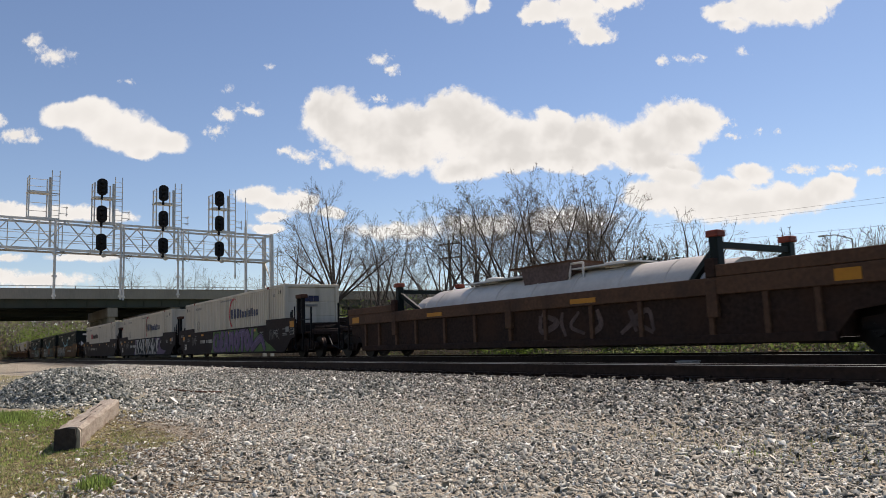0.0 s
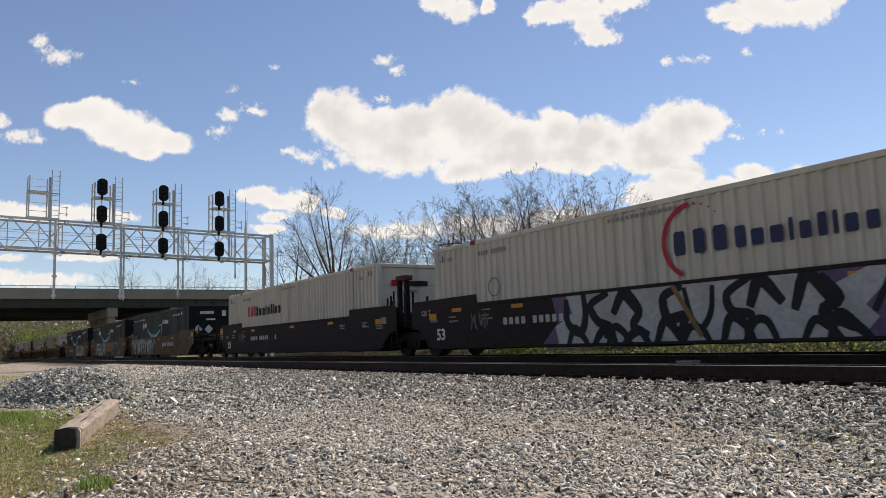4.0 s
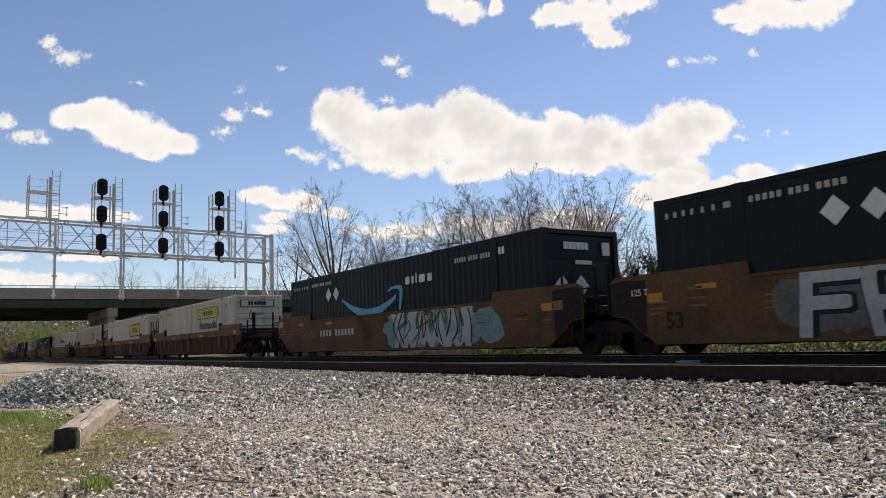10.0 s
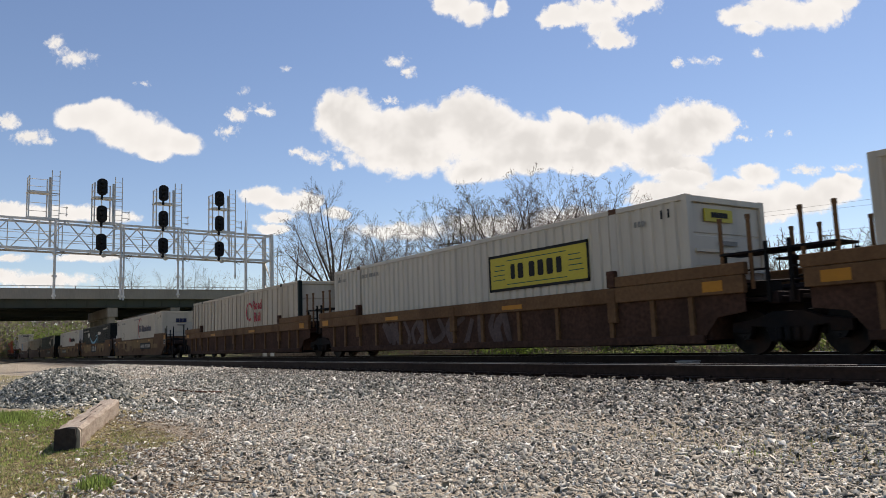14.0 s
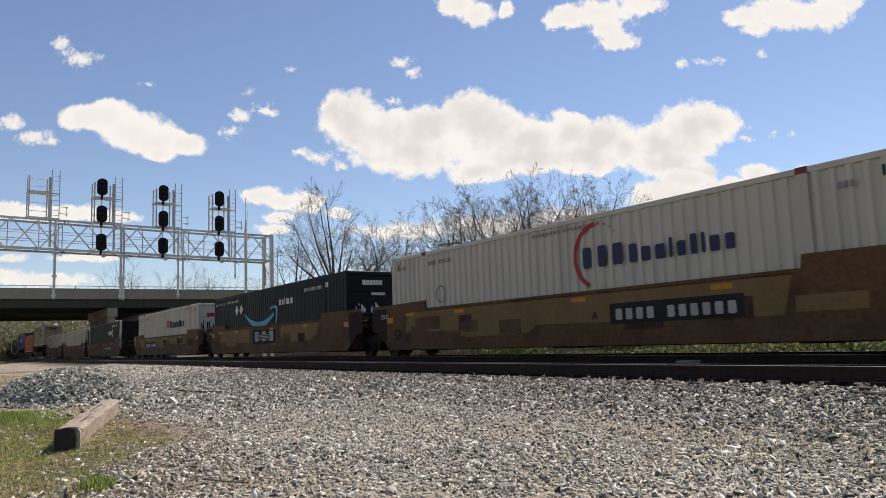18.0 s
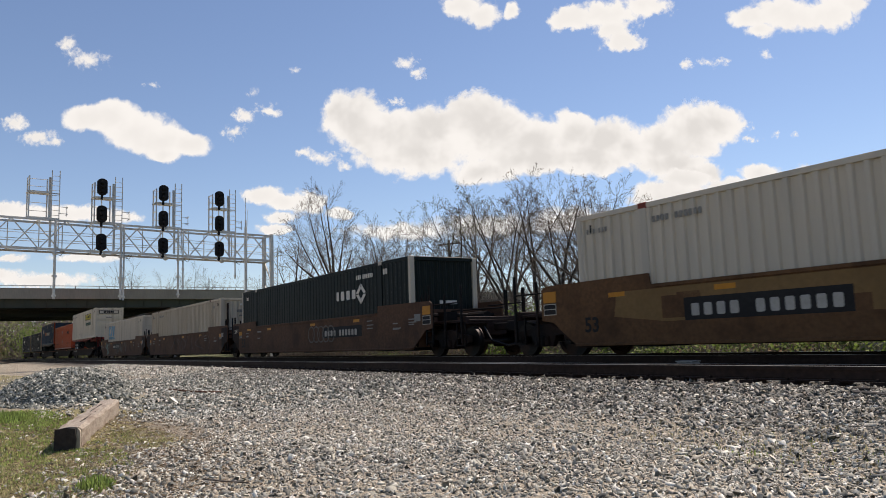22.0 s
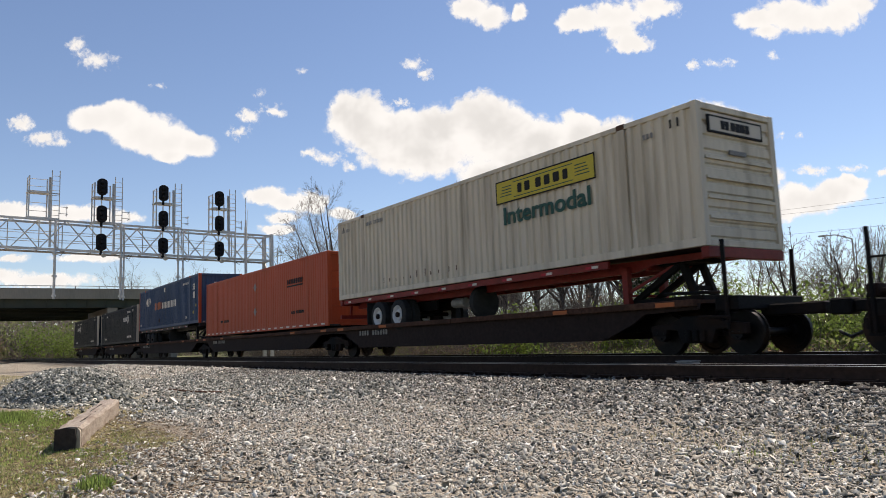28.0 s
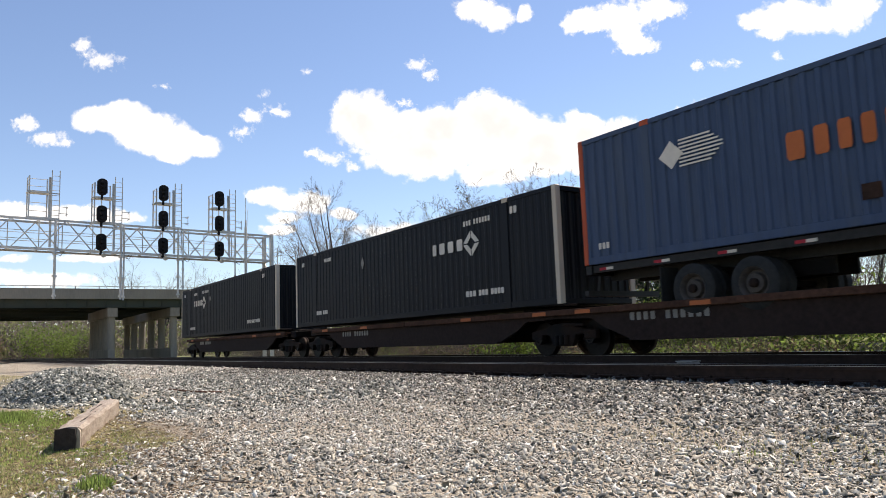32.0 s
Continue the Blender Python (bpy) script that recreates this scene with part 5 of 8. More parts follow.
letters("INTERMODAL", 0.3, M["csxblue"], c, -5.65, 1.38, bold=0.008, width=2.8)
small_codes(c, M["greyink"])
rolling(c, -321.35 - HALF, 0.30)

# containers and trailers on the flat cars
c = container("cream white trailer container with yellow board and rust streaks", M["cream"], end="ribs", casting=M["wellbrown"])
logo_yellow_board(c, 1.63, 5.3, 1.89, 2.50)
for k in range(11):
    x = -4.6 + k * 0.42 + random.uniform(-0.1, 0.1)
    part("rust_streak", Shape().box(x, x + random.uniform(0.02, 0.06), FACE - 0.001, FACE + 0.002, 0.36, 0.36 + random.uniform(0.06, 0.22)), M["wellrust"], c)
rolling(c, -342.93 - HALF, 2.11)
rolling(chassis("red container trailer chassis on a flat car", M["redframe"]), -342.93 - HALF, 2.11 - 1.24)
rolling(hitch("black steel trailer hitch stand on the flat car deck"), -342.93 - 1.45, 1.09 - 0.1)
c = container("orange corrugated container with a row of white reflectors", M["orange"], end="panels", pitch=0.22, depth=0.014)
for k in range(22):
    x = -7.7 + k * 0.72
    part("reflector", Shape().box(x, x + 0.34, FACE - 0.004, FACE + 0.004, 0.06, 0.12), M["whiteink"], c)
for z in (0.95, 2.1):
    side_poly(c, diamond(0.2, 0.22), M["greyink"], "diamond_label", x=-0.06, z=z)
side_bars(c, 3.97, 1.90, [0.22] * 9, 0.21, M["ink"], x1=5.65)
part("underline", Shape().box(3.97, 5.65, FACE - 0.002, FACE + 0.004, 1.78, 1.84), M["ink"], c)
side_bars(c, -5.4, 0.62, [0.12] * 3 + [-0.1] + [0.12] * 6, 0.13, M["ink"], gap=0.3)
side_bars(c, 4.4, 0.62, [0.12] * 3 + [-0.1] + [0.12] * 6, 0.13, M["ink"], gap=0.3)
end_bars(c, -0.6, 2.35, [0.16] * 6, 0.2, M["ink"])
for z in (0.75, 1.75):
    part("end_placard", Shape().add([(HALF + 0.004, 0.0, z), (HALF + 0.004, 0.28, z + 0.3), (HALF + 0.004, 0.0, z + 0.6), (HALF + 0.004, -0.28, z + 0.3), (HALF - 0.05, 0, z + 0.3)], [(0, 1, 2, 3), (1, 0, 4), (2, 1, 4), (3, 2, 4), (0, 3, 4)]), M["greyspray"], c, "grey diamond placard")
part("end_placard", Shape().box(HALF - 0.05, HALF + 0.004, -0.3, 0.3, 1.42, 1.62), M["greyspray"], c)
rolling(c, -360.08 - HALF, 1.21)
c = container("faded blue container on a trailer with orange end posts", M["blue"], post=M["orange"], end="folds", depth=0.042)
side_poly(c, [(-5.75, 1.98), (-5.45, 1.70), (-5.15, 1.98), (-5.45, 2.28)], M["whiteink"], "emblem", "white diamond emblem")
for k in range(8):
    part("emblem_line", Shape().box(-5.25, -4.5 + 0.09 * min(k, 7 - k), FACE - 0.005, FACE + 0.003, 1.70 + k * 0.075, 1.735 + k * 0.075), M["whiteink"], c)
side_bars(c, -3.02, 1.30, [0.44, 0.34, 0.3, 0.3, 0.32], 0.50, M["orangeink"], x1=-1.05)
side_bars(c, -0.92, 1.28, [0.36, 0.28, 0.3, 0.28, 0.3, 0.28, 0.3, 0.3, 0.12, 0.3], 0.44, M["whiteink"], x1=2.88)
letters("53", 0.48, M["whiteink"], c, 6.80, 2.02, bold=0.012)
part("white_panel", Shape().box(6.85, 7.25, FACE - 0.002, FACE + 0.004, 1.50, 1.88), M["whiteink"], c)
part("white_panel", Shape().box(-0.36, -0.02, FACE - 0.002, FACE + 0.004, 2.40, 2.68), M["whiteink"], c)
for x, z in ((7.5, 1.05), (6.92, 0.66)):
    part("yellow_label", Shape().box(x - 0.08, x + 0.08, FACE - 0.002, FACE + 0.004, z - 0.08, z + 0.09), M["yellowsign"], c)
part("worn_patch", Shape().box(-1.80, -1.48, FACE - 0.002, FACE + 0.004, 0.40, 0.66), M["welldark"], c, "dark worn patch of paint")
side_bars(c, 4.55, 2.42, [0.10] * 3 + [-0.18] + [0.09, -0.05] * 5, 0.14, M["whiteink"], x1=6.0)
part("end_plate", Shape().box(HALF - 0.05, HALF + 0.006, -0.42, 0.10, 1.50, 1.86), M["whiteink"], c, "white plate on the end")
part("end_plate", Shape().box(HALF - 0.05, HALF + 0.006, -0.36, 0.12, 0.86, 1.08), M["dimwhite"], c)
end_bars(c, -0.40, 2.05, [0.16, 0.16], 0.34, M["whiteink"])
end_bars(c, 0.66, 1.75, [0.05], 0.85, M["dimwhite"])
for k in range(6):
    part("chipped_sill", Shape().box(HALF + 0.002, HALF + 0.008, -1.05 + 0.36 * k, -0.92 + 0.36 * k + 0.05 * (k % 3), 0.03, 0.09 + 0.02 * (k % 2)), M["dimwhite"], c, "bare chipped paint")
side_bars(c, -7.6, 0.32, [0.1] * 3, 0.14, M["whiteink"])
side_bars(c, 5.2, 0.35, [0.1] * 3, 0.14, M["whiteink"])
rolling(c, -377.8 - HALF, 2.05)
rolling(chassis("black container trailer chassis on a flat car", M["black"], M["darkspray"]), -377.8 - HALF, 2.05 - 1.24)
rolling(hitch("black steel trailer hitch stand on the flat car deck"), -377.8 - 1.45, 1.09 - 0.12)
for s in (-394.8, -413.18):
    c = container("blue-black container with white corner posts and a white diamond logo", M["blueblack"], post=M["white"], end="folds", pitch=0.28, depth=0.016)
    logo_diamond(c, 2.55 if s > -400 else -5.2, 1.76)
    side_bars(c, -5.2, 2.42, [0.09] * 6, 0.14, M["whiteink"], gap=0.3)
    side_bars(c, 4.2, 0.42, [0.16] * 3 + [-0.1] + [0.14] * 3 + [-0.1] + [0.14] * 4, 0.16, M["whiteink"], gap=0.1)
    side_bars(c, -6.0, 0.42, [0.16] * 3 + [-0.1] + [0.14] * 3, 0.15, M["whiteink"], gap=0.1)
    side_poly(c, diamond(0.12, 0.22), M["greyink"], "label_mark", x=-2.0, z=2.05)
    rolling(c, s - HALF, 1.24)


# rail cars
def slash(parent, x, z, pts, w, mat, y=-1.366, name="spray_stroke"):
    """A broad sprayed stroke along a rounded line, swelling in its middle; it lifts a hair as it runs, so that it may cross itself."""
    p = [Vector(q) for q in pts]
    line = p
    if len(p) > 2:
        ext = [2 * p[0] - p[1]] + p + [2 * p[-1] - p[-2]]
        line = []
        for i in range(1, len(ext) - 2):
            p0, p1, p2, p3 = ext[i - 1:i + 3]
            for k in range(5):
                t = k / 5
                line.append(0.5 * (2 * p1 + (p2 - p0) * t + (2 * p0 - 5 * p1 + 4 * p2 - p3) * t * t + (3 * p1 - p0 - 3 * p2 + p3) * t ** 3))
        line.append(p[-1])
    first, last = (line[1] - line[0]).normalized(), (line[-1] - line[-2]).normalized()
    line = [line[0] - first * 0.3 * w] + list(line) + [line[-1] + last * 0.3 * w]
    vs, m = [], len(line)
    for i, c in enumerate(line):
        d = (line[min(i + 1, m - 1)] - line[max(i - 1, 0)]).normalized()
        n = Vector((-d.y, d.x)) * (w / 2 * (0.72 + 0.38 * math.sin(math.pi * i / (m - 1))))
        for e, yy in ((-1, y - 0.002 - 0.0012 * i / m), (1, y - 0.002 - 0.0012 * i / m), (1, y + 0.004), (-1, y + 0.004)):
            vs.append((x + c.x + e * n.x, yy, min(1.452, max(0.266, z + c.y + e * n.y))))
    fs = [(0, 1, 2, 3), (4 * m - 1, 4 * m - 2, 4 * m - 3, 4 * m - 4)]
    fs += [(4 * i + j, 4 * i + 4 + j, 4 * i + 4 + (j + 1) % 4, 4 * i + (j + 1) % 4) for i in range(m - 1) for j in range(4)]
    return part(name, Shape().add(vs, fs), mat, parent)


def blob(parent, x, z, rx, rz, mat, y=-1.366, n=14, wob=0.25, name="spray_patch"):
    pts = []
    for k in range(n):
        t = 2 * math.pi * k / n
        q = 1 + random.uniform(-wob, wob)
        pts.append((x + rx * q * math.cos(t), min(1.46, max(0.27, z + rz * q * math.sin(t)))))
    return part(name, Shape().extrude_y(pts, y, y + 0.006), mat, parent)


def scrawl(parent, x0, x1, z0, z1, n, mat, w=0.10, y=-1.370, seed=1, name="spray_stroke"):
    """Wild angular lettering: n crossed bent strokes between the bounds."""
    r = random.Random(seed)
    for k in range(n):
        cx = x0 + (x1 - x0) * (k + 0.5) / n
        hw = (x1 - x0) / n
        pts = [(cx + r.uniform(-0.7, 0.7) * hw, z0 + (z1 - z0) * f) for f in r.choice(([0, 0.55, 1], [1, 0.4, 0.05], [0.1, 0.9, 0.5, 0.0], [0.9, 0.2, 0.6, 1.0]))]
        slash(parent, 0, 0, pts, w * r.uniform(0.7, 1.3), mat, y - 0.002 * (k % 3), name)


def field(parent, outline, mat, y=-1.366):
    """One flat sprayed ground for a graffiti piece."""
    return part("spray_ground", Shape().extrude_y(outline, y, y + 0.006), mat, parent)


def piece(parent, x, z, strokes, w, fill, edge, light):
    """Chunky graffiti shapes: dark edge, fill, and a thin highlight along each stroke."""
    for pts in strokes:
        slash(parent, x, z, pts, w + 0.075, edge, y=-1.3695)
    for pts in strokes:
        slash(parent, x, z, pts, w, fill, y=-1.3735)
        slash(parent, x - 0.3 * w, z + 0.04, pts, 0.022, light, y=-1.3775)


def car_number(parent, x, z, n=10, size=0.22, mat=None, y=-1.366):
    side_bars(parent, x, z, [size * 0.62] * 4 + [-size * 0.5] + [size * 0.6] * (n - 4), size * 0.8, mat or M["dimwhite"], gap=0.35, y=y, x1=x + 10.0 * size)


def stencils(parent, mat, y=-1.366, seed=3):
    """Small unreadable data panels near the car's ends."""
    r = random.Random(seed)
    for x in (-8.3, -7.3, -5.7, 5.2, 7.0, 8.0):
        for k in range(3):
            z = r.uniform(1.0, 1.3) - k * 0.09
            part("stencil", Shape().box(x, x + r.uniform(0.25, 0.5), y - 0.002, y + 0.004, z, z + 0.035), mat, parent)
    part("data_panel", Shape().box(8.35, 8.7, y - 0.002, y + 0.004, 1.1, 1.32), mat, parent)


UCRY = "dark maroon-black smooth-sided well car"
TTXY = "dirty brownish-yellow smooth-sided well car"
k1 = well_car(UCRY + " with purple and green graffiti", "smooth", M["wellblack"], "free", "shared")
k2 = well_car(UCRY + " with white and black graffiti on purple", "smooth", M["wellblack"], "none", "shared")
k3 = well_car(UCRY + " with white number stencils", "smooth", M["wellblack"], "none", "free")
for k, x in ((k1, -4.56), (k2, -4.8), (k3, -4.52)):
    car_number(k, x, 0.83, 9, 0.23)
    letters("53", 0.46, M["whiteink"], k, -7.95, 0.50, y=-1.366, bold=0.010)
    stencils(k, M["greyink"])
letters("B", 0.30, M["whiteink"], k3, -1.35, 0.82, y=-1.366)
for k in (k1, k2):
    letters("125 T", 0.22, M["dimwhite"], k, -8.75, 1.24, y=-1.370)
random.seed(11)
field(k1, [(-2.5, 0.27), (7.3, 0.27), (6.6, 0.55), (5.9, 0.75), (5.6, 1.05), (4.9, 1.15), (4.75, 1.44), (-2.1, 1.44), (-2.2, 0.8)], M["limegreen"])
CHUNKY = ([(0.45, 1.2), (0.12, 0.95), (0.12, 0.55), (0.5, 0.42)], [(0.78, 1.2), (0.78, 0.42), (1.1, 0.48), (1.1, 0.8), (0.85, 0.8)], [(1.72, 1.2), (1.42, 1.2), (1.42, 0.42), (1.75, 0.44)], [(1.45, 0.8), (1.65, 0.8)], [(2.0, 0.42), (2.22, 1.3), (2.5, 0.42)], [(2.12, 0.7), (2.4, 0.7)], [(2.78, 0.42), (2.82, 1.25), (3.02, 0.8), (3.25, 1.25), (3.3, 0.42)])
ROUND = ([(0.2, 0.5), (0.05, 0.85), (0.3, 1.2), (0.6, 0.85), (0.4, 0.5), (0.2, 0.5)], [(0.75, 1.2), (1.5, 1.25)], [(1.15, 1.2), (1.1, 0.42)], [(1.75, 0.5), (1.6, 0.85), (1.85, 1.2), (2.15, 0.85), (1.95, 0.5), (1.75, 0.5)], [(2.62, 1.33), (2.5, 0.5), (3.2, 0.75), (3.8, 0.9), (4.2, 0.45)])
piece(k1, -2.0, 0.0, CHUNKY, 0.32, M["purple"], M["ink"], M["lilac"])
piece(k1, 1.6, 0.0, ROUND, 0.36, M["purple"], M["ink"], M["lilac"])
field(k2, [(-3.3, 0.28), (6.2, 0.28), (6.9, 0.5), (5.6, 0.62), (5.2, 0.85), (5.3, 1.44), (-2.9, 1.44), (-2.7, 0.8)], M["purple"])
field(k2, [(-2.7, 0.30), (4.3, 0.30), (4.6, 0.6), (4.4, 0.8), (5.0, 1.36), (4.5, 1.40), (3.9, 1.15), (3.2, 1.43), (-2.4, 1.43), (-2.2, 1.0), (-2.8, 0.7)], M["whitespray"], y=-1.3685)
r = random.Random(6)
SWEEPS = ([(0.0, 1.0), (0.1, 0.45), (0.42, 0.2), (0.62, 0.55), (0.6, 1.05)], [(0.05, 1.05), (0.3, 0.7), (0.1, 0.4), (0.5, 0.1)], [(0.55, 1.05), (0.15, 0.85), (0.2, 0.5), (0.6, 0.4), (0.5, 0.1)], [(0.0, 0.6), (0.35, 1.0), (0.65, 0.65)])
for j in range(10):
    x = -2.45 + 0.69 * j + r.uniform(-0.12, 0.12)
    slash(k2, x, 0.32, [(p + r.uniform(-0.08, 0.08), q + r.uniform(-0.1, 0.06)) for p, q in SWEEPS[r.randrange(4)]], r.uniform(0.12, 0.22), M["ink"], y=-1.3715 - 0.0006 * j)
    slash(k2, x + r.uniform(-0.2, 0.2), 0.28, [(0.05, 0.0), (0.2 + r.uniform(0, 0.1), 0.2 + r.uniform(0, 0.25)), (0.5, 0.16 + r.uniform(0, 0.25)), (0.66, 0.02)], r.uniform(0.10, 0.2), M["ink"], y=-1.3790 - 0.0004 * j)
slash(k2, 0.6, 0.3, [(0.1, 1.1), (0.7, 0.1)], 0.10, M["patch"], y=-1.3840)
for x in (4.55, 4.8):
    slash(k2, x, 0.72, [(0.0, 0.0), (0.28, 0.52)], 0.10, M["ink"], y=-1.3715)
for kk in (k1, k2, k3):
    scrawl(kk, -6.2, -5.4, 0.75, 1.2, 5, M["greyspray"], 0.035, seed=2)
scrawl(k1, 6.3, 7.6, 0.8, 1.25, 6, M["greyspray"], 0.035, seed=5)
for k, s in ((k1, -30.48), (k2, -50.05), (k3, -69.75)):
    rolling(k, s - HALF)

d1 = well_car(TTXY + " with grey and white graffiti", "smooth", M["wellyellow"], "free", "shared")
d2 = well_car(TTXY + " with bold white-lettered graffiti", "smooth", M["wellyellow"], "none", "shared")
d3 = well_car(TTXY + " with a teal and white graffiti piece", "smooth", M["wellyellow"], "none", "free")
random.seed(21)
field(d1, [(-8.1, 0.27), (-0.9, 0.27), (-0.5, 0.6), (-0.9, 1.0), (-0.6, 1.44), (-8.0, 1.44), (-7.7, 0.9)], M["darkspray"])
scrawl(d1, -8.0, -0.8, 0.33, 1.40, 22, M["whitespray"], 0.085, seed=12, y=-1.374)
for k in range(7):
    x = -7.7 + k * 1.0
    slash(d1, x, 0.33, [(0.0, 0.1 + 0.2 * (k % 2)), (0.35, 0.55), (0.75, 0.45 + 0.3 * (k % 3)), (1.1, 0.9), (1.5, 0.7)], 0.075, M["whitespray"], y=-1.3745)
scrawl(d1, -7.6, -0.6, 0.35, 1.4, 12, M["ink"], 0.10, seed=13, y=-1.372)
part("paint_patch", Shape().box(-8.1, -7.4, -1.378, -1.358, 0.42, 0.95), M["patch"], d1)
letters("53", 0.40, M["ink"], d1, -8.0, 0.52, y=-1.380, bold=0.01)
car_number(d1, 1.66, 0.80, 10, 0.30)
scrawl(d1, 4.3, 7.6, 0.8, 1.2, 9, M["greyspray"], 0.03, seed=14)
for x in np.linspace(-4.9, -0.5, 7):
    blob(d2, float(x), 0.85, 0.65, 0.52, M["greyspray"])
for x0, pts in ((-5.0, [(0, 0), (0.1, 1.05)]), (-4.95, [(0.1, 1.0), (0.9, 1.0)]), (-4.95, [(0.1, 0.55), (0.7, 0.55)]), (-3.9, [(0.1, 0.05), (0.05, 1.05), (0.75, 1.0)]), (-3.9, [(0.05, 0.5), (0.6, 0.5)]), (-3.9, [(0.1, 0.05), (0.7, 0.05)]), (-2.8, [(0.05, 1.05), (0.1, 0.05), (0.75, 0.1)]), (-1.7, [(0.0, 0.02), (0.30, 1.05), (0.8, 1.0), (1.2, 0.05)]), (-1.6, [(0.2, 0.45), (1.0, 0.45)])):
    slash(d2, x0 + 0.05, 0.30, pts, 0.34, M["ink"], y=-1.372)
    slash(d2, x0, 0.32, pts, 0.22, M["whitespray"], y=-1.376)
part("paint_patch", Shape().box(0.0, 2.75, -1.3685, -1.358, 0.62, 1.42), M["patch"], d2)
side_bars(d2, 0.35, 0.72, [0.5, 0.5, 0.5], 0.55, M["redspray"], x1=2.3, y=-1.378)
field(d2, [(2.75, 0.30), (4.7, 0.30), (4.9, 0.8), (5.4, 1.2), (5.3, 1.44), (2.75, 1.44)], M["sagespray"])
field(d2, [(4.3, 0.30), (6.9, 0.30), (7.1, 0.6), (6.8, 1.15), (6.0, 1.25), (5.2, 1.15), (4.6, 0.95), (4.4, 0.6)], M["darkspray"], y=-1.3672)
blob(d2, 5.75, 0.46, 0.38, 0.13, M["greyspray"], y=-1.3688)
blob(d2, 6.45, 0.58, 0.30, 0.17, M["greyspray"], y=-1.3688)
NECK = [(3.55, 0.98), (3.72, 1.12), (4.02, 1.34), (4.36, 1.24), (4.36, 0.92), (4.02, 0.62), (4.05, 0.38), (4.4, 0.34)]
BODY = [(3.02, 1.02), (2.86, 0.88), (3.05, 0.72), (3.4, 0.66), (3.66, 0.48), (3.78, 0.36)]
for pts, w, fill in ((BODY, 0.27, "mauvespray"), (NECK, 0.25, "deepgreen")):
    slash(d2, 0, 0, pts, w + 0.06, M["ink"], y=-1.3705)
    slash(d2, 0, 0, pts, w, M[fill], y=-1.3740)
    slash(d2, -0.05, 0.05, pts, 0.03, M["sagespray"], y=-1.3775)
for j in range(7):
    x = 0.05 + 0.38 * j
    slash(d2, x, 0.30, [(0.0, 0.24), (0.10, 0.10), (0.28, 0.05), (0.40, 0.14)], 0.15, M["ink"], y=-1.3705)
    slash(d2, x, 0.31, [(0.02, 0.20), (0.12, 0.09), (0.28, 0.05)], 0.09, M["mauvespray"], y=-1.3740)
letters("53", 0.46, M["ink"], d2, -7.9, 0.55, y=-1.366, bold=0.01)
letters("125 T", 0.20, M["whiteink"], d2, -8.75, 1.25, y=-1.366)
for x in np.linspace(0.7, 5.8, 7):
    blob(d3, float(x), 0.86, 0.6, 0.52, M["tealspray"])
scrawl(d3, 0.7, 5.2, 0.36, 1.36, 10, M["whitespray"], 0.36, seed=31, y=-1.374)
scrawl(d3, 0.7, 5.2, 0.40, 1.36, 12, M["ink"], 0.045, seed=32, y=-1.382)
scrawl(d3, 0.9, 5.0, 0.9, 1.38, 6, M["limegreen"], 0.12, seed=35, y=-1.378)
car_number(d3, -5.05, 0.81, 10, 0.29)
scrawl(d3, -6.8, -5.6, 0.75, 1.1, 5, M["greyspray"], 0.035, seed=33)
letters("B", 0.26, M["ink"], d3, -1.45, 0.92, y=-1.366)
for k, s in ((d1, -93.6), (d2, -113.25), (d3, -132.85)):
    stencils(k, M["patch"], seed=8)
    rolling(k, s - HALF)

RIB = "weathered brown-yellow well car with upright side ribs"
r1 = well_car(RIB, "ribbed", M["wellrust"], "free", "shared", chord=M["chord"], group="ribbed well cars")
r2 = well_car(RIB + " and faint graffiti", "ribbed", M["wellrust"], "none", "shared", chord=M["chord"], group="ribbed well cars")
r3 = well_car(RIB, "ribbed", M["wellrust"], "none", "free", chord=M["chord"], group="ribbed well cars")
scrawl(r2, -4.4, 2.6, 0.42, 1.10, 15, M["dustspray"], 0.20, y=-1.325, seed=41)
for k, s in ((r1, -156.65), (r2, -176.3), (r3, -195.9)):
    rolling(k, s - HALF)

y1 = well_car(TTXY + " with patches of newer paint", "smooth", M["wellyellow"], "free", "shared", group="patched well cars")
y2 = well_car(TTXY + " with a dark lettered panel", "smooth", M["wellyellow"], "none", "shared", group="patched well cars")
y3 = well_car(TTXY + " with patches of newer paint", "smooth", M["wellyellow"], "none", "free", group="patched well cars")
random.seed(31)
for k in (y1, y2, y3):
    for i in range(9):
        x = random.uniform(-7.0, 6.5)
        z = random.uniform(0.5, 0.95)
        w, h = random.uniform(0.5, 1.5), random.uniform(0.25, 0.45)
        part("paint_patch", Shape().box(x, x + w, -1.3660, -1.358, z, z + h), random.choice((M["patch"], M["wellyellow"], M["wellrust"], M["wellrust"])), k)
    letters("53", 0.46, M["ink"], k, -7.9, 0.55, y=-1.366, bold=0.01)
field(y1, [(-7.2, 0.80), (-4.1, 0.74), (-3.9, 0.55), (-1.2, 0.60), (-0.9, 0.78), (5.6, 0.70), (5.8, 1.38), (-7.0, 1.38)], M["patch"], y=-1.3632)
field(y2, [(-6.9, 0.78), (-2.4, 0.72), (-2.2, 1.38), (-6.8, 1.38)], M["patch"], y=-1.3632)
field(y2, [(2.0, 0.62), (4.8, 0.70), (5.6, 0.95), (5.7, 1.38), (1.9, 1.38)], M["patch"], y=-1.3632)
field(y3, [(-7.0, 0.85), (-5.6, 0.70), (1.5, 0.72), (1.8, 0.95), (5.7, 0.88), (5.8, 1.38), (-6.9, 1.38)], M["patch"], y=-1.3632)
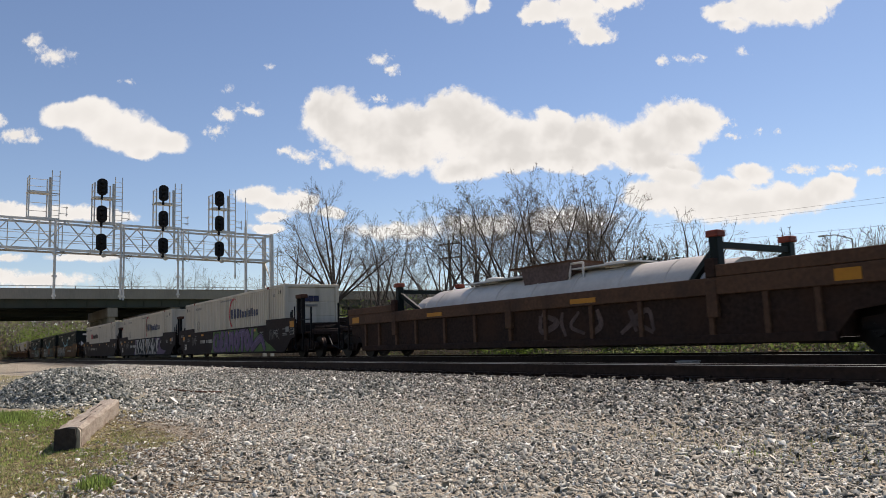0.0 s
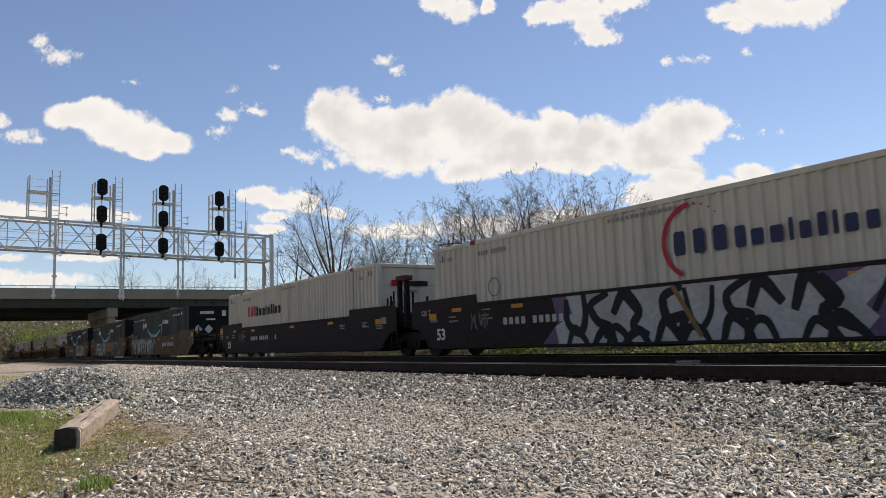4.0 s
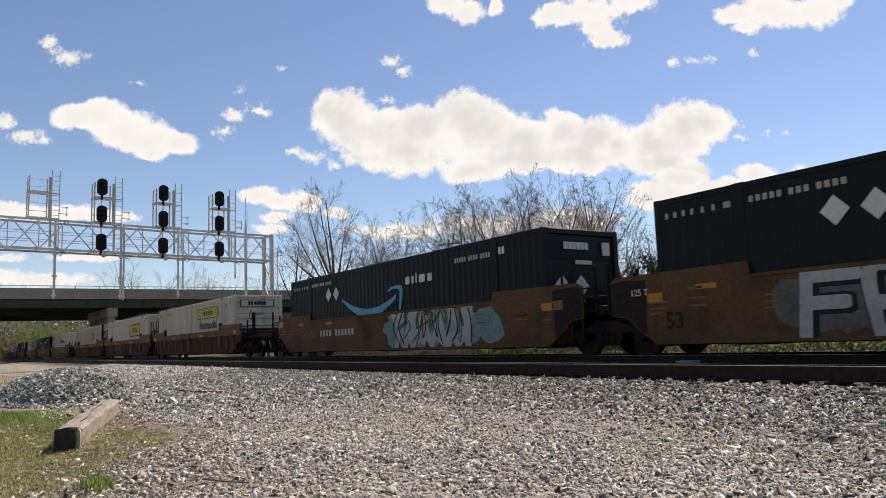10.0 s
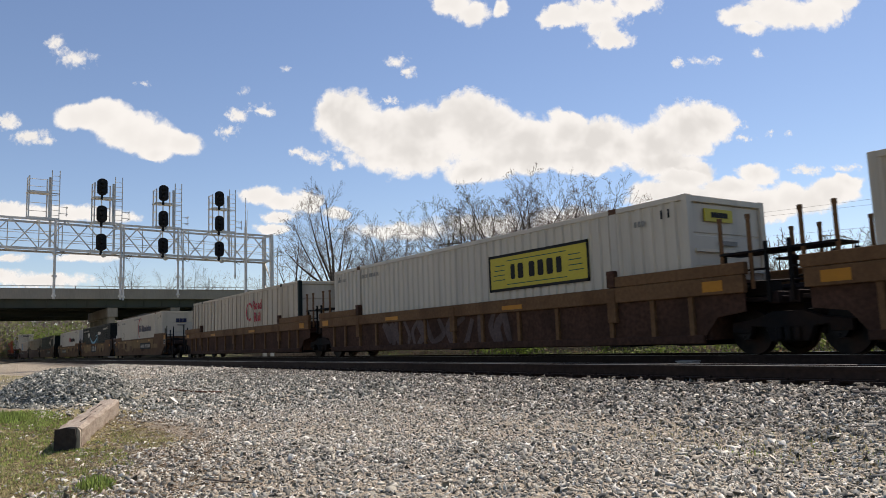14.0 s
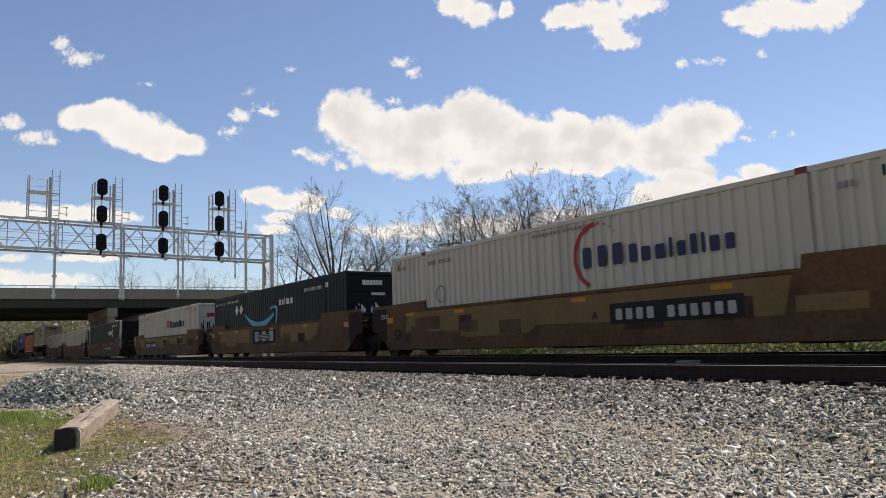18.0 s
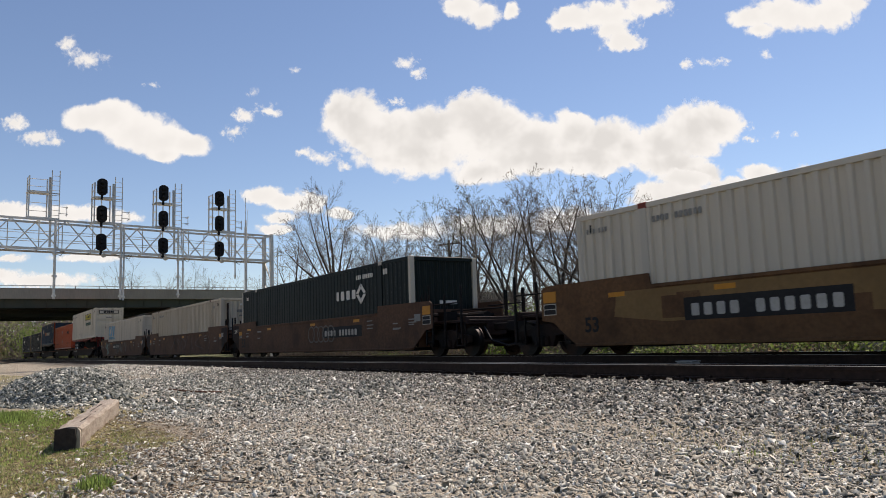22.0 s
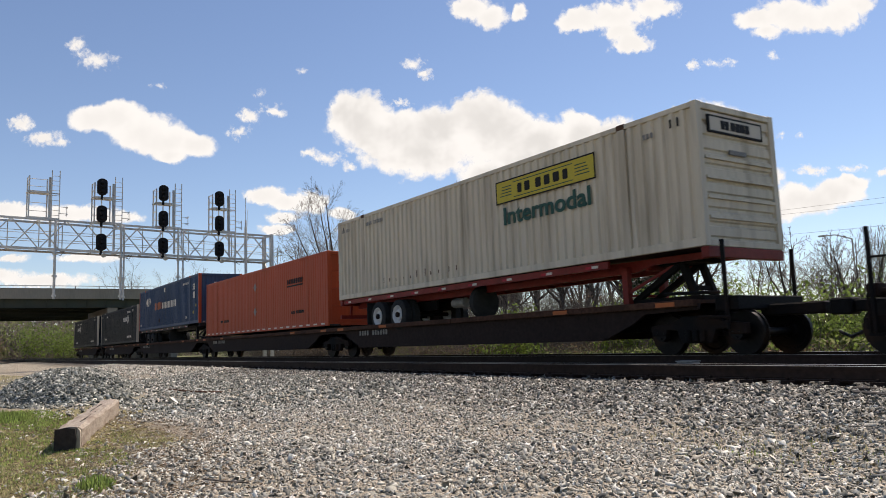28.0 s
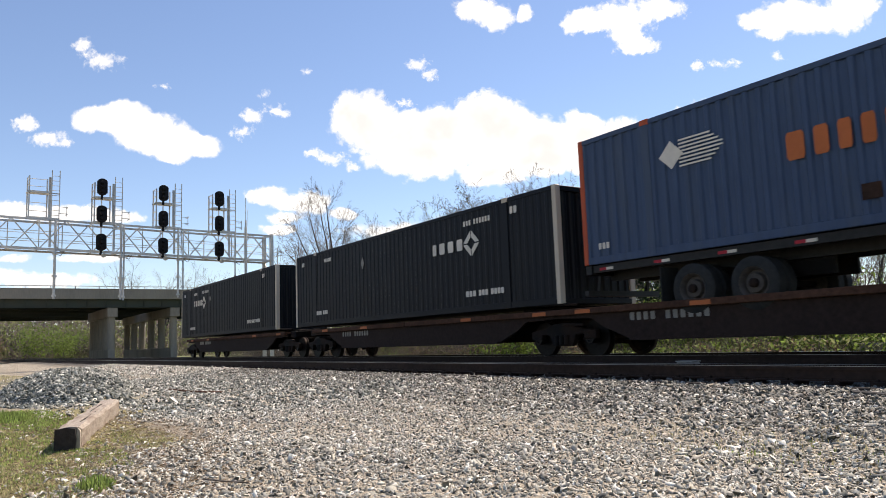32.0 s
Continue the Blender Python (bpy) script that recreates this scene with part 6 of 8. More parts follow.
for k, x in ((y1, 1.70), (y3, -5.0)):
    part("number_panel", Shape().box(x - 0.15, x + 3.15, -1.3675, -1.358, 0.70, 1.14), M["ink"], k)
    car_number(k, x, 0.78, 10, 0.30, y=-1.369)
part("number_panel", Shape().box(-1.85, 1.15, -1.3675, -1.358, 0.66, 1.28), M["ink"], y2)
side_bars(y2, -1.56, 0.76, [0.4, 0.4, 0.4], 0.44, M["dimwhite"], x1=0.9, y=-1.369)
for j in range(4):
    part("panel_stripe", Shape().box(-1.2, 0.55, -1.3705, -1.366, 0.86 + 0.065 * j, 0.89 + 0.065 * j), M["ink"], y2)
    part("panel_stripe", Shape().box(-1.02, -0.62, -1.3695, -1.366, 0.83 + 0.065 * j, 0.855 + 0.065 * j), M["dimwhite"], y2)
    part("panel_stripe", Shape().box(-0.10, 0.28, -1.3695, -1.366, 0.83 + 0.065 * j, 0.855 + 0.065 * j), M["dimwhite"], y2)
part("letter_panel", Shape().box(0.21, 1.60, -1.3668, -1.358, 0.78, 1.12), M["patch"], y1)
letters("A", 0.22, M["ink"], y1, 1.0, 0.83, y=-1.368, bold=0.01)
letters("125 T", 0.20, M["whiteink"], y1, -8.75, 1.25, y=-1.366)
letters("125 T", 0.20, M["whiteink"], y2, -8.75, 1.25, y=-1.366)
for k, s in ((y1, -219.65), (y2, -239.18), (y3, -258.7)):
    rolling(k, s - HALF)

BRN = "brown smooth-sided well car"
b1 = well_car(BRN + " with white number and scrawled rings", "smooth", M["wellbrown"], "free", "shared", group="brown well cars")
b2 = well_car(BRN + " with faint scrawls", "smooth", M["wellbrown"], "none", "shared", group="brown well cars")
b3 = well_car(BRN + " with faded green and white graffiti", "smooth", M["wellbrown"], "none", "free", group="brown well cars")
part("number_panel", Shape().box(1.6, 4.8, -1.366, -1.358, 0.74, 1.14), M["ink"], b1)
car_number(b1, 1.74, 0.80, 10, 0.27, y=-1.369)
for x in (0.5, 0.95, 1.4, 1.85, 2.3):
    side_poly(b1, ring(x, 0.9, 0.30, 0.05), M["greyspray"], "spray_ring", y=-1.372)
letters("125 T", 0.26, M["whiteink"], b1, -9.0, 1.22, y=-1.370)
letters("53", 0.56, M["ink"], b1, -7.95, 0.52, y=-1.366, bold=0.012)
scrawl(b2, -2.5, 6.0, 0.5, 1.3, 7, M["dustspray"], 0.06, seed=51)
letters("C", 0.28, M["ink"], b2, -1.45, 0.90, y=-1.367, bold=0.012)
scrawl(b3, -2.0, 2.5, 0.4, 1.3, 12, M["greyspray"], 0.07, seed=52)
slash(b3, -6.6, 0.4, [(0.0, 1.0), (0.2, 0.5), (0.9, 0.9), (0.6, 0.1), (1.3, 0.2), (1.5, 1.0)], 0.12, M["tealspray"], y=-1.372)
part("number_panel", Shape().box(-3.2, -0.4, -1.366, -1.358, 0.84, 1.22), M["ink"], b3)
car_number(b3, -3.1, 0.92, 9, 0.24, y=-1.369)
for k, s in ((b1, -282.35), (b2, -301.95), (b3, -321.35)):
    stencils(k, M["greyink"], seed=18)
    rolling(k, s - HALF)

# the flat cars: (centre, front truck, rear truck, own front truck, own rear truck)
FLAT = "black flat car with rust-brown deck edges"
for c0, f, r, of, orr in ((-351.0, -343.5, -359.95, True, True), (-368.16, -359.95, -377.45, False, True), (-386.2, -377.45, -395.07, False, True), (-402.6, -395.07, -409.03, False, True), (-420.9, -412.36, -427.7, True, True)):
    rolling(flat_unit(FLAT, f - c0, r - c0, of, orr, True), c0)
tail = thing("tail_coupling", "black coupling gear between two flat cars", "coupler")
part("drawbar", Shape().box(-0.9, 0.9, -0.12, 0.12, 0.72, 0.95), M["truckiron"], tail, bevel=0.03)
part("draft_box", Shape().box(-1.3, -0.8, -1.1, 1.1, 0.85, 1.12).box(0.8, 1.3, -1.1, 1.1, 0.85, 1.12), M["truckiron"], tail, bevel=0.02)
rolling(tail, -410.7)
tail = thing("tail_coupling", "black coupling gear between a well car and a flat car", "coupler")
part("drawbar", Shape().box(-0.5, 0.8, -0.12, 0.12, 0.72, 0.95), M["truckiron"], tail, bevel=0.03)
part("draft_box", Shape().box(-0.8, -0.3, -1.1, 1.1, 0.85, 1.12), M["truckiron"], tail, bevel=0.02)
part("hand_rail", Shape().tube((-0.5, -1.15, 0.5), (-0.5, -1.15, 2.2), 0.045).tube((-0.5, 1.15, 1.0), (-0.5, 1.15, 2.1), 0.045), M["truckiron"], tail)
rolling(tail, -342.2)

# the tank container and its rusty well car
r0 = well_car("rusty brown ribbed well car carrying a tank", "ribbed", M["welldark"], "free", "free", chord=M["wellbrown"], group="ribbed well cars")
scrawl(r0, 1.0, 4.6, 0.5, 1.0, 6, M["dustspray"], 0.12, y=-1.325, seed=61)
rolling(r0, -14.81)


def tank():
    root = thing("tank_container", "pale grey tank container with dark end frames and walkway", "tank container")
    shell = Shape().lathe([(-5.55, 0.2), (-5.45, 0.62), (-5.2, 0.88), (-4.95, 0.95), (4.95, 0.95), (5.2, 0.88), (5.45, 0.62), (5.55, 0.2)], 36, "x")
    part("tank_shell", shell, M["tankgrey"], root, "pale grey cylindrical shell", smooth=True).location = (0, 0, 0.82)
    for x in (-4.4, -2.9, -1.4, 0.1, 1.6, 3.1, 4.4):
        band = Shape().lathe([(-0.025, 0.953), (-0.025, 0.962), (0.025, 0.962), (0.025, 0.953)], 36, "x")
        part("shell_band", band, M["tankgrey"], root).location = (x, 0, 0.82)
    for e in (-1, 1):
        for y in (-1.2, 1.2):
            part("frame_post", Shape().box(e * 6.0 - 0.1, e * 6.0 + 0.1, y - 0.1, y + 0.1, 0.0, 2.05), M["green"], root, "dark green frame post", bevel=0.015)
            part("corner_casting", Shape().box(e * 6.0 - 0.14, e * 6.0 + 0.14, y - 0.13, y + 0.13, 1.95, 2.08), M["redspray"], root, bevel=0.015)
            part("diagonal_stay", Shape().beam((e * 6.0, y, 1.75), (e * 5.1, y * 0.75, 1.1), 0.12), M["green"], root)
        part("frame_beam", Shape().box(e * 6.0 - 0.07, e * 6.0 + 0.07, -1.1, 1.1, 1.74, 1.86).box(e * 6.0 - 0.07, e * 6.0 + 0.07, -1.1, 1.1, 0.0, 0.2), M["green"], root)
        part("skirt", Shape().lathe([(-0.25, 0.82), (0.25, 0.82)], 24, "x"), M["tankgrey"], root).location = (e * 5.6, 0, 0.82)
    part("walkway", Shape().box(-3.35, 3.3, -0.5, 0.35, 1.80, 1.84), M["galv"], root, "grey top walkway")
    part("walkway", Shape().box(-1.05, 1.4, -0.62, 0.5, 2.0, 2.05), M["wellbrown"], root, "raised walkway over the fittings")
    part("fitting_box", Shape().extrude_y([(-0.4, 1.45), (1.2, 1.45), (1.35, 2.0), (-0.55, 2.0)], -0.6, 0.5), M["dustspray"], root, "drab cladding round the fittings")
    part("hand_loop", Shape().tube((1.3, -0.6, 1.35), (1.3, -0.55, 1.95), 0.03).tube((1.3, -0.55, 1.95), (1.75, -0.55, 1.95), 0.03).tube((1.75, -0.55, 1.95), (1.8, -0.6, 1.35), 0.03), M["tankgrey"], root)
    part("manhole", Shape().lathe([(0, 0.3), (0.16, 0.3), (0.2, 0.2)], 16, "z"), M["galv"], root).location = (-2.4, 0, 1.76)
    part("valve_box", Shape().box(2.2, 2.8, -0.3, 0.3, 1.75, 1.9), M["tankgrey"], root, bevel=0.03)
    part("base_rail", Shape().box(-6, 6, -1.2, -1.05, 0, 0.15).box(-6, 6, 1.05, 1.2, 0, 0.15), M["green"], root)
    return root


rolling(tank(), -14.75, 0.30)


# ---- drifting clouds, a distant backdrop of their own ----
CLOUDS = []
CLOUD_FAR = 2600.0
UNIT = CLOUD_FAR / 1307.1
RIGHT, UP = HELD.col[0].to_3d(), HELD.col[1].to_3d()


def cloud_material(blobs, rough, soft, grey):
    """Noise-edged white vapour within a union of ellipses; opaque inside, clear outside."""
    m = bpy.data.materials.new("cloud")
    m.use_nodes = True
    n, l = m.node_tree.nodes, m.node_tree.links
    n.remove(n["Principled BSDF"])
    tc = n.new("ShaderNodeTexCoord")
    warp_n = n.new("ShaderNodeTexNoise")
    warp_n.inputs["Scale"].default_value, warp_n.inputs["Detail"].default_value, warp_n.inputs["Roughness"].default_value = 0.012, 7.0, 0.56
    l.new(tc.outputs["Object"], warp_n.inputs["Vector"])
    wv = n.new("ShaderNodeVectorMath")
    wv.operation = "MULTIPLY_ADD"
    reach = min(rough, 0.5) * 200.0 * min(1.0, max(b[3] for b in blobs) / 90.0 + 0.12)
    wv.inputs[1].default_value = (reach, reach, 0)
    l.new(warp_n.outputs["Color"], wv.inputs[0])
    shift = n.new("ShaderNodeVectorMath")
    shift.operation = "SUBTRACT"
    shift.inputs[1].default_value = (reach / 2, reach / 2, 0)
    l.new(tc.outputs["Object"], shift.inputs[0])
    l.new(shift.outputs[0], wv.inputs[2])

    def noise_tex(scale, detail, warp=0.0):
        t = n.new("ShaderNodeTexNoise")
        t.inputs["Scale"].default_value, t.inputs["Detail"].default_value, t.inputs["Roughness"].default_value = scale, detail, 0.62
        t.inputs["Distortion"].default_value = warp
        l.new(tc.outputs["Object"], t.inputs["Vector"])
        return t.outputs["Fac"]

    def math_node(op, a, b=None, c=None):
        x = n.new("ShaderNodeMath")
        x.operation = op
        for i, q in enumerate((a, b, c)):
            if q is None:
                continue
            if isinstance(q, (int, float)):
                x.inputs[i].default_value = q
            else:
                l.new(q, x.inputs[i])
        return x.outputs[0]

    dist = None
    for cx, cy, rx, ry in blobs:
        mp = n.new("ShaderNodeMapping")
        mp.inputs["Scale"].default_value = (1 / rx, 1 / ry, 0)
        mp.inputs["Location"].default_value = (-cx / rx, -cy / ry, 0)
        l.new(wv.outputs[0], mp.inputs[0])
        ln = n.new("ShaderNodeVectorMath")
        ln.operation = "LENGTH"
        l.new(mp.outputs[0], ln.inputs[0])
        dist = ln.outputs["Value"] if dist is None else math_node("SMOOTH_MIN", dist, ln.outputs["Value"], 0.3)
    # noise as coarse as the cloud is large, and rounded billows along the rim
    most = max(q[3] for q in blobs)
    coarse = min(3.5, max(1.0, 75.0 / most))
    big, fine = noise_tex(0.010 * coarse, 6.0, 0.4), noise_tex(0.05 * coarse, 5.0, 0.6)
    cells = n.new("ShaderNodeTexVoronoi")
    cells.feature = "SMOOTH_F1"
    cells.inputs["Scale"].default_value, cells.inputs["Smoothness"].default_value, cells.inputs["Detail"].default_value = 0.019 * coarse, 0.35, 2.0
    l.new(wv.outputs[0], cells.inputs["Vector"])
    f = math_node("SUBTRACT", 1.09, dist)
    f = math_node("MULTIPLY_ADD", math_node("SUBTRACT", big, 0.5), rough * 1.9, f)
    f = math_node("MULTIPLY_ADD", math_node("SUBTRACT", fine, 0.5), rough * 0.75, f)
    f = math_node("MULTIPLY_ADD", math_node("SUBTRACT", 0.42, cells.outputs["Distance"]), rough * 0.75, f)
    alpha = n.new("ShaderNodeMapRange")
    alpha.interpolation_type = "SMOOTHSTEP"
    alpha.inputs["From Min"].default_value, alpha.inputs["From Max"].default_value = -0.11, 0.02 + soft * 1.5
    l.new(f, alpha.inputs[0])
    # sun and shade painted into the glow: thick parts greyer than the sunlit rims
    puff = noise_tex(0.006, 3.0, 0.2)
    thick = math_node("MULTIPLY_ADD", math_node("SUBTRACT", puff, 0.42), 1.5, math_node("MULTIPLY", math_node("SUBTRACT", 1.09, dist), 0.62))
    shade = n.new("ShaderNodeMapRange")
    shade.interpolation_type = "SMOOTHSTEP"
    shade.inputs["From Min"].default_value, shade.inputs["From Max"].default_value = 0.22, 0.85
    shade.inputs["To Min"].default_value, shade.inputs["To Max"].default_value = 0.93, grey * 0.93
    l.new(thick, shade.inputs[0])
    em = n.new("ShaderNodeEmission")
    em.inputs["Color"].default_value = (0.955, 1.0, 0.985, 1)
    l.new(shade.outputs[0], em.inputs["Strength"])
    tr, mix = n.new("ShaderNodeBsdfTransparent"), n.new("ShaderNodeMixShader")
    l.new(alpha.outputs[0], mix.inputs[0])
    l.new(tr.outputs[0], mix.inputs[1])
    l.new(em.outputs[0], mix.inputs[2])
    l.new(mix.outputs[0], n["Material Output"].inputs["Surface"])
    return m


def cloud(label, blobs, rough=0.5, soft=0.22, grey=0.78, k=0, drift=(52, 6)):
    """blobs: ellipses in hundredths of a degree or so across the sky, as (across, up, half width, half height) from the view's middle."""
    lo_x, hi_x = min(b[0] - 1.6 * b[2] for b in blobs), max(b[0] + 1.6 * b[2] for b in blobs)
    lo_y, hi_y = min(b[1] - 1.7 * b[3] for b in blobs), max(b[1] + 1.7 * b[3] for b in blobs)
    cx, cy = (lo_x + hi_x) / 2, (lo_y + hi_y) / 2
    local = [((a - cx) * UNIT, (b - cy) * UNIT, c * UNIT, d * UNIT) for a, b, c, d in blobs]
    w, h = (hi_x - lo_x) / 2 * UNIT, (hi_y - lo_y) / 2 * UNIT
    nx, ny = 13, 7
    xs, ys = np.linspace(-w, w, nx), np.linspace(-h, h, ny)
    X, Y = np.meshgrid(xs, ys)
    Z = -0.12 * w * ((X / w) ** 2 + (Y / h) ** 2 * 0.3)
    i = np.arange(nx * ny).reshape(ny, nx)
    q = np.stack([i[:-1, :-1], i[:-1, 1:], i[1:, 1:], i[1:, :-1]], -1).reshape(-1, 4)
    ob = new("cloud", raw_mesh("cloud", np.stack([X, Y, Z], -1).reshape(-1, 3), q, cloud_material(local, rough, soft, grey)))
    tagged(ob, label, "cloud", "drifting clouds", "structure")
    far = CLOUD_FAR + 6 * k
    at = EYE + (HELD.to_3x3() @ Vector((cx, cy, -1307.1))) * (far / 1307.1)
    m = Matrix.Translation(at) @ HELD.to_3x3().to_4x4()
    ob.matrix_basis = m
    CLOUDS.append((ob, m, (RIGHT * drift[0] - UP * drift[1]) * (far / 1307.1)))
    return ob


def from_corner(*rows):
    return [(x - 784, 441 - y, a, b) for x, y, a, b in rows]


cloud("broad white cumulus cloud with a grey base", from_corner((585, 200, 62, 52), (560, 190, 32, 36), (640, 235, 85, 52), (700, 262, 110, 48), (735, 225, 70, 46), (805, 205, 62, 52), (840, 235, 85, 60), (905, 240, 70, 44), (985, 232, 62, 42), (1040, 240, 62, 40), (1080, 258, 60, 34), (900, 275, 110, 32), (1010, 275, 110, 30), (1140, 250, 62, 40), (1200, 222, 66, 50), (1245, 212, 52, 40), (1165, 285, 72, 26), (1205, 300, 58, 22), (820, 300, 60, 26)), 0.34, 0.13, 0.80, 0, (53, 6))
cloud("long white cloud low over the trees", from_corner((1175, 345, 70, 32), (1250, 362, 95, 34), (1330, 362, 95, 34), (1400, 352, 80, 30), (1470, 338, 60, 24), (1330, 308, 42, 20), (1290, 330, 60, 18), (1200, 315, 48, 18), (1500, 322, 40, 16)), 0.32, 0.14, 0.88, 1, (24, 2))
cloud("slanting white cloud", from_corner((112, 202, 50, 24), (160, 200, 50, 30), (200, 225, 62, 36), (245, 245, 58, 32), (290, 250, 42, 22), (250, 268, 26, 16)), 0.24, 0.12, 0.92, 2, (57, 7))
cloud("small white cloud", from_corner((28, 240, 46, 16), (-12, 212, 30, 20), (60, 246, 20, 9)), 0.75, 0.45, 0.92, 3, (56, 6))
cloud("small torn white cloud", from_corner((92, 98, 46, 22), (60, 70, 24, 16)), 0.85, 0.55, 0.95, 4, (86, 8))
cloud("small torn white cloud", from_corner((378, 230, 34, 15), (404, 202, 28, 20), (442, 194, 40, 16)), 0.9, 0.50, 0.95, 5, (47, 2))
cloud("white cloud high up", from_corner((770, 0, 44, 26), (805, 14, 34, 28), (858, 8, 16, 18)), 0.42, 0.22, 0.92, 6, (74, 16))
cloud("white torn cloud high up", from_corner((960, 18, 46, 30), (1030, 12, 70, 30), (1095, -4, 55, 24), (1052, 62, 44, 22), (1030, 38, 40, 22)), 0.50, 0.22, 0.93, 7, (76, 17))
cloud("white cloud high up", from_corner((1290, 22, 50, 22), (1350, 14, 75, 34), (1425, 14, 65, 34), (1300, 42, 26, 16), (1468, -8, 40, 22)), 0.40, 0.20, 0.93, 8, (65, 14))
cloud("tiny white cloud", from_corner((676, 104, 24, 16), (696, 124, 15, 13)), 0.8, 0.50, 0.97, 9, (67, 9))
cloud("tiny white cloud", from_corner((1172, 107, 18, 14), (1226, 103, 40, 11)), 0.95, 0.65, 0.97, 10, (62, 9))
cloud("small white cloud", from_corner((505, 265, 22, 11), (540, 276, 34, 16), (580, 292, 18, 11)), 0.75, 0.50, 0.97, 11, (48, 4))
cloud("low white cloud behind the gantry", from_corner((448, 343, 44, 18), (490, 355, 34, 18), (530, 356, 42, 24), (478, 384, 36, 13), (470, 404, 38, 10), (590, 378, 26, 14)), 0.40, 0.18, 0.93, 12, (20, 2))
cloud("low white cloud bank behind the gantry", from_corner((100, 378, 120, 18), (-20, 372, 80, 20), (190, 384, 52, 13)), 0.36, 0.20, 0.93, 13, (12, 1))
cloud("low white cloud bank behind the overpass", from_corner((60, 496, 120, 16), (150, 455, 80, 9), (-20, 488, 70, 16), (10, 455, 40, 9)), 0.4, 0.3, 0.92, 14, (8, 1))
cloud("wisps of white cloud", from_corner((1296, 214, 36, 12), (1322, 236, 24, 9), (1372, 228, 12, 8), (1412, 226, 10, 8), (655, 164, 28, 12)), 0.95, 0.60, 0.97, 15, (46, 8))
cloud("wisps of white cloud", from_corner((462, 114, 12, 9), (376, 150, 16, 10), (1366, 72, 18, 16), (175, 133, 20, 7)), 0.95, 0.75, 1.0, 16, (66, 9))
cloud("pale low cloud behind the trees", from_corner((700, 410, 140, 20), (860, 400, 120, 26), (1010, 390, 120, 28)), 0.4, 0.35, 0.95, 17, (14, 1))
cloud("wisp of white cloud low over the trees", from_corner((1418, 300, 34, 14), (1492, 296, 30, 10), (1556, 304, 34, 10)), 0.8, 0.5, 0.95, 18, (22, 2))


# ---- stones ----
def stone_material(name, tones):
    m = bpy.data.materials.new(name)
    m.use_nodes = True
    n, l = m.node_tree.nodes, m.node_tree.links
    b = n["Principled BSDF"]
    b.inputs["Roughness"].default_value = 0.75
    b.inputs["Specular IOR Level"].default_value = 0.35
    g = n.new("ShaderNodeNewGeometry")
    r = n.new("ShaderNodeValToRGB")
    e = r.color_ramp.elements
    e[0].position, e[0].color = 0.0, (*tones[0], 1)
    e[1].position, e[1].color = 1.0, (*tones[6], 1)
    for p, c in zip((0.16, 0.36, 0.56, 0.70, 0.84), tones[1:6]):
        k = e.new(p)
        k.color = (*c, 1)
    l.new(g.outputs["Random Per Island"], r.inputs[0])
    t = n.new("ShaderNodeTexNoise")
    t.inputs["Scale"].default_value, t.inputs["Detail"].default_value = 60, 4
    tc = n.new("ShaderNodeTexCoord")
    l.new(tc.outputs["Object"], t.inputs["Vector"])
    mx = n.new("ShaderNodeMix")
    mx.data_type, mx.blend_type = "RGBA", "OVERLAY"
    mx.inputs["Factor"].default_value = 0.5
    l.new(r.outputs[0], mx.inputs[6])
    l.new(t.outputs["Fac"], mx.inputs[7])
    l.new(mx.outputs[2], b.inputs["Base Color"])
    bp = n.new("ShaderNodeBump")
    bp.inputs["Strength"].default_value, bp.inputs["Distance"].default_value = 0.4, 0.004
    l.new(t.outputs["Fac"], bp.inputs["Height"])
    l.new(bp.outputs[0], b.inputs["Normal"])
    return m


STONE = stone_material("mixed_gravel_stones", ((0.08, 0.079, 0.066), (0.20, 0.195, 0.16), (0.33, 0.315, 0.258), (0.45, 0.425, 0.345), (0.47, 0.39, 0.29), (0.62, 0.595, 0.49), (0.82, 0.80, 0.71)))
BALLAST = stone_material("grey_ballast_stones", ((0.04, 0.039, 0.033), (0.09, 0.088, 0.073), (0.15, 0.145, 0.12), (0.215, 0.205, 0.167), (0.22, 0.18, 0.132), (0.37, 0.35, 0.29), (0.66, 0.63, 0.54)))
FRESH = stone_material("green_grey_fresh_ballast", ((0.05, 0.055, 0.046), (0.108, 0.117, 0.099), (0.17, 0.181, 0.154), (0.25, 0.26, 0.222), (0.26, 0.25, 0.20), (0.42, 0.42, 0.36), (0.66, 0.65, 0.57)))
CUBE = np.array([(x, y, z) for z in (-1, 1) for y in (-1, 1) for x in (-1, 1)], dtype=float)
CUBE_F = np.array([(4, 5, 7, 6), (0, 1, 5, 4), (2, 6, 7, 3), (0, 4, 6, 2), (1, 3, 7, 5)])


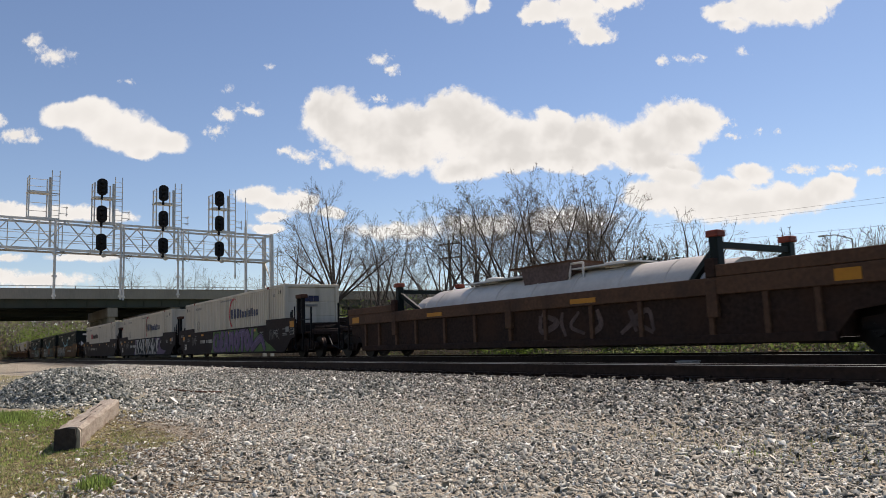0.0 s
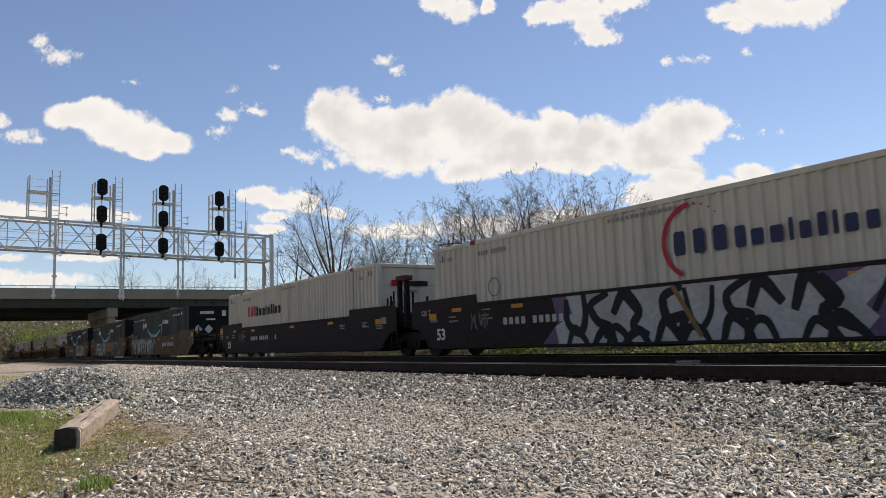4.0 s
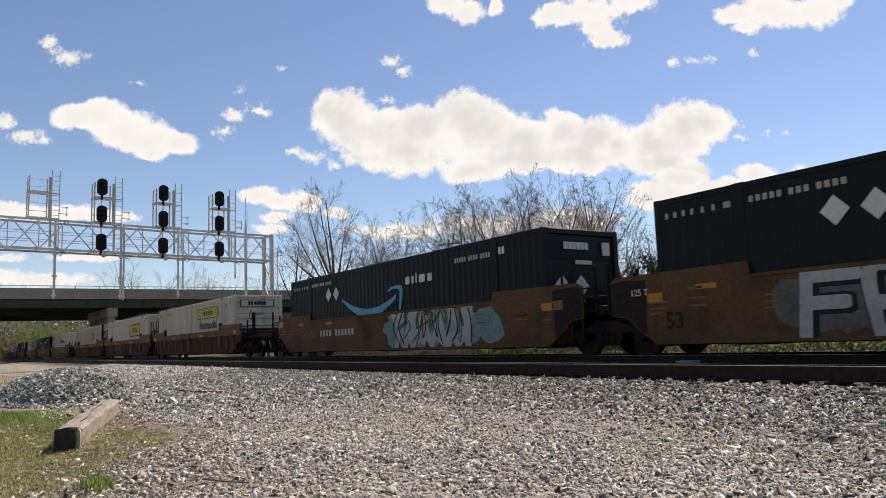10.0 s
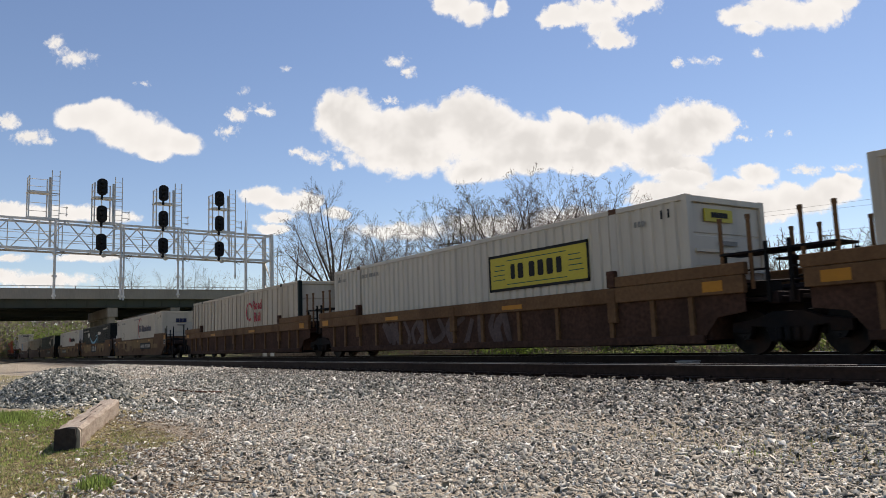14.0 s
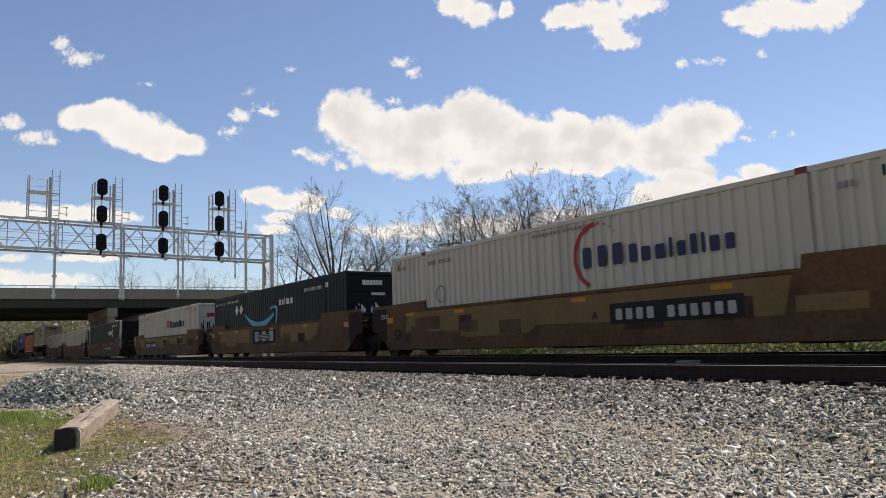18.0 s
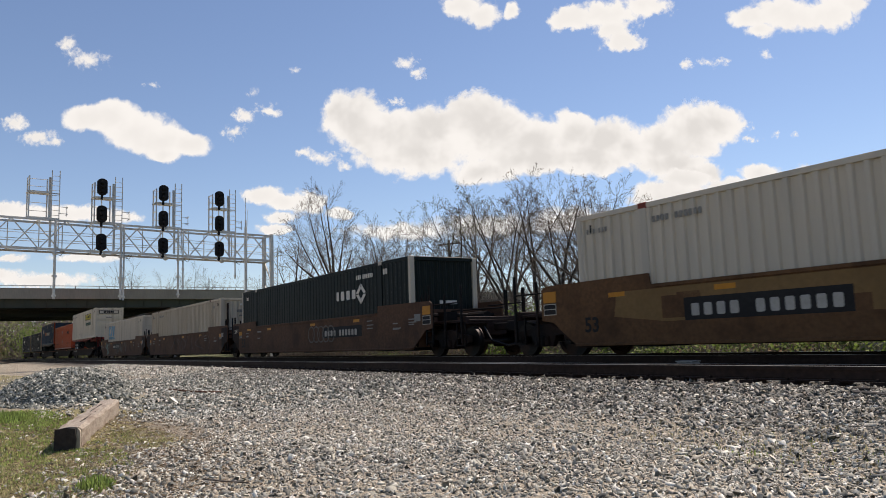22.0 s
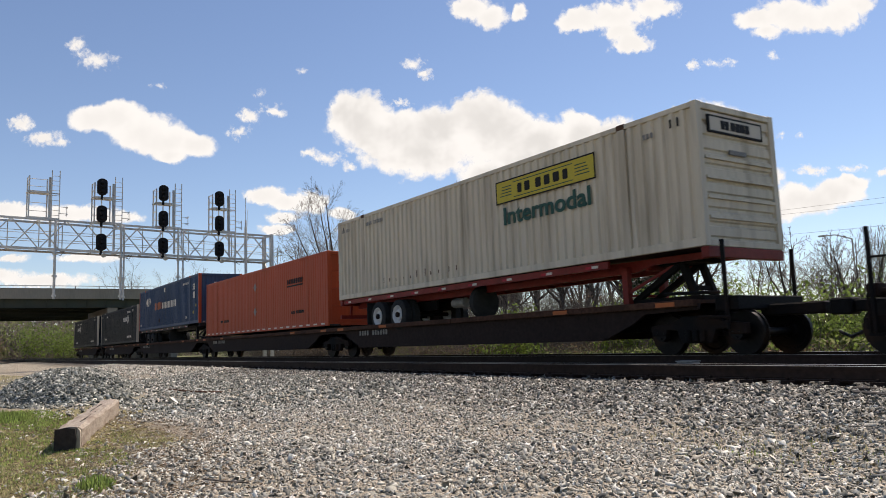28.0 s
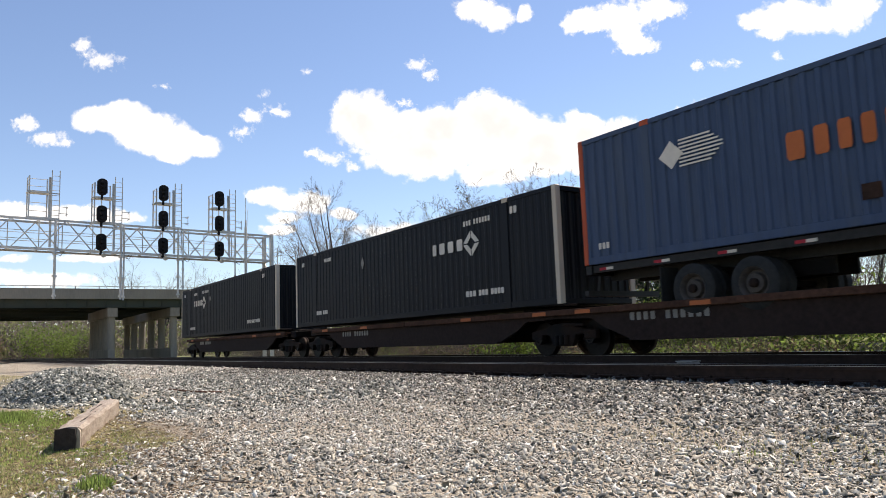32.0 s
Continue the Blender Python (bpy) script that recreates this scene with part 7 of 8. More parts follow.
def scatter_stones(name, label, xs, ys, size, rng, sink=0.15, mat=STONE):
    """Angular, flattened stones on the ground at the given places."""
    k = len(xs)
    shape = CUBE[None] * rng.uniform(0.6, 1.0, (k, 8, 1)) + rng.uniform(-0.3, 0.3, (k, 8, 3))
    shape = shape * (size[:, None, None] * np.stack([rng.uniform(1.0, 2.1, k), rng.uniform(0.55, 1.0, k), rng.uniform(0.22, 0.52, k)], -1)[:, None, :])
    a = rng.uniform(0, 2 * np.pi, k)
    tx, ty = rng.normal(0, 0.7, k), rng.normal(0, 0.6, k)
    ca, sa, cx, sx, cy, sy = np.cos(a), np.sin(a), np.cos(tx), np.sin(tx), np.cos(ty), np.sin(ty)
    x, y, z = shape[..., 0], shape[..., 1], shape[..., 2]
    y, z = y * cx[:, None] - z * sx[:, None], y * sx[:, None] + z * cx[:, None]
    x, z = x * cy[:, None] + z * sy[:, None], -x * sy[:, None] + z * cy[:, None]
    x, y = x * ca[:, None] - y * sa[:, None], x * sa[:, None] + y * ca[:, None]
    z0 = ground_z(xs, ys) + size * (0.35 - sink)
    v = np.stack([x + xs[:, None], y + ys[:, None], z + z0[:, None]], -1).reshape(-1, 3)
    f = (CUBE_F[None] + 8 * np.arange(k)[:, None, None]).reshape(-1, 4)
    ob = new(name, raw_mesh(name, v, f, mat))
    return tagged(ob, label, "gravel", kind="stuff")


rng = np.random.default_rng(5)


def wedge(n, r0, r1, power=1.0):
    """Places spread over the sector of ground before the camera."""
    u = rng.uniform(0, 1, n)
    r = (r0 ** (1 + power) + u * (r1 ** (1 + power) - r0 ** (1 + power))) ** (1 / (1 + power))
    a = math.atan2(AHEAD.y, AHEAD.x) + rng.uniform(-0.60, 0.60, n)
    return r * np.cos(a), r * np.sin(a)


def patchy(x, y):
    return 0.5 + 0.25 * np.sin(x * 0.9 + 1.7 * np.sin(y * 0.8)) + 0.25 * np.sin(y * 1.7 - 0.6 * x + 2.0 * np.sin(x * 0.37))


def turf_edge(x, y):
    """Where the turf ends, by y + 0.33 x: a ragged line that bends round the timber."""
    return -1.2 + 0.6 * np.exp(-((x + 9.2) / 1.3) ** 2) - 0.22 * np.maximum(0, -10 - x) + 0.22 * np.sin(x * 2.3) * np.sin(y * 3.1 + x) + 0.12 * np.sin(9 * x + 4 * np.sin(7 * y))


# yard gravel, thinner on sandy patches and on the turf corner
x, y = wedge(112000, 3.6, 13.0, 0.75)
turf = y + 0.33 * x
keep = (y < 7.4) & (rng.uniform(0, 1, len(x)) < 0.40 + 0.60 * patchy(x, y)) & ((turf > turf_edge(x, y)) | (rng.uniform(0, 1, len(x)) < 0.13))
x, y = x[keep], y[keep]
scatter_stones("yard_gravel", "loose grey and tan gravel over sandy earth", x, y, np.clip(rng.gamma(2.2, 0.0030, len(x)) + 0.0055, 0, 0.029), rng)
x, y = wedge(38000, 12.5, 34.0, 0.6)
keep = (y < 7.4) & (y > 1.2)
x, y = x[keep], y[keep]
scatter_stones("yard_gravel_far", "loose grey gravel farther along the track", x, y, rng.gamma(3.0, 0.0045, len(x)) + 0.010, rng)
n = 6000
x, y = rng.uniform(-3.4, 7.0, n), rng.uniform(-3.0, 7.4, n)
keep = (y > -0.2 - 0.33 * x - rng.uniform(0, 1.2, n)) & (np.hypot(x, y) > 0.25)
x, y = x[keep], y[keep]
scatter_stones("yard_gravel_around", "loose grey gravel beside the viewpoint", x, y, np.clip(rng.gamma(2.0, 0.0045, len(x)) + 0.006, 0, 0.04), rng)
n = 17000
x, y = rng.uniform(-25.0, -11.0, n), rng.uniform(2.3, 7.2, n)
keep = (y + 0.33 * x > turf_edge(x, y)) & (rng.uniform(0, 1, n) < 0.55 + 0.45 * patchy(x, y))
x, y = x[keep], y[keep]
scatter_stones("fresh_gravel", "fresh green-grey ballast stones strewn round the heap", x, y, rng.uniform(0.014, 0.032, len(x)), rng, mat=FRESH)
# ballast shoulder and bed
n = 62000
x, y = -2.0 - 24.0 * rng.uniform(0, 1, n) ** 1.35, rng.uniform(5.9, 11.9, n)
keep = (rng.uniform(0, 1, n) < np.clip((y - 5.4) / 1.6, 0, 1)) & ((y < 8.5) | (rng.uniform(0, 1, n) < 0.15))
x, y = x[keep], y[keep]
scatter_stones("track_ballast", "dark angular ballast stones along the near track", x, y, rng.uniform(0.012, 0.029, len(x)), rng, mat=BALLAST)
n = 9000
x, y = rng.uniform(-50, -25, n), rng.uniform(6.0, 8.4, n)
scatter_stones("track_ballast_far", "angular ballast stones farther along the track", x, y, rng.uniform(0.025, 0.045, n), rng)
# the heap
n = 16000
u, w = rng.normal(0, 1.5, n), rng.normal(0, 0.62, n)
x, y = -18.0 + u, 2.2 + w
keep = (u / 3.5) ** 2 + (w / 1.5) ** 2 < 1
x, y = x[keep], y[keep]
scatter_stones("ballast_heap", "heap of fresh blue-grey ballast stones", x, y, rng.uniform(0.022, 0.042, len(x)), rng, sink=0.05, mat=FRESH)


# ---- sleeper off-cut, sticks, tufts ----
def baulk():
    """An old squared timber: uneven faces, chipped arrises, a split end painted dark for its shade, with a paler broken
    corner, long shakes along the top.
    """
    root = thing("old_sleeper", "weathered tan timber baulk with a split end painted shade-dark, on turf", "timber")
    s = Shape()
    n = 26
    ring_pts = [(-0.125, 0.0), (0.115, 0.0), (0.128, 0.06), (0.124, 0.20), (0.092, 0.232), (0.0, 0.236), (-0.112, 0.226), (-0.132, 0.19)]
    r = random.Random(3)
    k = len(ring_pts)
    vs = []
    for i in range(n + 1):
        chip = 0.045 * max(0.0, r.random() - 0.62)
        sag = 0.010 * math.sin(i * 0.7) + 0.008 * math.sin(i * 1.9 + 1)
        for j, (a, b) in enumerate(ring_pts):
            c = chip if j in (3, 4) else 0.3 * chip
            end = 0.05 * (r.random() - 0.5) if i in (0, n) else 0.0
            vs.append((3.9 * i / n + end, -(a + sag + r.uniform(-0.007, 0.007) - c), b + r.uniform(-0.006, 0.006) * (b > 0) - c - 0.02))
    fs = [tuple(range(k - 1, -1, -1)), tuple(range(n * k, n * k + k))]
    for i in range(n):
        for j in range(k):
            fs.append((i * k + j, i * k + (j + 1) % k, (i + 1) * k + (j + 1) % k, (i + 1) * k + j))
    s.add(vs, fs)
    part("timber", s, M["baulk"], root)
    # dark cover on the end turned from the sun: its shade as colour
    part("end_face", Shape().extrude_y([(-0.075, 0.0), (0.133, 0.0), (0.128, 0.20), (0.02, 0.214), (-0.07, 0.20), (-0.085, 0.10)], -0.012, 0.03), M["tie"], root, "split end grain with its shade painted dark").matrix_basis = pose(-0.036, 0, 0, 0, 0, 90)
    part("broken_corner", Shape().add([(-0.02, -0.07, 0.0), (-0.035, -0.125, 0.0), (-0.03, -0.12, 0.17), (-0.02, -0.085, 0.21), (0.16, -0.132, 0.03), (0.10, -0.128, 0.18)], [(0, 1, 2, 3), (1, 4, 5, 2), (2, 5, 3), (0, 4, 1), (0, 3, 5, 4)]), M["palewood"], root, "pale broken corner")
    for x, y, ln in ((0.5, -0.04, 1.3), (1.9, 0.03, 1.1)):
        shake = Shape()
        for i in range(5):
            a, b = x + ln * i / 5, x + ln * (i + 1) / 5
            shake.beam((a, y + 0.004 * math.sin(i * 2.1), 0.213), (b, y + 0.004 * math.sin(i * 2.1 + 2.1), 0.213), 0.006, 0.010)
        part("split", shake, M["tie"], root)
    return root


b0, b1 = Vector((-9.15, 1.13, -0.53)), Vector((-12.95, 2.2, -0.47))
bd = b1 - b0
baulk().matrix_basis = pose(b0.x, b0.y, b0.z - 0.045, 0, math.degrees(-math.asin(bd.z / bd.length)), math.degrees(math.atan2(bd.y, bd.x))) @ Matrix.Diagonal((1, 1, 1.16, 1))


def stick(pts, r, mat, label):
    root = thing("fallen_stick", label, "stick", "fallen sticks")
    s = Shape()
    for a, b in zip(pts, pts[1:]):
        a = (*a, float(ground_z(*a)) + 0.03)
        b = (*b, float(ground_z(*b)) + 0.03)
        s.tube(a, b, r, r * 0.85)
    part("twig", s, mat, root)


stick([(-17.6, 4.2), (-16.7, 4.45), (-16.0, 4.9)], 0.022, M["redstick"], "reddish-brown dead stick on gravel")
stick([(-5.75, 1.62), (-5.58, 1.72), (-5.42, 1.86)], 0.007, M["twig"], "thin grey twig on gravel")
stick([(-4.15, 7.85), (-3.6, 7.7), (-3.2, 7.55)], 0.02, M["twig"], "pale splintered stick at the ballast edge")


def blades(name, label, cx, cy, rx, ry, n, h, mat, seed, lean=0.5, bare=0.0):
    """A patch of separate grass blades, each a thin bent strip; bare: the share of ground that it leaves open."""
    g = np.random.default_rng(seed)
    r, a = np.sqrt(g.uniform(0, 1, n)), g.uniform(0, 2 * np.pi, n)
    x, y = cx + rx * r * np.cos(a), cy + ry * r * np.sin(a)
    if bare:
        v = np.sin(5.1 * x + 2.3 * np.sin(4.0 * y + seed)) * np.sin(9.0 * y + 1.9 * np.sin(3.7 * x)) + 0.5 * np.sin(17 * x + 3 * np.sin(13 * y)) * np.sin(23 * y + seed)
        keep = v + g.normal(0, 0.25, n) > np.quantile(v, bare)
        x, y, r = x[keep], y[keep], r[keep]
        n = len(x)
    z = ground_z(x, y) - 0.005
    t = g.uniform(0, 2 * np.pi, n)
    hh = h * g.uniform(0.4, 1.0, n) * (1.1 - 0.6 * r)
    w = g.uniform(0.002, 0.005, n) * (1 + 6 * h)
    dx, dy = np.cos(t), np.sin(t)
    lx, ly = dx * hh * lean * g.uniform(0, 1, n), dy * hh * lean * g.uniform(0, 1, n)
    p = np.stack([np.stack([x - dy * w, y + dx * w, z], -1), np.stack([x + dy * w, y - dx * w, z], -1),
                  np.stack([x + lx * 0.35 + dy * w * 0.7, y + ly * 0.35 - dx * w * 0.7, z + hh * 0.6], -1), np.stack([x + lx * 0.35 - dy * w * 0.7, y + ly * 0.35 + dx * w * 0.7, z + hh * 0.6], -1),
                  np.stack([x + lx, y + ly, z + hh], -1)], 1).reshape(-1, 3)
    k = 5 * np.arange(n)[:, None]
    f = np.concatenate([np.array([[0, 1, 2]]) + k, np.array([[0, 2, 3]]) + k, np.array([[3, 2, 4]]) + k])
    return tagged(new(name, raw_mesh(name, p, f, mat)), label, "grass", kind="stuff")


blades("grass_tuft", "bright green grass tuft", -6.15, 0.95, 0.24, 0.13, 420, 0.12, M["grass"], 1)
blades("grass_tuft", "bright green grass tuft beside the baulk", -13.2, 0.75, 0.9, 0.30, 1500, 0.17, M["grass"], 2)
blades("turf", "thin yellow-green turf", -9.0, 1.95, 1.5, 0.32, 5200, 0.045, M["drygrass"], 3, 1.2, 0.35)
blades("turf", "thin yellow-green turf", -9.2, 1.85, 1.3, 0.28, 2500, 0.04, M["grass"], 4, 1.2, 0.45)
blades("turf", "thin dry turf in the corner", -8.2, 0.45, 3.2, 1.0, 16000, 0.05, M["drygrass"], 5, 1.2, 0.4)
blades("turf", "thin green turf in the corner", -8.8, 0.55, 3.2, 1.0, 22000, 0.05, M["grass"], 6, 1.2, 0.4)
blades("turf", "green turf before the heap", -12.6, 1.1, 2.0, 0.5, 5000, 0.07, M["grass"], 7, 0.9)
blades("turf", "thin dry turf behind the viewpoint", 0.5, -2.6, 5.5, 2.0, 9000, 0.06, M["drygrass"], 15, 1.2)
blades("turf", "thin green turf behind the viewpoint", 0.5, -2.8, 5.5, 2.0, 7000, 0.06, M["grass"], 16, 1.2)
blades("weeds", "sparse weeds in gravel", -3.8, 5.7, 1.6, 0.7, 500, 0.07, M["drygrass"], 8)
blades("weeds", "sparse green weeds in gravel", -3.2, 5.3, 1.2, 0.6, 220, 0.06, M["grass"], 9)
blades("verge_grass", "rough green and dry grass beyond the tracks", -22, 20.0, 26, 3.0, 14000, 0.5, M["grass"], 10, 0.8)
blades("verge_grass", "rough dry grass beyond the tracks", -22, 19.6, 26, 3.2, 12000, 0.6, M["drygrass"], 11, 0.8)
blades("far_grass", "pale dry grass by the heap", -34, 1.5, 10, 1.4, 6000, 0.10, M["drygrass"], 12, 0.9)


def litter(n, seed):
    """Dry leaves and chips lying on the turf."""
    g = np.random.default_rng(seed)
    x, y = g.uniform(-13, -5.2, n), g.uniform(-0.6, 2.6, n)
    keep = y + 0.33 * x < 0.0 + g.normal(0, 0.35, n)
    x, y = x[keep], y[keep]
    k = len(x)
    a, s = g.uniform(0, 2 * np.pi, k), g.uniform(0.006, 0.022, k)
    z = ground_z(x, y) + 0.012
    ca, sa = np.cos(a) * s, np.sin(a) * s
    v = np.stack([np.stack([x - ca, y - sa, z], -1), np.stack([x + sa * 0.5, y - ca * 0.5, z + s * g.uniform(0, 0.6, k)], -1),
                  np.stack([x + ca, y + sa, z + s * g.uniform(0, 0.8, k)], -1), np.stack([x - sa * 0.5, y + ca * 0.5, z + s * g.uniform(0, 0.6, k)], -1)], 1).reshape(-1, 3)
    return tagged(new("leaf_litter", raw_mesh("leaf_litter", v, np.arange(4)[None] + 4 * np.arange(k)[:, None], M["dryleaf"])), "dry brown leaf litter on turf", "leaf litter", kind="stuff")


litter(16000, 91)


# ---- bare trees ----
def tubes(segs, sides):
    """Many tapered tubes at once; segs: rows of x0 y0 z0 x1 y1 z1 r0 r1."""
    s = np.asarray(segs)
    a, b, r0, r1 = s[:, 0:3], s[:, 3:6], s[:, 6], s[:, 7]
    d = b - a
    d /= np.maximum(np.linalg.norm(d, axis=1, keepdims=True), 1e-9)
    ref = np.where(np.abs(d[:, 2:3]) < 0.9, np.array([[0, 0, 1.0]]), np.array([[1.0, 0, 0]]))
    u = np.cross(d, ref)
    u /= np.linalg.norm(u, axis=1, keepdims=True)
    w = np.cross(d, u)
    t = 2 * np.pi * np.arange(sides) / sides
    c = np.cos(t)[None, :, None] * u[:, None] + np.sin(t)[None, :, None] * w[:, None]
    v = np.concatenate([a[:, None] + c * r0[:, None, None], b[:, None] + c * r1[:, None, None]], 1).reshape(-1, 3)
    i = np.arange(sides)
    f = np.stack([i, (i + 1) % sides, (i + 1) % sides + sides, i + sides], -1)
    return v, (f[None] + (2 * sides * np.arange(len(s)))[:, None, None]).reshape(-1, 4)


def grow(h, seed, spread=0.2, limbs=6, low=0.22, levels=4, gnarl=0.10, lean=0.0, stout=1.0, fan=42, leader=True, dense=1.0):
    """Branch segments of a bare broadleaf tree by level: a trunk that divides low into ascending limbs, which fork on into fine twigs."""
    r = random.Random(seed)
    out = [[] for _ in range(levels + 1)]
    tips = []

    def side(d, lo, hi, turn=None):
        axis = d.orthogonal().normalized()
        axis.rotate(Matrix.Rotation(r.uniform(0, 2 * math.pi) if turn is None else turn, 3, d))
        e = d.copy()
        e.rotate(Matrix.Rotation(radians(r.uniform(lo, hi)), 3, axis))
        return e

    def branch(p, d, ln, rad, lev):
        steps = (6, 9, 6, 4, 2)[lev]
        lift = (0.0, 0.012, 0.012, 0.008, 0.0)[lev]
        bend = gnarl * (0.35, 0.8, 1.1, 1.5, 1.8)[lev]
        turn = r.uniform(0, 6.28)
        for k in range(steps):
            d = (d + Vector((r.gauss(0, bend), r.gauss(0, bend), r.gauss(0, bend) + lift))).normalized()
            q = p + d * (ln / steps)
            thin = 0.25 if lev == 0 else 0.84
            f0, f1 = 1 - thin * k / steps, 1 - thin * (k + 1) / steps
            out[lev].append((*p, *q, rad * f0, rad * f1))
            at = (k + 1) / steps
            if 0 < lev < levels and at > (0.3, 0.25, 0.2, 0.2)[lev - 1]:
                for _ in range(1 if r.random() > 0.45 * dense else 2):
                    turn += 2.4 + r.uniform(-0.5, 0.5)
                    branch(q, side(d, *((28, 54) if lev == 1 else (20, 48)), turn), ln * (1.05 - 0.62 * at) * (r.uniform(0.46, 0.72) if lev == 1 else r.uniform(0.36, 0.62)), max(rad * f1 * r.uniform(0.33, 0.52), 0.004), lev + 1)
            p = q
        if lev == 0:
            for i in range(limbs):
                up = leader and i == 0
                tilt = 0.0 if up else fan * (0.25 + 0.75 * ((0.618 * i + 0.3) % 1.0))
                e = side(Vector((0, 0, 1)), tilt, tilt + 6, 2.4 * i + r.uniform(-0.3, 0.3))
                at = p if up else p - d * (ln * r.uniform(0.0, 0.35))
                branch(at, e, h * (1 - low) * (0.92 if up else r.uniform(0.78, 1.08)), rad * (0.55 if up else r.uniform(0.42, 0.58)), 1)
        if lev >= levels - 1:
            tips.append(tuple(p))

    branch(Vector((0, 0, -0.3)), Vector((lean, r.gauss(0, 0.03), 1)).normalized(), h * low + 0.3, (0.0125 * h + 0.03) * stout, 0)
    every = [s for lev in out for s in lev]
    k = h / max(s[5] for s in every)
    wide = sorted(math.hypot(s[3], s[4]) for s in every)[int(0.90 * len(every))]
    kw = min(1.8 * k, max(0.9 * k, h * spread / wide))

    def fit(s):
        return (s[0] * kw, s[1] * kw, s[2] * k, s[3] * kw, s[4] * kw, s[5] * k)
    out = [[fit(s) + (s[6], s[7]) for s in lev] for lev in out]
    return out, [(t[0] * kw, t[1] * kw, t[2] * k) for t in tips]


def leaf_quads(centres, size, seed, flat=0.3):
    """Small loose leaves, one folded quad each."""
    g = np.random.default_rng(seed)
    c = np.asarray(centres, dtype=float)
    k = len(c)
    s = size * g.uniform(0.5, 1.3, k)
    a = g.normal(size=(k, 3))
    a /= np.linalg.norm(a, axis=1, keepdims=True)
    b = np.cross(a, g.normal(size=(k, 3)))
    b /= np.linalg.norm(b, axis=1, keepdims=True)
    nn = np.cross(a, b)
    v = np.stack([c - a * s[:, None], c - b * s[:, None] * 0.45 + nn * s[:, None] * 0.15, c + a * s[:, None], c + b * s[:, None] * 0.45 + nn * s[:, None] * 0.15], 1).reshape(-1, 3)
    f = np.arange(4)[None] + 4 * np.arange(k)[:, None]
    return v, f


def tree(label, x, y, h, seed, buds=None, ivy=False, group="bare trees beyond the tracks", min_twig=0.0072, **kw):
    root = thing("tree", label, "tree", group)
    lev, tips = grow(h, seed, **kw)
    limbs = [s for l in lev[:2] for s in l]
    v, f = tubes([(*s[:6], max(s[6], 0.02), max(s[7], 0.012)) for s in limbs], 6)
    part("trunk", raw_mesh("trunk", v, f, M["bark"]), None, root)
    twigs = [(*s[:6], max(s[6], min_twig), max(s[7], min_twig * 0.8)) for l in lev[2:] for s in l]
    v, f = tubes(twigs, 3)
    part("crown", raw_mesh("crown", v, f, M["twig"]), None, root, "bare twigs")
    g = np.random.default_rng(seed)
    if buds:
        mat, share, size = buds
        pts = np.array(tips)[g.uniform(0, 1, len(tips)) < share]
        pts = pts + g.normal(0, 0.06, pts.shape)
        v, f = leaf_quads(pts, size, seed)
        tagged(part("bud_growth", raw_mesh("bud_growth", v, f, mat), None, root, "small spring buds and leaf remnants"), kind="stuff")
    if ivy:
        tr = np.array([s[:6] for l in lev[:2] for s in l])
        k = g.integers(0, len(tr), 2600)
        t = g.uniform(0, 1, (2600, 1))
        pts = tr[k, :3] * (1 - t) + tr[k, 3:] * t
        pts = pts[pts[:, 2] < h * 0.75]
        v, f = leaf_quads(pts + g.normal(0, 0.16, pts.shape), 0.12, seed)
        part("ivy", raw_mesh("ivy", v, f, M["ivy"]), None, root, "dark ivy on the trunk")
    root.matrix_basis = pose(x, y, float(ground_z(x, y)), 0, 0, random.uniform(0, 360))
    return root


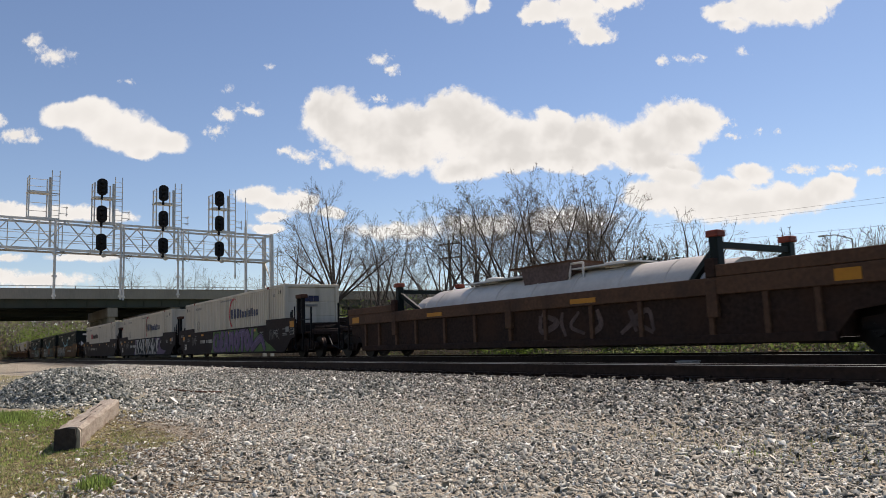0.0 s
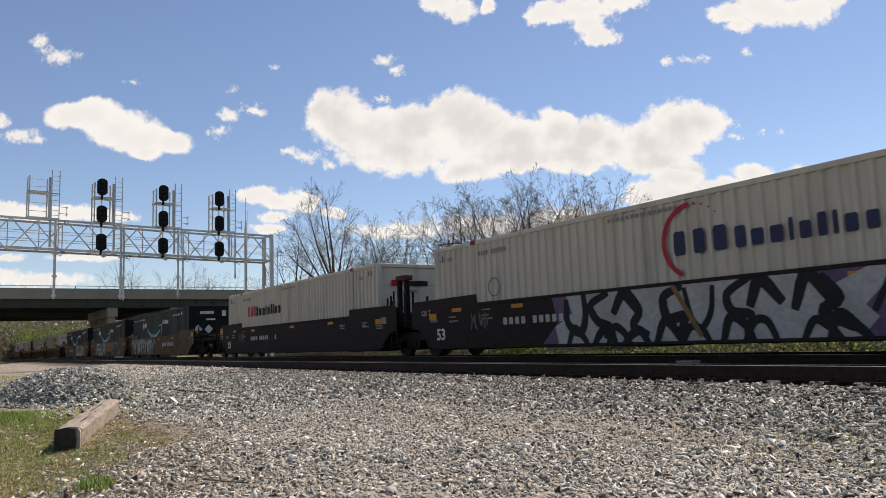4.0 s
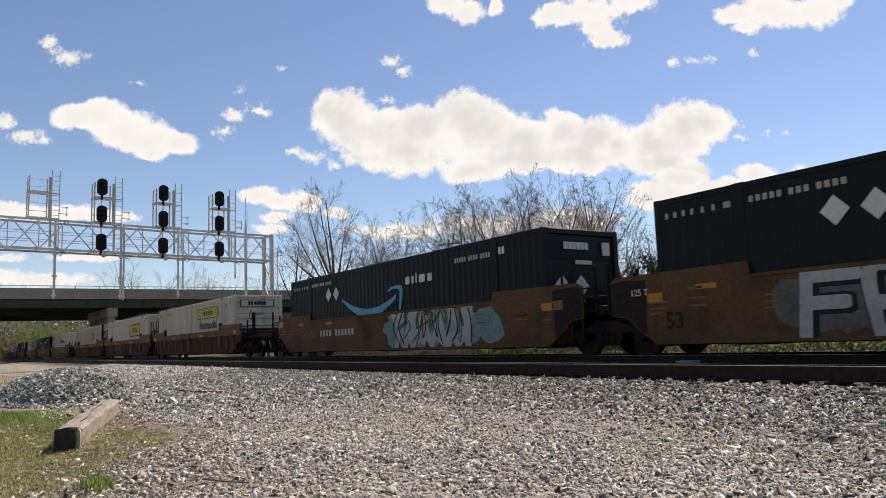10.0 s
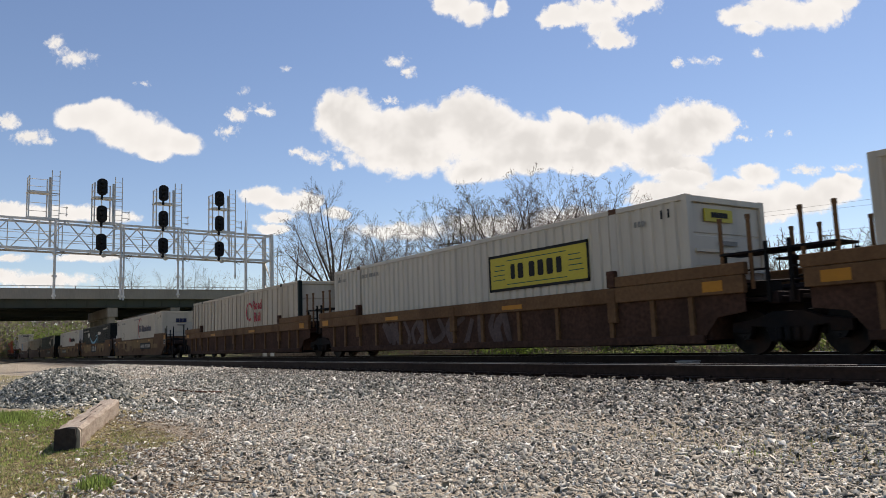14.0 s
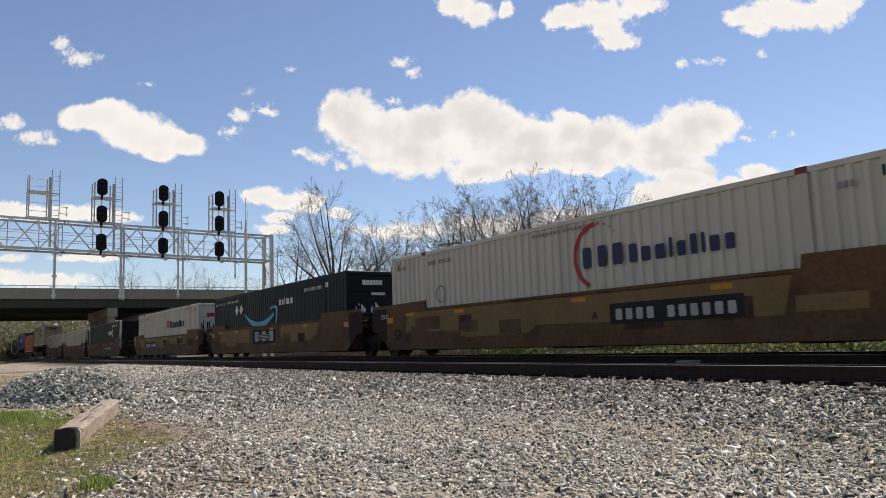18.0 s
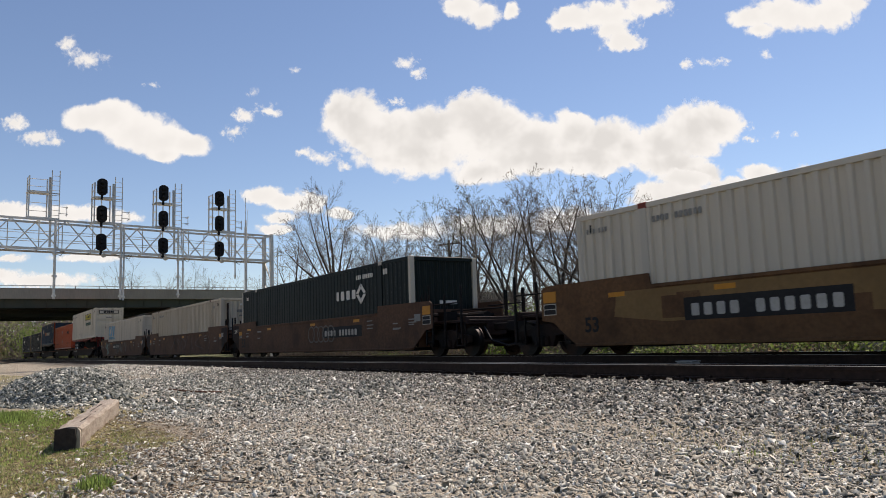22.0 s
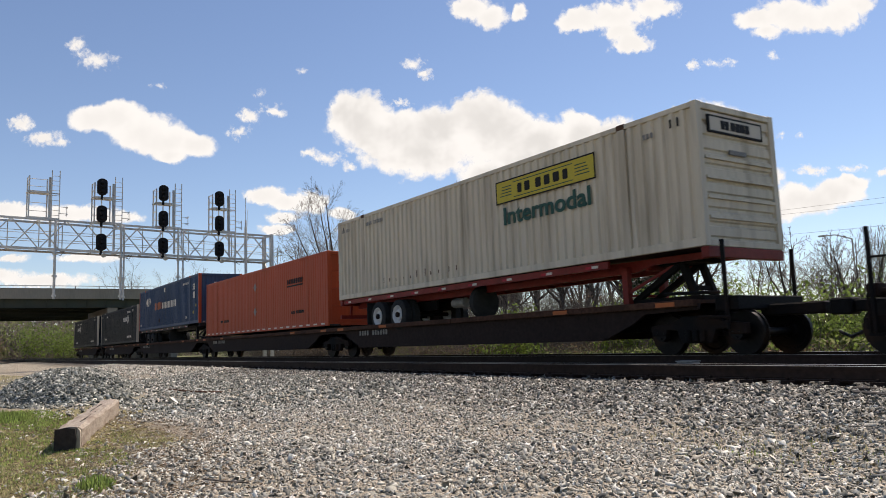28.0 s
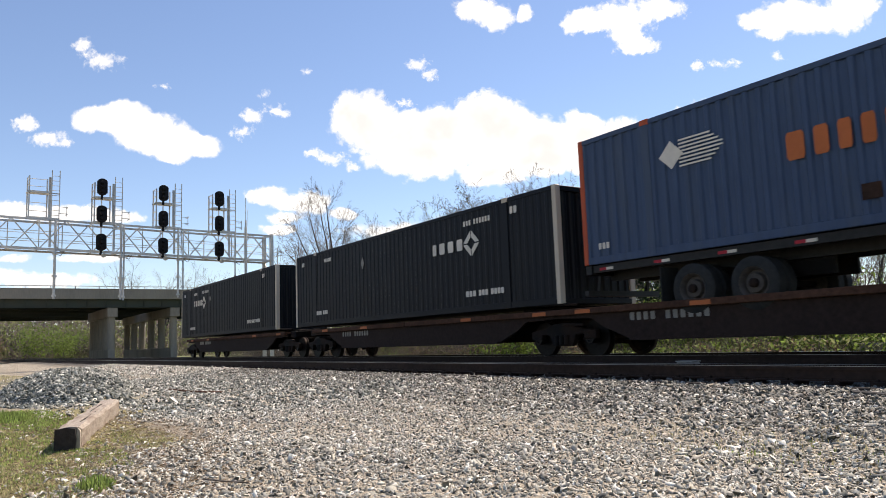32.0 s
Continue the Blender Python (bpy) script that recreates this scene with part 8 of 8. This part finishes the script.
BARE = "leafless grey-brown tree with fine twigs"
GREENISH = "bare tree with pale green spring buds"
LEAFY = "bare tree with brownish leaf remnants at its tips"
GNARL = "gnarled half-dead bare tree"
IVY = "dead trunk wrapped in dark ivy"
random.seed(5)
GB_ = (M["bud"], 0.7, 0.055)
DB_ = (M["dryleaf"], 0.30, 0.050)
FAR3 = dict(levels=3, min_twig=0.013, limbs=7, low=0.36, fan=60)
for i, (lab, x, y, h, kw) in enumerate((
        ("broad open-crowned bare tree dividing low into many limbs", -67.3, 32, 18.2, dict(spread=0.30, limbs=12, low=0.42, fan=66, gnarl=0.05, min_twig=0.0095, stout=1.1)),
        (BARE, -92.1, 38, 17.6, dict(spread=0.13, limbs=5, low=0.48, levels=3, min_twig=0.016)),
        (BARE, -66.0, 36, 14.6, dict(spread=0.15, limbs=5, low=0.35, fan=36)), (BARE, -66.4, 38, 15.0, dict(spread=0.16, limbs=5, low=0.34, fan=39)),
        (BARE, -75.5, 40, 13.0, dict(spread=0.22, limbs=7, levels=3, min_twig=0.014)),
        ("bare tree with long limbs arching over", -53.8, 36, 13.2, dict(spread=0.34, limbs=10, low=0.38, fan=78, gnarl=0.11, min_twig=0.008, stout=1.25, leader=False)),
        (GREENISH, -51.0, 36, 15.0, dict(buds=GB_, spread=0.17, limbs=5, low=0.40, fan=42)), (GREENISH, -54.2, 40, 15.3, dict(buds=GB_, spread=0.18, limbs=6, low=0.41, fan=45)),
        (BARE, -40.7, 32, 12.8, dict(spread=0.19, limbs=6, low=0.34, fan=51, dense=1.0)), (BARE, -46.2, 38, 14.9, dict(spread=0.16, limbs=5, low=0.36, fan=42, dense=1.0)),
        (LEAFY, -39.4, 34, 13.4, dict(buds=DB_, spread=0.19, limbs=5, low=0.45, fan=51, stout=1.1)), (LEAFY, -35.0, 32, 11.6, dict(buds=DB_, spread=0.23, limbs=6, low=0.40, fan=60, lean=0.12, stout=1.2)),
        (LEAFY, -38.8, 38, 13.2, dict(buds=DB_, spread=0.17, limbs=5, low=0.41, fan=45)), (LEAFY, -32.2, 33, 11.2, dict(buds=DB_, spread=0.20, limbs=5, low=0.43, fan=54)),
        (LEAFY, -33.6, 36, 10.7, dict(buds=DB_, spread=0.15, limbs=5, low=0.41, fan=45, levels=3, min_twig=0.012)),
        (GNARL, -29.2, 32, 8.8, dict(gnarl=0.17, spread=0.20, limbs=8, low=0.41, fan=72, stout=1.5, levels=3, min_twig=0.012)), (BARE, -43.0, 42, 12.6, dict(spread=0.2, limbs=9, levels=3, min_twig=0.013)),
        (IVY, -25.2, 30, 6.6, dict(ivy=True, levels=3, spread=0.14, limbs=7, low=0.50, gnarl=0.14, min_twig=0.012)),
        ("lone bare tree with crooked limbs", -25.9, 34, 8.1, dict(gnarl=0.12, spread=0.15, limbs=7, low=0.48, fan=62, stout=1.2, levels=3, min_twig=0.008)),
        (GNARL, -23.2, 38, 6.8, dict(gnarl=0.16, spread=0.15, limbs=7, low=0.50, fan=66, levels=3, min_twig=0.013, stout=1.3)),
        (IVY, -21.9, 26, 4.2, dict(ivy=True, levels=2, spread=0.12, limbs=4, low=0.50, gnarl=0.12)), (IVY, -21.0, 27, 3.6, dict(ivy=True, levels=2, spread=0.12, limbs=4, low=0.50, gnarl=0.12)),
        ("dead broken trunk with a few bare limbs", -15.9, 30, 4.4, dict(gnarl=0.17, levels=2, spread=0.2, limbs=5, low=0.50, fan=75, stout=2.0, min_twig=0.018)),
        ("dead broken trunk with a few bare limbs", -14.9, 31, 4.6, dict(gnarl=0.17, levels=2, spread=0.2, limbs=5, low=0.50, fan=75, stout=2.4, min_twig=0.018)),
        ("dead broken trunk with a few bare limbs", -17.4, 32, 3.6, dict(gnarl=0.2, levels=2, spread=0.16, limbs=4, low=0.50, fan=60, stout=2.6, min_twig=0.018)),
        (BARE, -39.2, 60, 9.2, FAR3), (BARE, -31.3, 58, 9.0, FAR3), (BARE, -30.6, 60, 9.2, FAR3), (BARE, -27.6, 57, 8.8, FAR3), (BARE, -27.4, 60, 8.6, FAR3), (BARE, -34.2, 61, 7.6, FAR3),
        (BARE, -185, 36.1, 24, FAR3), (BARE, -200, 46.1, 23.5, FAR3), (BARE, -190, 52.0, 24, FAR3), (BARE, -210, 63.1, 25, FAR3), (BARE, -192, 61, 22, FAR3), (BARE, -180, 65.5, 20.4, FAR3))):
    tree(lab, x, y, h, 100 + i, group="bare trees beyond the overpass" if x < -150 else "bare trees beyond the tracks", **kw)


# ---- shrubs and undergrowth ----
def shrub(label, x, y, w, h, n, mat, seed, size=0.11, stems=26):
    root = thing("shrub", label, "shrub", "shrubs beyond the tracks")
    g = np.random.default_rng(seed)
    segs = []
    pts = []
    for k in range(stems):
        a, l = g.uniform(0, 2 * np.pi), g.uniform(0.5, 1.0)
        p = np.array([g.normal(0, 0.15 * w), g.normal(0, 0.15 * w), -0.1])
        d = np.array([np.cos(a) * 0.5 * w / h, np.sin(a) * 0.5 * w / h, 1.0])
        for j in range(5):
            q = p + (d + g.normal(0, 0.25, 3)) * (h * l / 5)
            segs.append((*p, *q, 0.025 * (1 - j * 0.15), 0.022 * (1 - j * 0.17)))
            if j > 0:
                pts.append(q)
                t = q + g.normal(0, 0.25, 3) * h * 0.35
                segs.append((*q, *t, 0.014, 0.008))
                pts.append(t)
            p = q
    v, f = tubes(segs, 3)
    tagged(part("brushwood", raw_mesh("brushwood", v, f, M["twig"]), None, root, "thin brown stems"), kind="stuff")
    c = np.array(pts)[g.integers(0, len(pts), n)] + g.normal(0, 0.13 * h, (n, 3)) * np.array([1, 1, 0.8])
    c[:, 2] = np.abs(c[:, 2]) + 0.02
    v, f = leaf_quads(c, size, seed)
    tagged(part("foliage", raw_mesh("foliage", v, f, mat), None, root), kind="stuff")
    root.matrix_basis = pose(x, y, float(ground_z(x, y)), 0, 0, g.uniform(0, 360))
    return root


GREEN_SHRUB = "fresh green spring shrub"
BROWN_SHRUB = "tangled brown shrub with few leaves"
g = np.random.default_rng(77)
for i, (x, y, w, h) in enumerate(((-19.5, 25, 3.2, 3.0), (-17.2, 26, 3.0, 2.8), (-15.4, 24.5, 2.6, 2.4), (-13.2, 25, 2.8, 2.6), (-22.5, 24, 2.4, 2.4), (-27.5, 22.5, 2.4, 2.3), (-31.0, 24, 2.6, 2.6), (-38, 25, 3.4, 3.4), (-45.5, 26, 3.0, 3.0), (-53, 27, 4.0, 4.2), (-11.0, 23.5, 2.2, 1.8), (-9.3, 22.8, 1.6, 1.2), (-58, 29, 4.0, 4.0))):
    shrub(GREEN_SHRUB, x, y, w, h, 3400 if x > -24 else 1500, M["leaf"], 300 + i, 0.085 if x > -24 else 0.11)
for i in range(20):
    x = -9 - i * 3.3
    shrub(BROWN_SHRUB, x + float(g.uniform(-1, 1)), 21.5 + float(g.uniform(-1.5, 3.5)) + 0.06 * abs(x), float(g.uniform(2.4, 3.6)), float(g.uniform(1.6, 3.0)) if x < -24 else 1.0, 350, M["dryleaf"], 400 + i, 0.07, 60)
for i in range(24):
    x, y = -175 - float(g.uniform(0, 90)), 1.0 + 1.5 * i + float(g.uniform(-1, 1))
    shrub(GREEN_SHRUB if i % 3 == 0 else BROWN_SHRUB, x, y, float(g.uniform(6, 10)), float(g.uniform(4, 8)), 1400, (M["leaf"], M["dryleaf"], M["twig"])[i % 3], 500 + i, 0.28, 40)


def thicket(name, label, x0, x1, y0, y1, n, h0, h1, seed, r=0.012):
    """Bare brush: upright bent stems with side twigs."""
    g = np.random.default_rng(seed)
    x, y = g.uniform(x0, x1, n), g.uniform(y0, y1, n)
    z = ground_z(x, y) - 0.1
    h = g.uniform(h0, h1, n)
    rows = []
    p = np.stack([x, y, z], -1)
    d = np.clip(g.normal(0, 0.25, (n, 3)), -0.4, 0.4) + np.array([0, 0, 0.9])
    for k in range(3):
        q = p + d * (h / 3)[:, None]
        rows.append(np.concatenate([p, q, np.full((n, 1), r * (1.3 - 0.3 * k)), np.full((n, 1), r * (1.0 - 0.3 * k))], 1))
        t = q + (np.clip(g.normal(0, 0.5, (n, 3)), -0.9, 0.9) + np.array([0, 0, 0.2])) * (h / 3.5)[:, None]
        rows.append(np.concatenate([q, t, np.full((n, 1), r * 0.7), np.full((n, 1), r * 0.4)], 1))
        d = d + np.clip(g.normal(0, 0.3, (n, 3)), -0.4, 0.4)
        p = q
    v, f = tubes(np.concatenate(rows), 3)
    return tagged(new(name, raw_mesh(name, v, f, M["twig"])), label, "brush", kind="stuff")


thicket("undergrowth", "bare brown brush along the far side of the tracks", -75, -22, 24, 34, 4200, 1.2, 3.4, 31)
thicket("brush_belt", "dense bare brown brush under the trees", -58, -29, 30, 37, 3600, 2.6, 4.9, 36)
thicket("undergrowth_low", "low bare brush along the far side of the tracks", -24, -8, 22, 32, 900, 0.8, 1.9, 35)
thicket("sapling_belt", "tall bare saplings and brush under the trees", -74, -27, 33, 42, 800, 2.6, 4.6, 34, 0.014)
thicket("undergrowth_far", "bare brush and saplings in the distance", -150, -40, 45, 75, 1000, 1.5, 3.5, 32, 0.02)
thicket("wood_beyond_overpass", "hazy bare wood beyond the overpass", -330, -165, -10, 70, 1500, 3.0, 8.0, 33, 0.035)


def far_foliage(name, label, x0, x1, y0, y1, n, h, size, mat, seed, slope=0.0):
    """Loose far foliage; with a slope its tops rise with distance."""
    g = np.random.default_rng(seed)
    x, y = g.uniform(x0, x1, n), g.uniform(y0, y1, n)
    top = h * (0.55 + 0.45 * np.sin(x * 0.11 + 1.3) * np.sin(y * 0.17 + x * 0.05))
    if slope:
        top = slope * np.hypot(x, y) * (0.86 + 0.14 * np.sin(y * 0.35 + 1.1) * np.sin(y * 0.13 + x * 0.05))
    c = np.stack([x, y, ground_z(x, y) + top * g.uniform(0, 1, n) ** 0.8], -1)
    v, f = leaf_quads(c, size, seed)
    return tagged(new(name, raw_mesh(name, v, f, mat)), label, "woods", kind="stuff")


# no air haze here; the woods' pale colours carry it
far_foliage("far_woods", "budding far woods, yellow-green with haze mixed into their colour", -300, -185, -10, 90, 16000, 0, 0.42, M["hazegreen"], 41, 0.052)
far_foliage("far_woods", "brownish far woods with haze mixed into their colour", -330, -200, -10, 95, 46000, 0, 0.46, M["hazewood"], 42, 0.069)
far_foliage("far_hedge", "low green growth in the distance behind the trees", -200, 60, 48, 90, 22000, 4.2, 0.22, M["leaf"], 43)
far_foliage("far_hedge", "low brown growth in the distance behind the trees", -200, -45, 44, 90, 18000, 4.6, 0.20, M["twig"], 44)
far_foliage("lineside_growth", "fresh green low growth along the far side of the tracks", -40, 6, 20.5, 25, 4500, 1.6, 0.09, M["leaf"], 45)
far_foliage("lineside_growth", "pale budding growth along the far side of the tracks", -40, 6, 20.5, 26, 8000, 1.7, 0.08, M["hazegreen"], 46)

# ---- pole line, lamp, barrier ----
pole = thing("utility_pole", "brown wooden utility pole with two crossarms", "utility pole")
part("pole_shaft", Shape().tube((0, 0, -0.5), (0, 0, 10.9), 0.17, 0.12, n=10), M["pole"], pole)
for z in (10.55, 9.2):
    arm = part("crossarm", Shape().box(-1.25, 1.25, -0.07, 0.07, z - 0.07, z + 0.07), M["pole"], pole)
    for x in (-1.15, -0.7, 0.7, 1.15):
        part("insulator", Shape().lathe([(0.0, 0.035), (0.08, 0.05), (0.14, 0.02)], 8, "z"), M["greyink"], arm).location = (x, 0, z + 0.07)
    part("arm_brace", Shape().beam((-0.7, 0, z - 0.07), (0, 0.12, z - 0.75), 0.04).beam((0.7, 0, z - 0.07), (0, 0.12, z - 0.75), 0.04), M["galv"], pole)
pole.matrix_basis = pose(-58.6, 40, -0.75, 0, 0, 25)
wires = thing("overhead_wires", "thin dark overhead wires on the pole line", "wires")
for k, (za, zb) in enumerate(((9.8, 6.9), (9.8, 6.4), (8.5, 5.3))):
    a, b = Vector((-58.6, 40 + 0.4 * k, za)), Vector((20.0, 44 + 0.4 * k, zb))
    pts = [a.lerp(b, t / 16) - Vector((0, 0, 1.0 * math.sin(math.pi * t / 16))) for t in range(17)]
    rings = [p + Vector(o) for p in pts for o in ((0, 0.006, 0), (0, 0, 0.006), (0, -0.006, 0), (0, 0, -0.006))]
    me = bpy.data.meshes.new("wire")
    me.from_pydata(rings, [], [(4 * r + i, 4 * r + (i + 1) % 4, 4 * r + 4 + (i + 1) % 4, 4 * r + 4 + i) for r in range(16) for i in range(4)])
    me.materials.append(M["wire"])
    part("wire", me, M["wire"], wires)
lamp = thing("street_lamp", "grey street lamp with a curved arm, far off", "street lamp")
part("post", Shape().tube((0, 0, 0), (0, 0, 8.2), 0.09, 0.06, n=8), M["galv"], lamp)
part("arm", Shape().tube((0, 0, 8.2), (-1.3, 0, 8.7), 0.05, n=6).tube((-1.3, 0, 8.7), (-2.2, 0, 8.75), 0.04, n=6), M["galv"], lamp)
part("lamp_head", Shape().box(-2.7, -2.1, -0.12, 0.12, 8.68, 8.82), M["galv"], lamp, bevel=0.03)
lamp.matrix_basis = pose(-30.6, 60, -0.75)
wall = thing("barrier", "low grey concrete barrier beyond the tracks", "barrier", kind="structure")
for i in range(9):
    part("barrier_segment", Shape().extrude_y([(0, 0), (3.96, 0), (3.96, 0.75), (0, 0.75)], -0.2, 0.2), M["concrete"], wall, bevel=0.03).location = (-11.4 + 4 * i, 22.3, -0.78)


# ---- what moves ----
def motions():
    for ob, s, z in MOVERS:
        walk(ob, [(t, pose(s + SPEED * t, TRACK_Y, z)) for t in (0.0, 16.0, 32.0)])
    place = {ob: s for ob, s, _ in MOVERS}
    for ob, dx, car, at in WHEELS:
        x0 = place[car] + at
        t0 = max(0.0, round((-30.0 - x0) / SPEED * FPS) / FPS)
        t1 = min(32.0, round((0.5 - x0) / SPEED * FPS) / FPS)
        if t1 - t0 < 0.1:
            continue
        times = [t0 + k / FPS for k in range(int(round((t1 - t0) * FPS)) + 1)]
        rows = [(t, pose(dx, 0, 0.42, 0, math.degrees(SPEED * t / 0.42), 0)) for t in times]
        if t0 > 0.02:
            rows.insert(0, (0.0, rows[0][1]))
        if t1 < 31.98:
            rows.append((32.0, rows[-1][1]))
        walk(ob, rows)
    for cloud, m, drift in CLOUDS:
        walk(cloud, [(t, Matrix.Translation(drift * (t / 32.0)) @ m) for t in (0.0, 16.0, 32.0)])


motions()
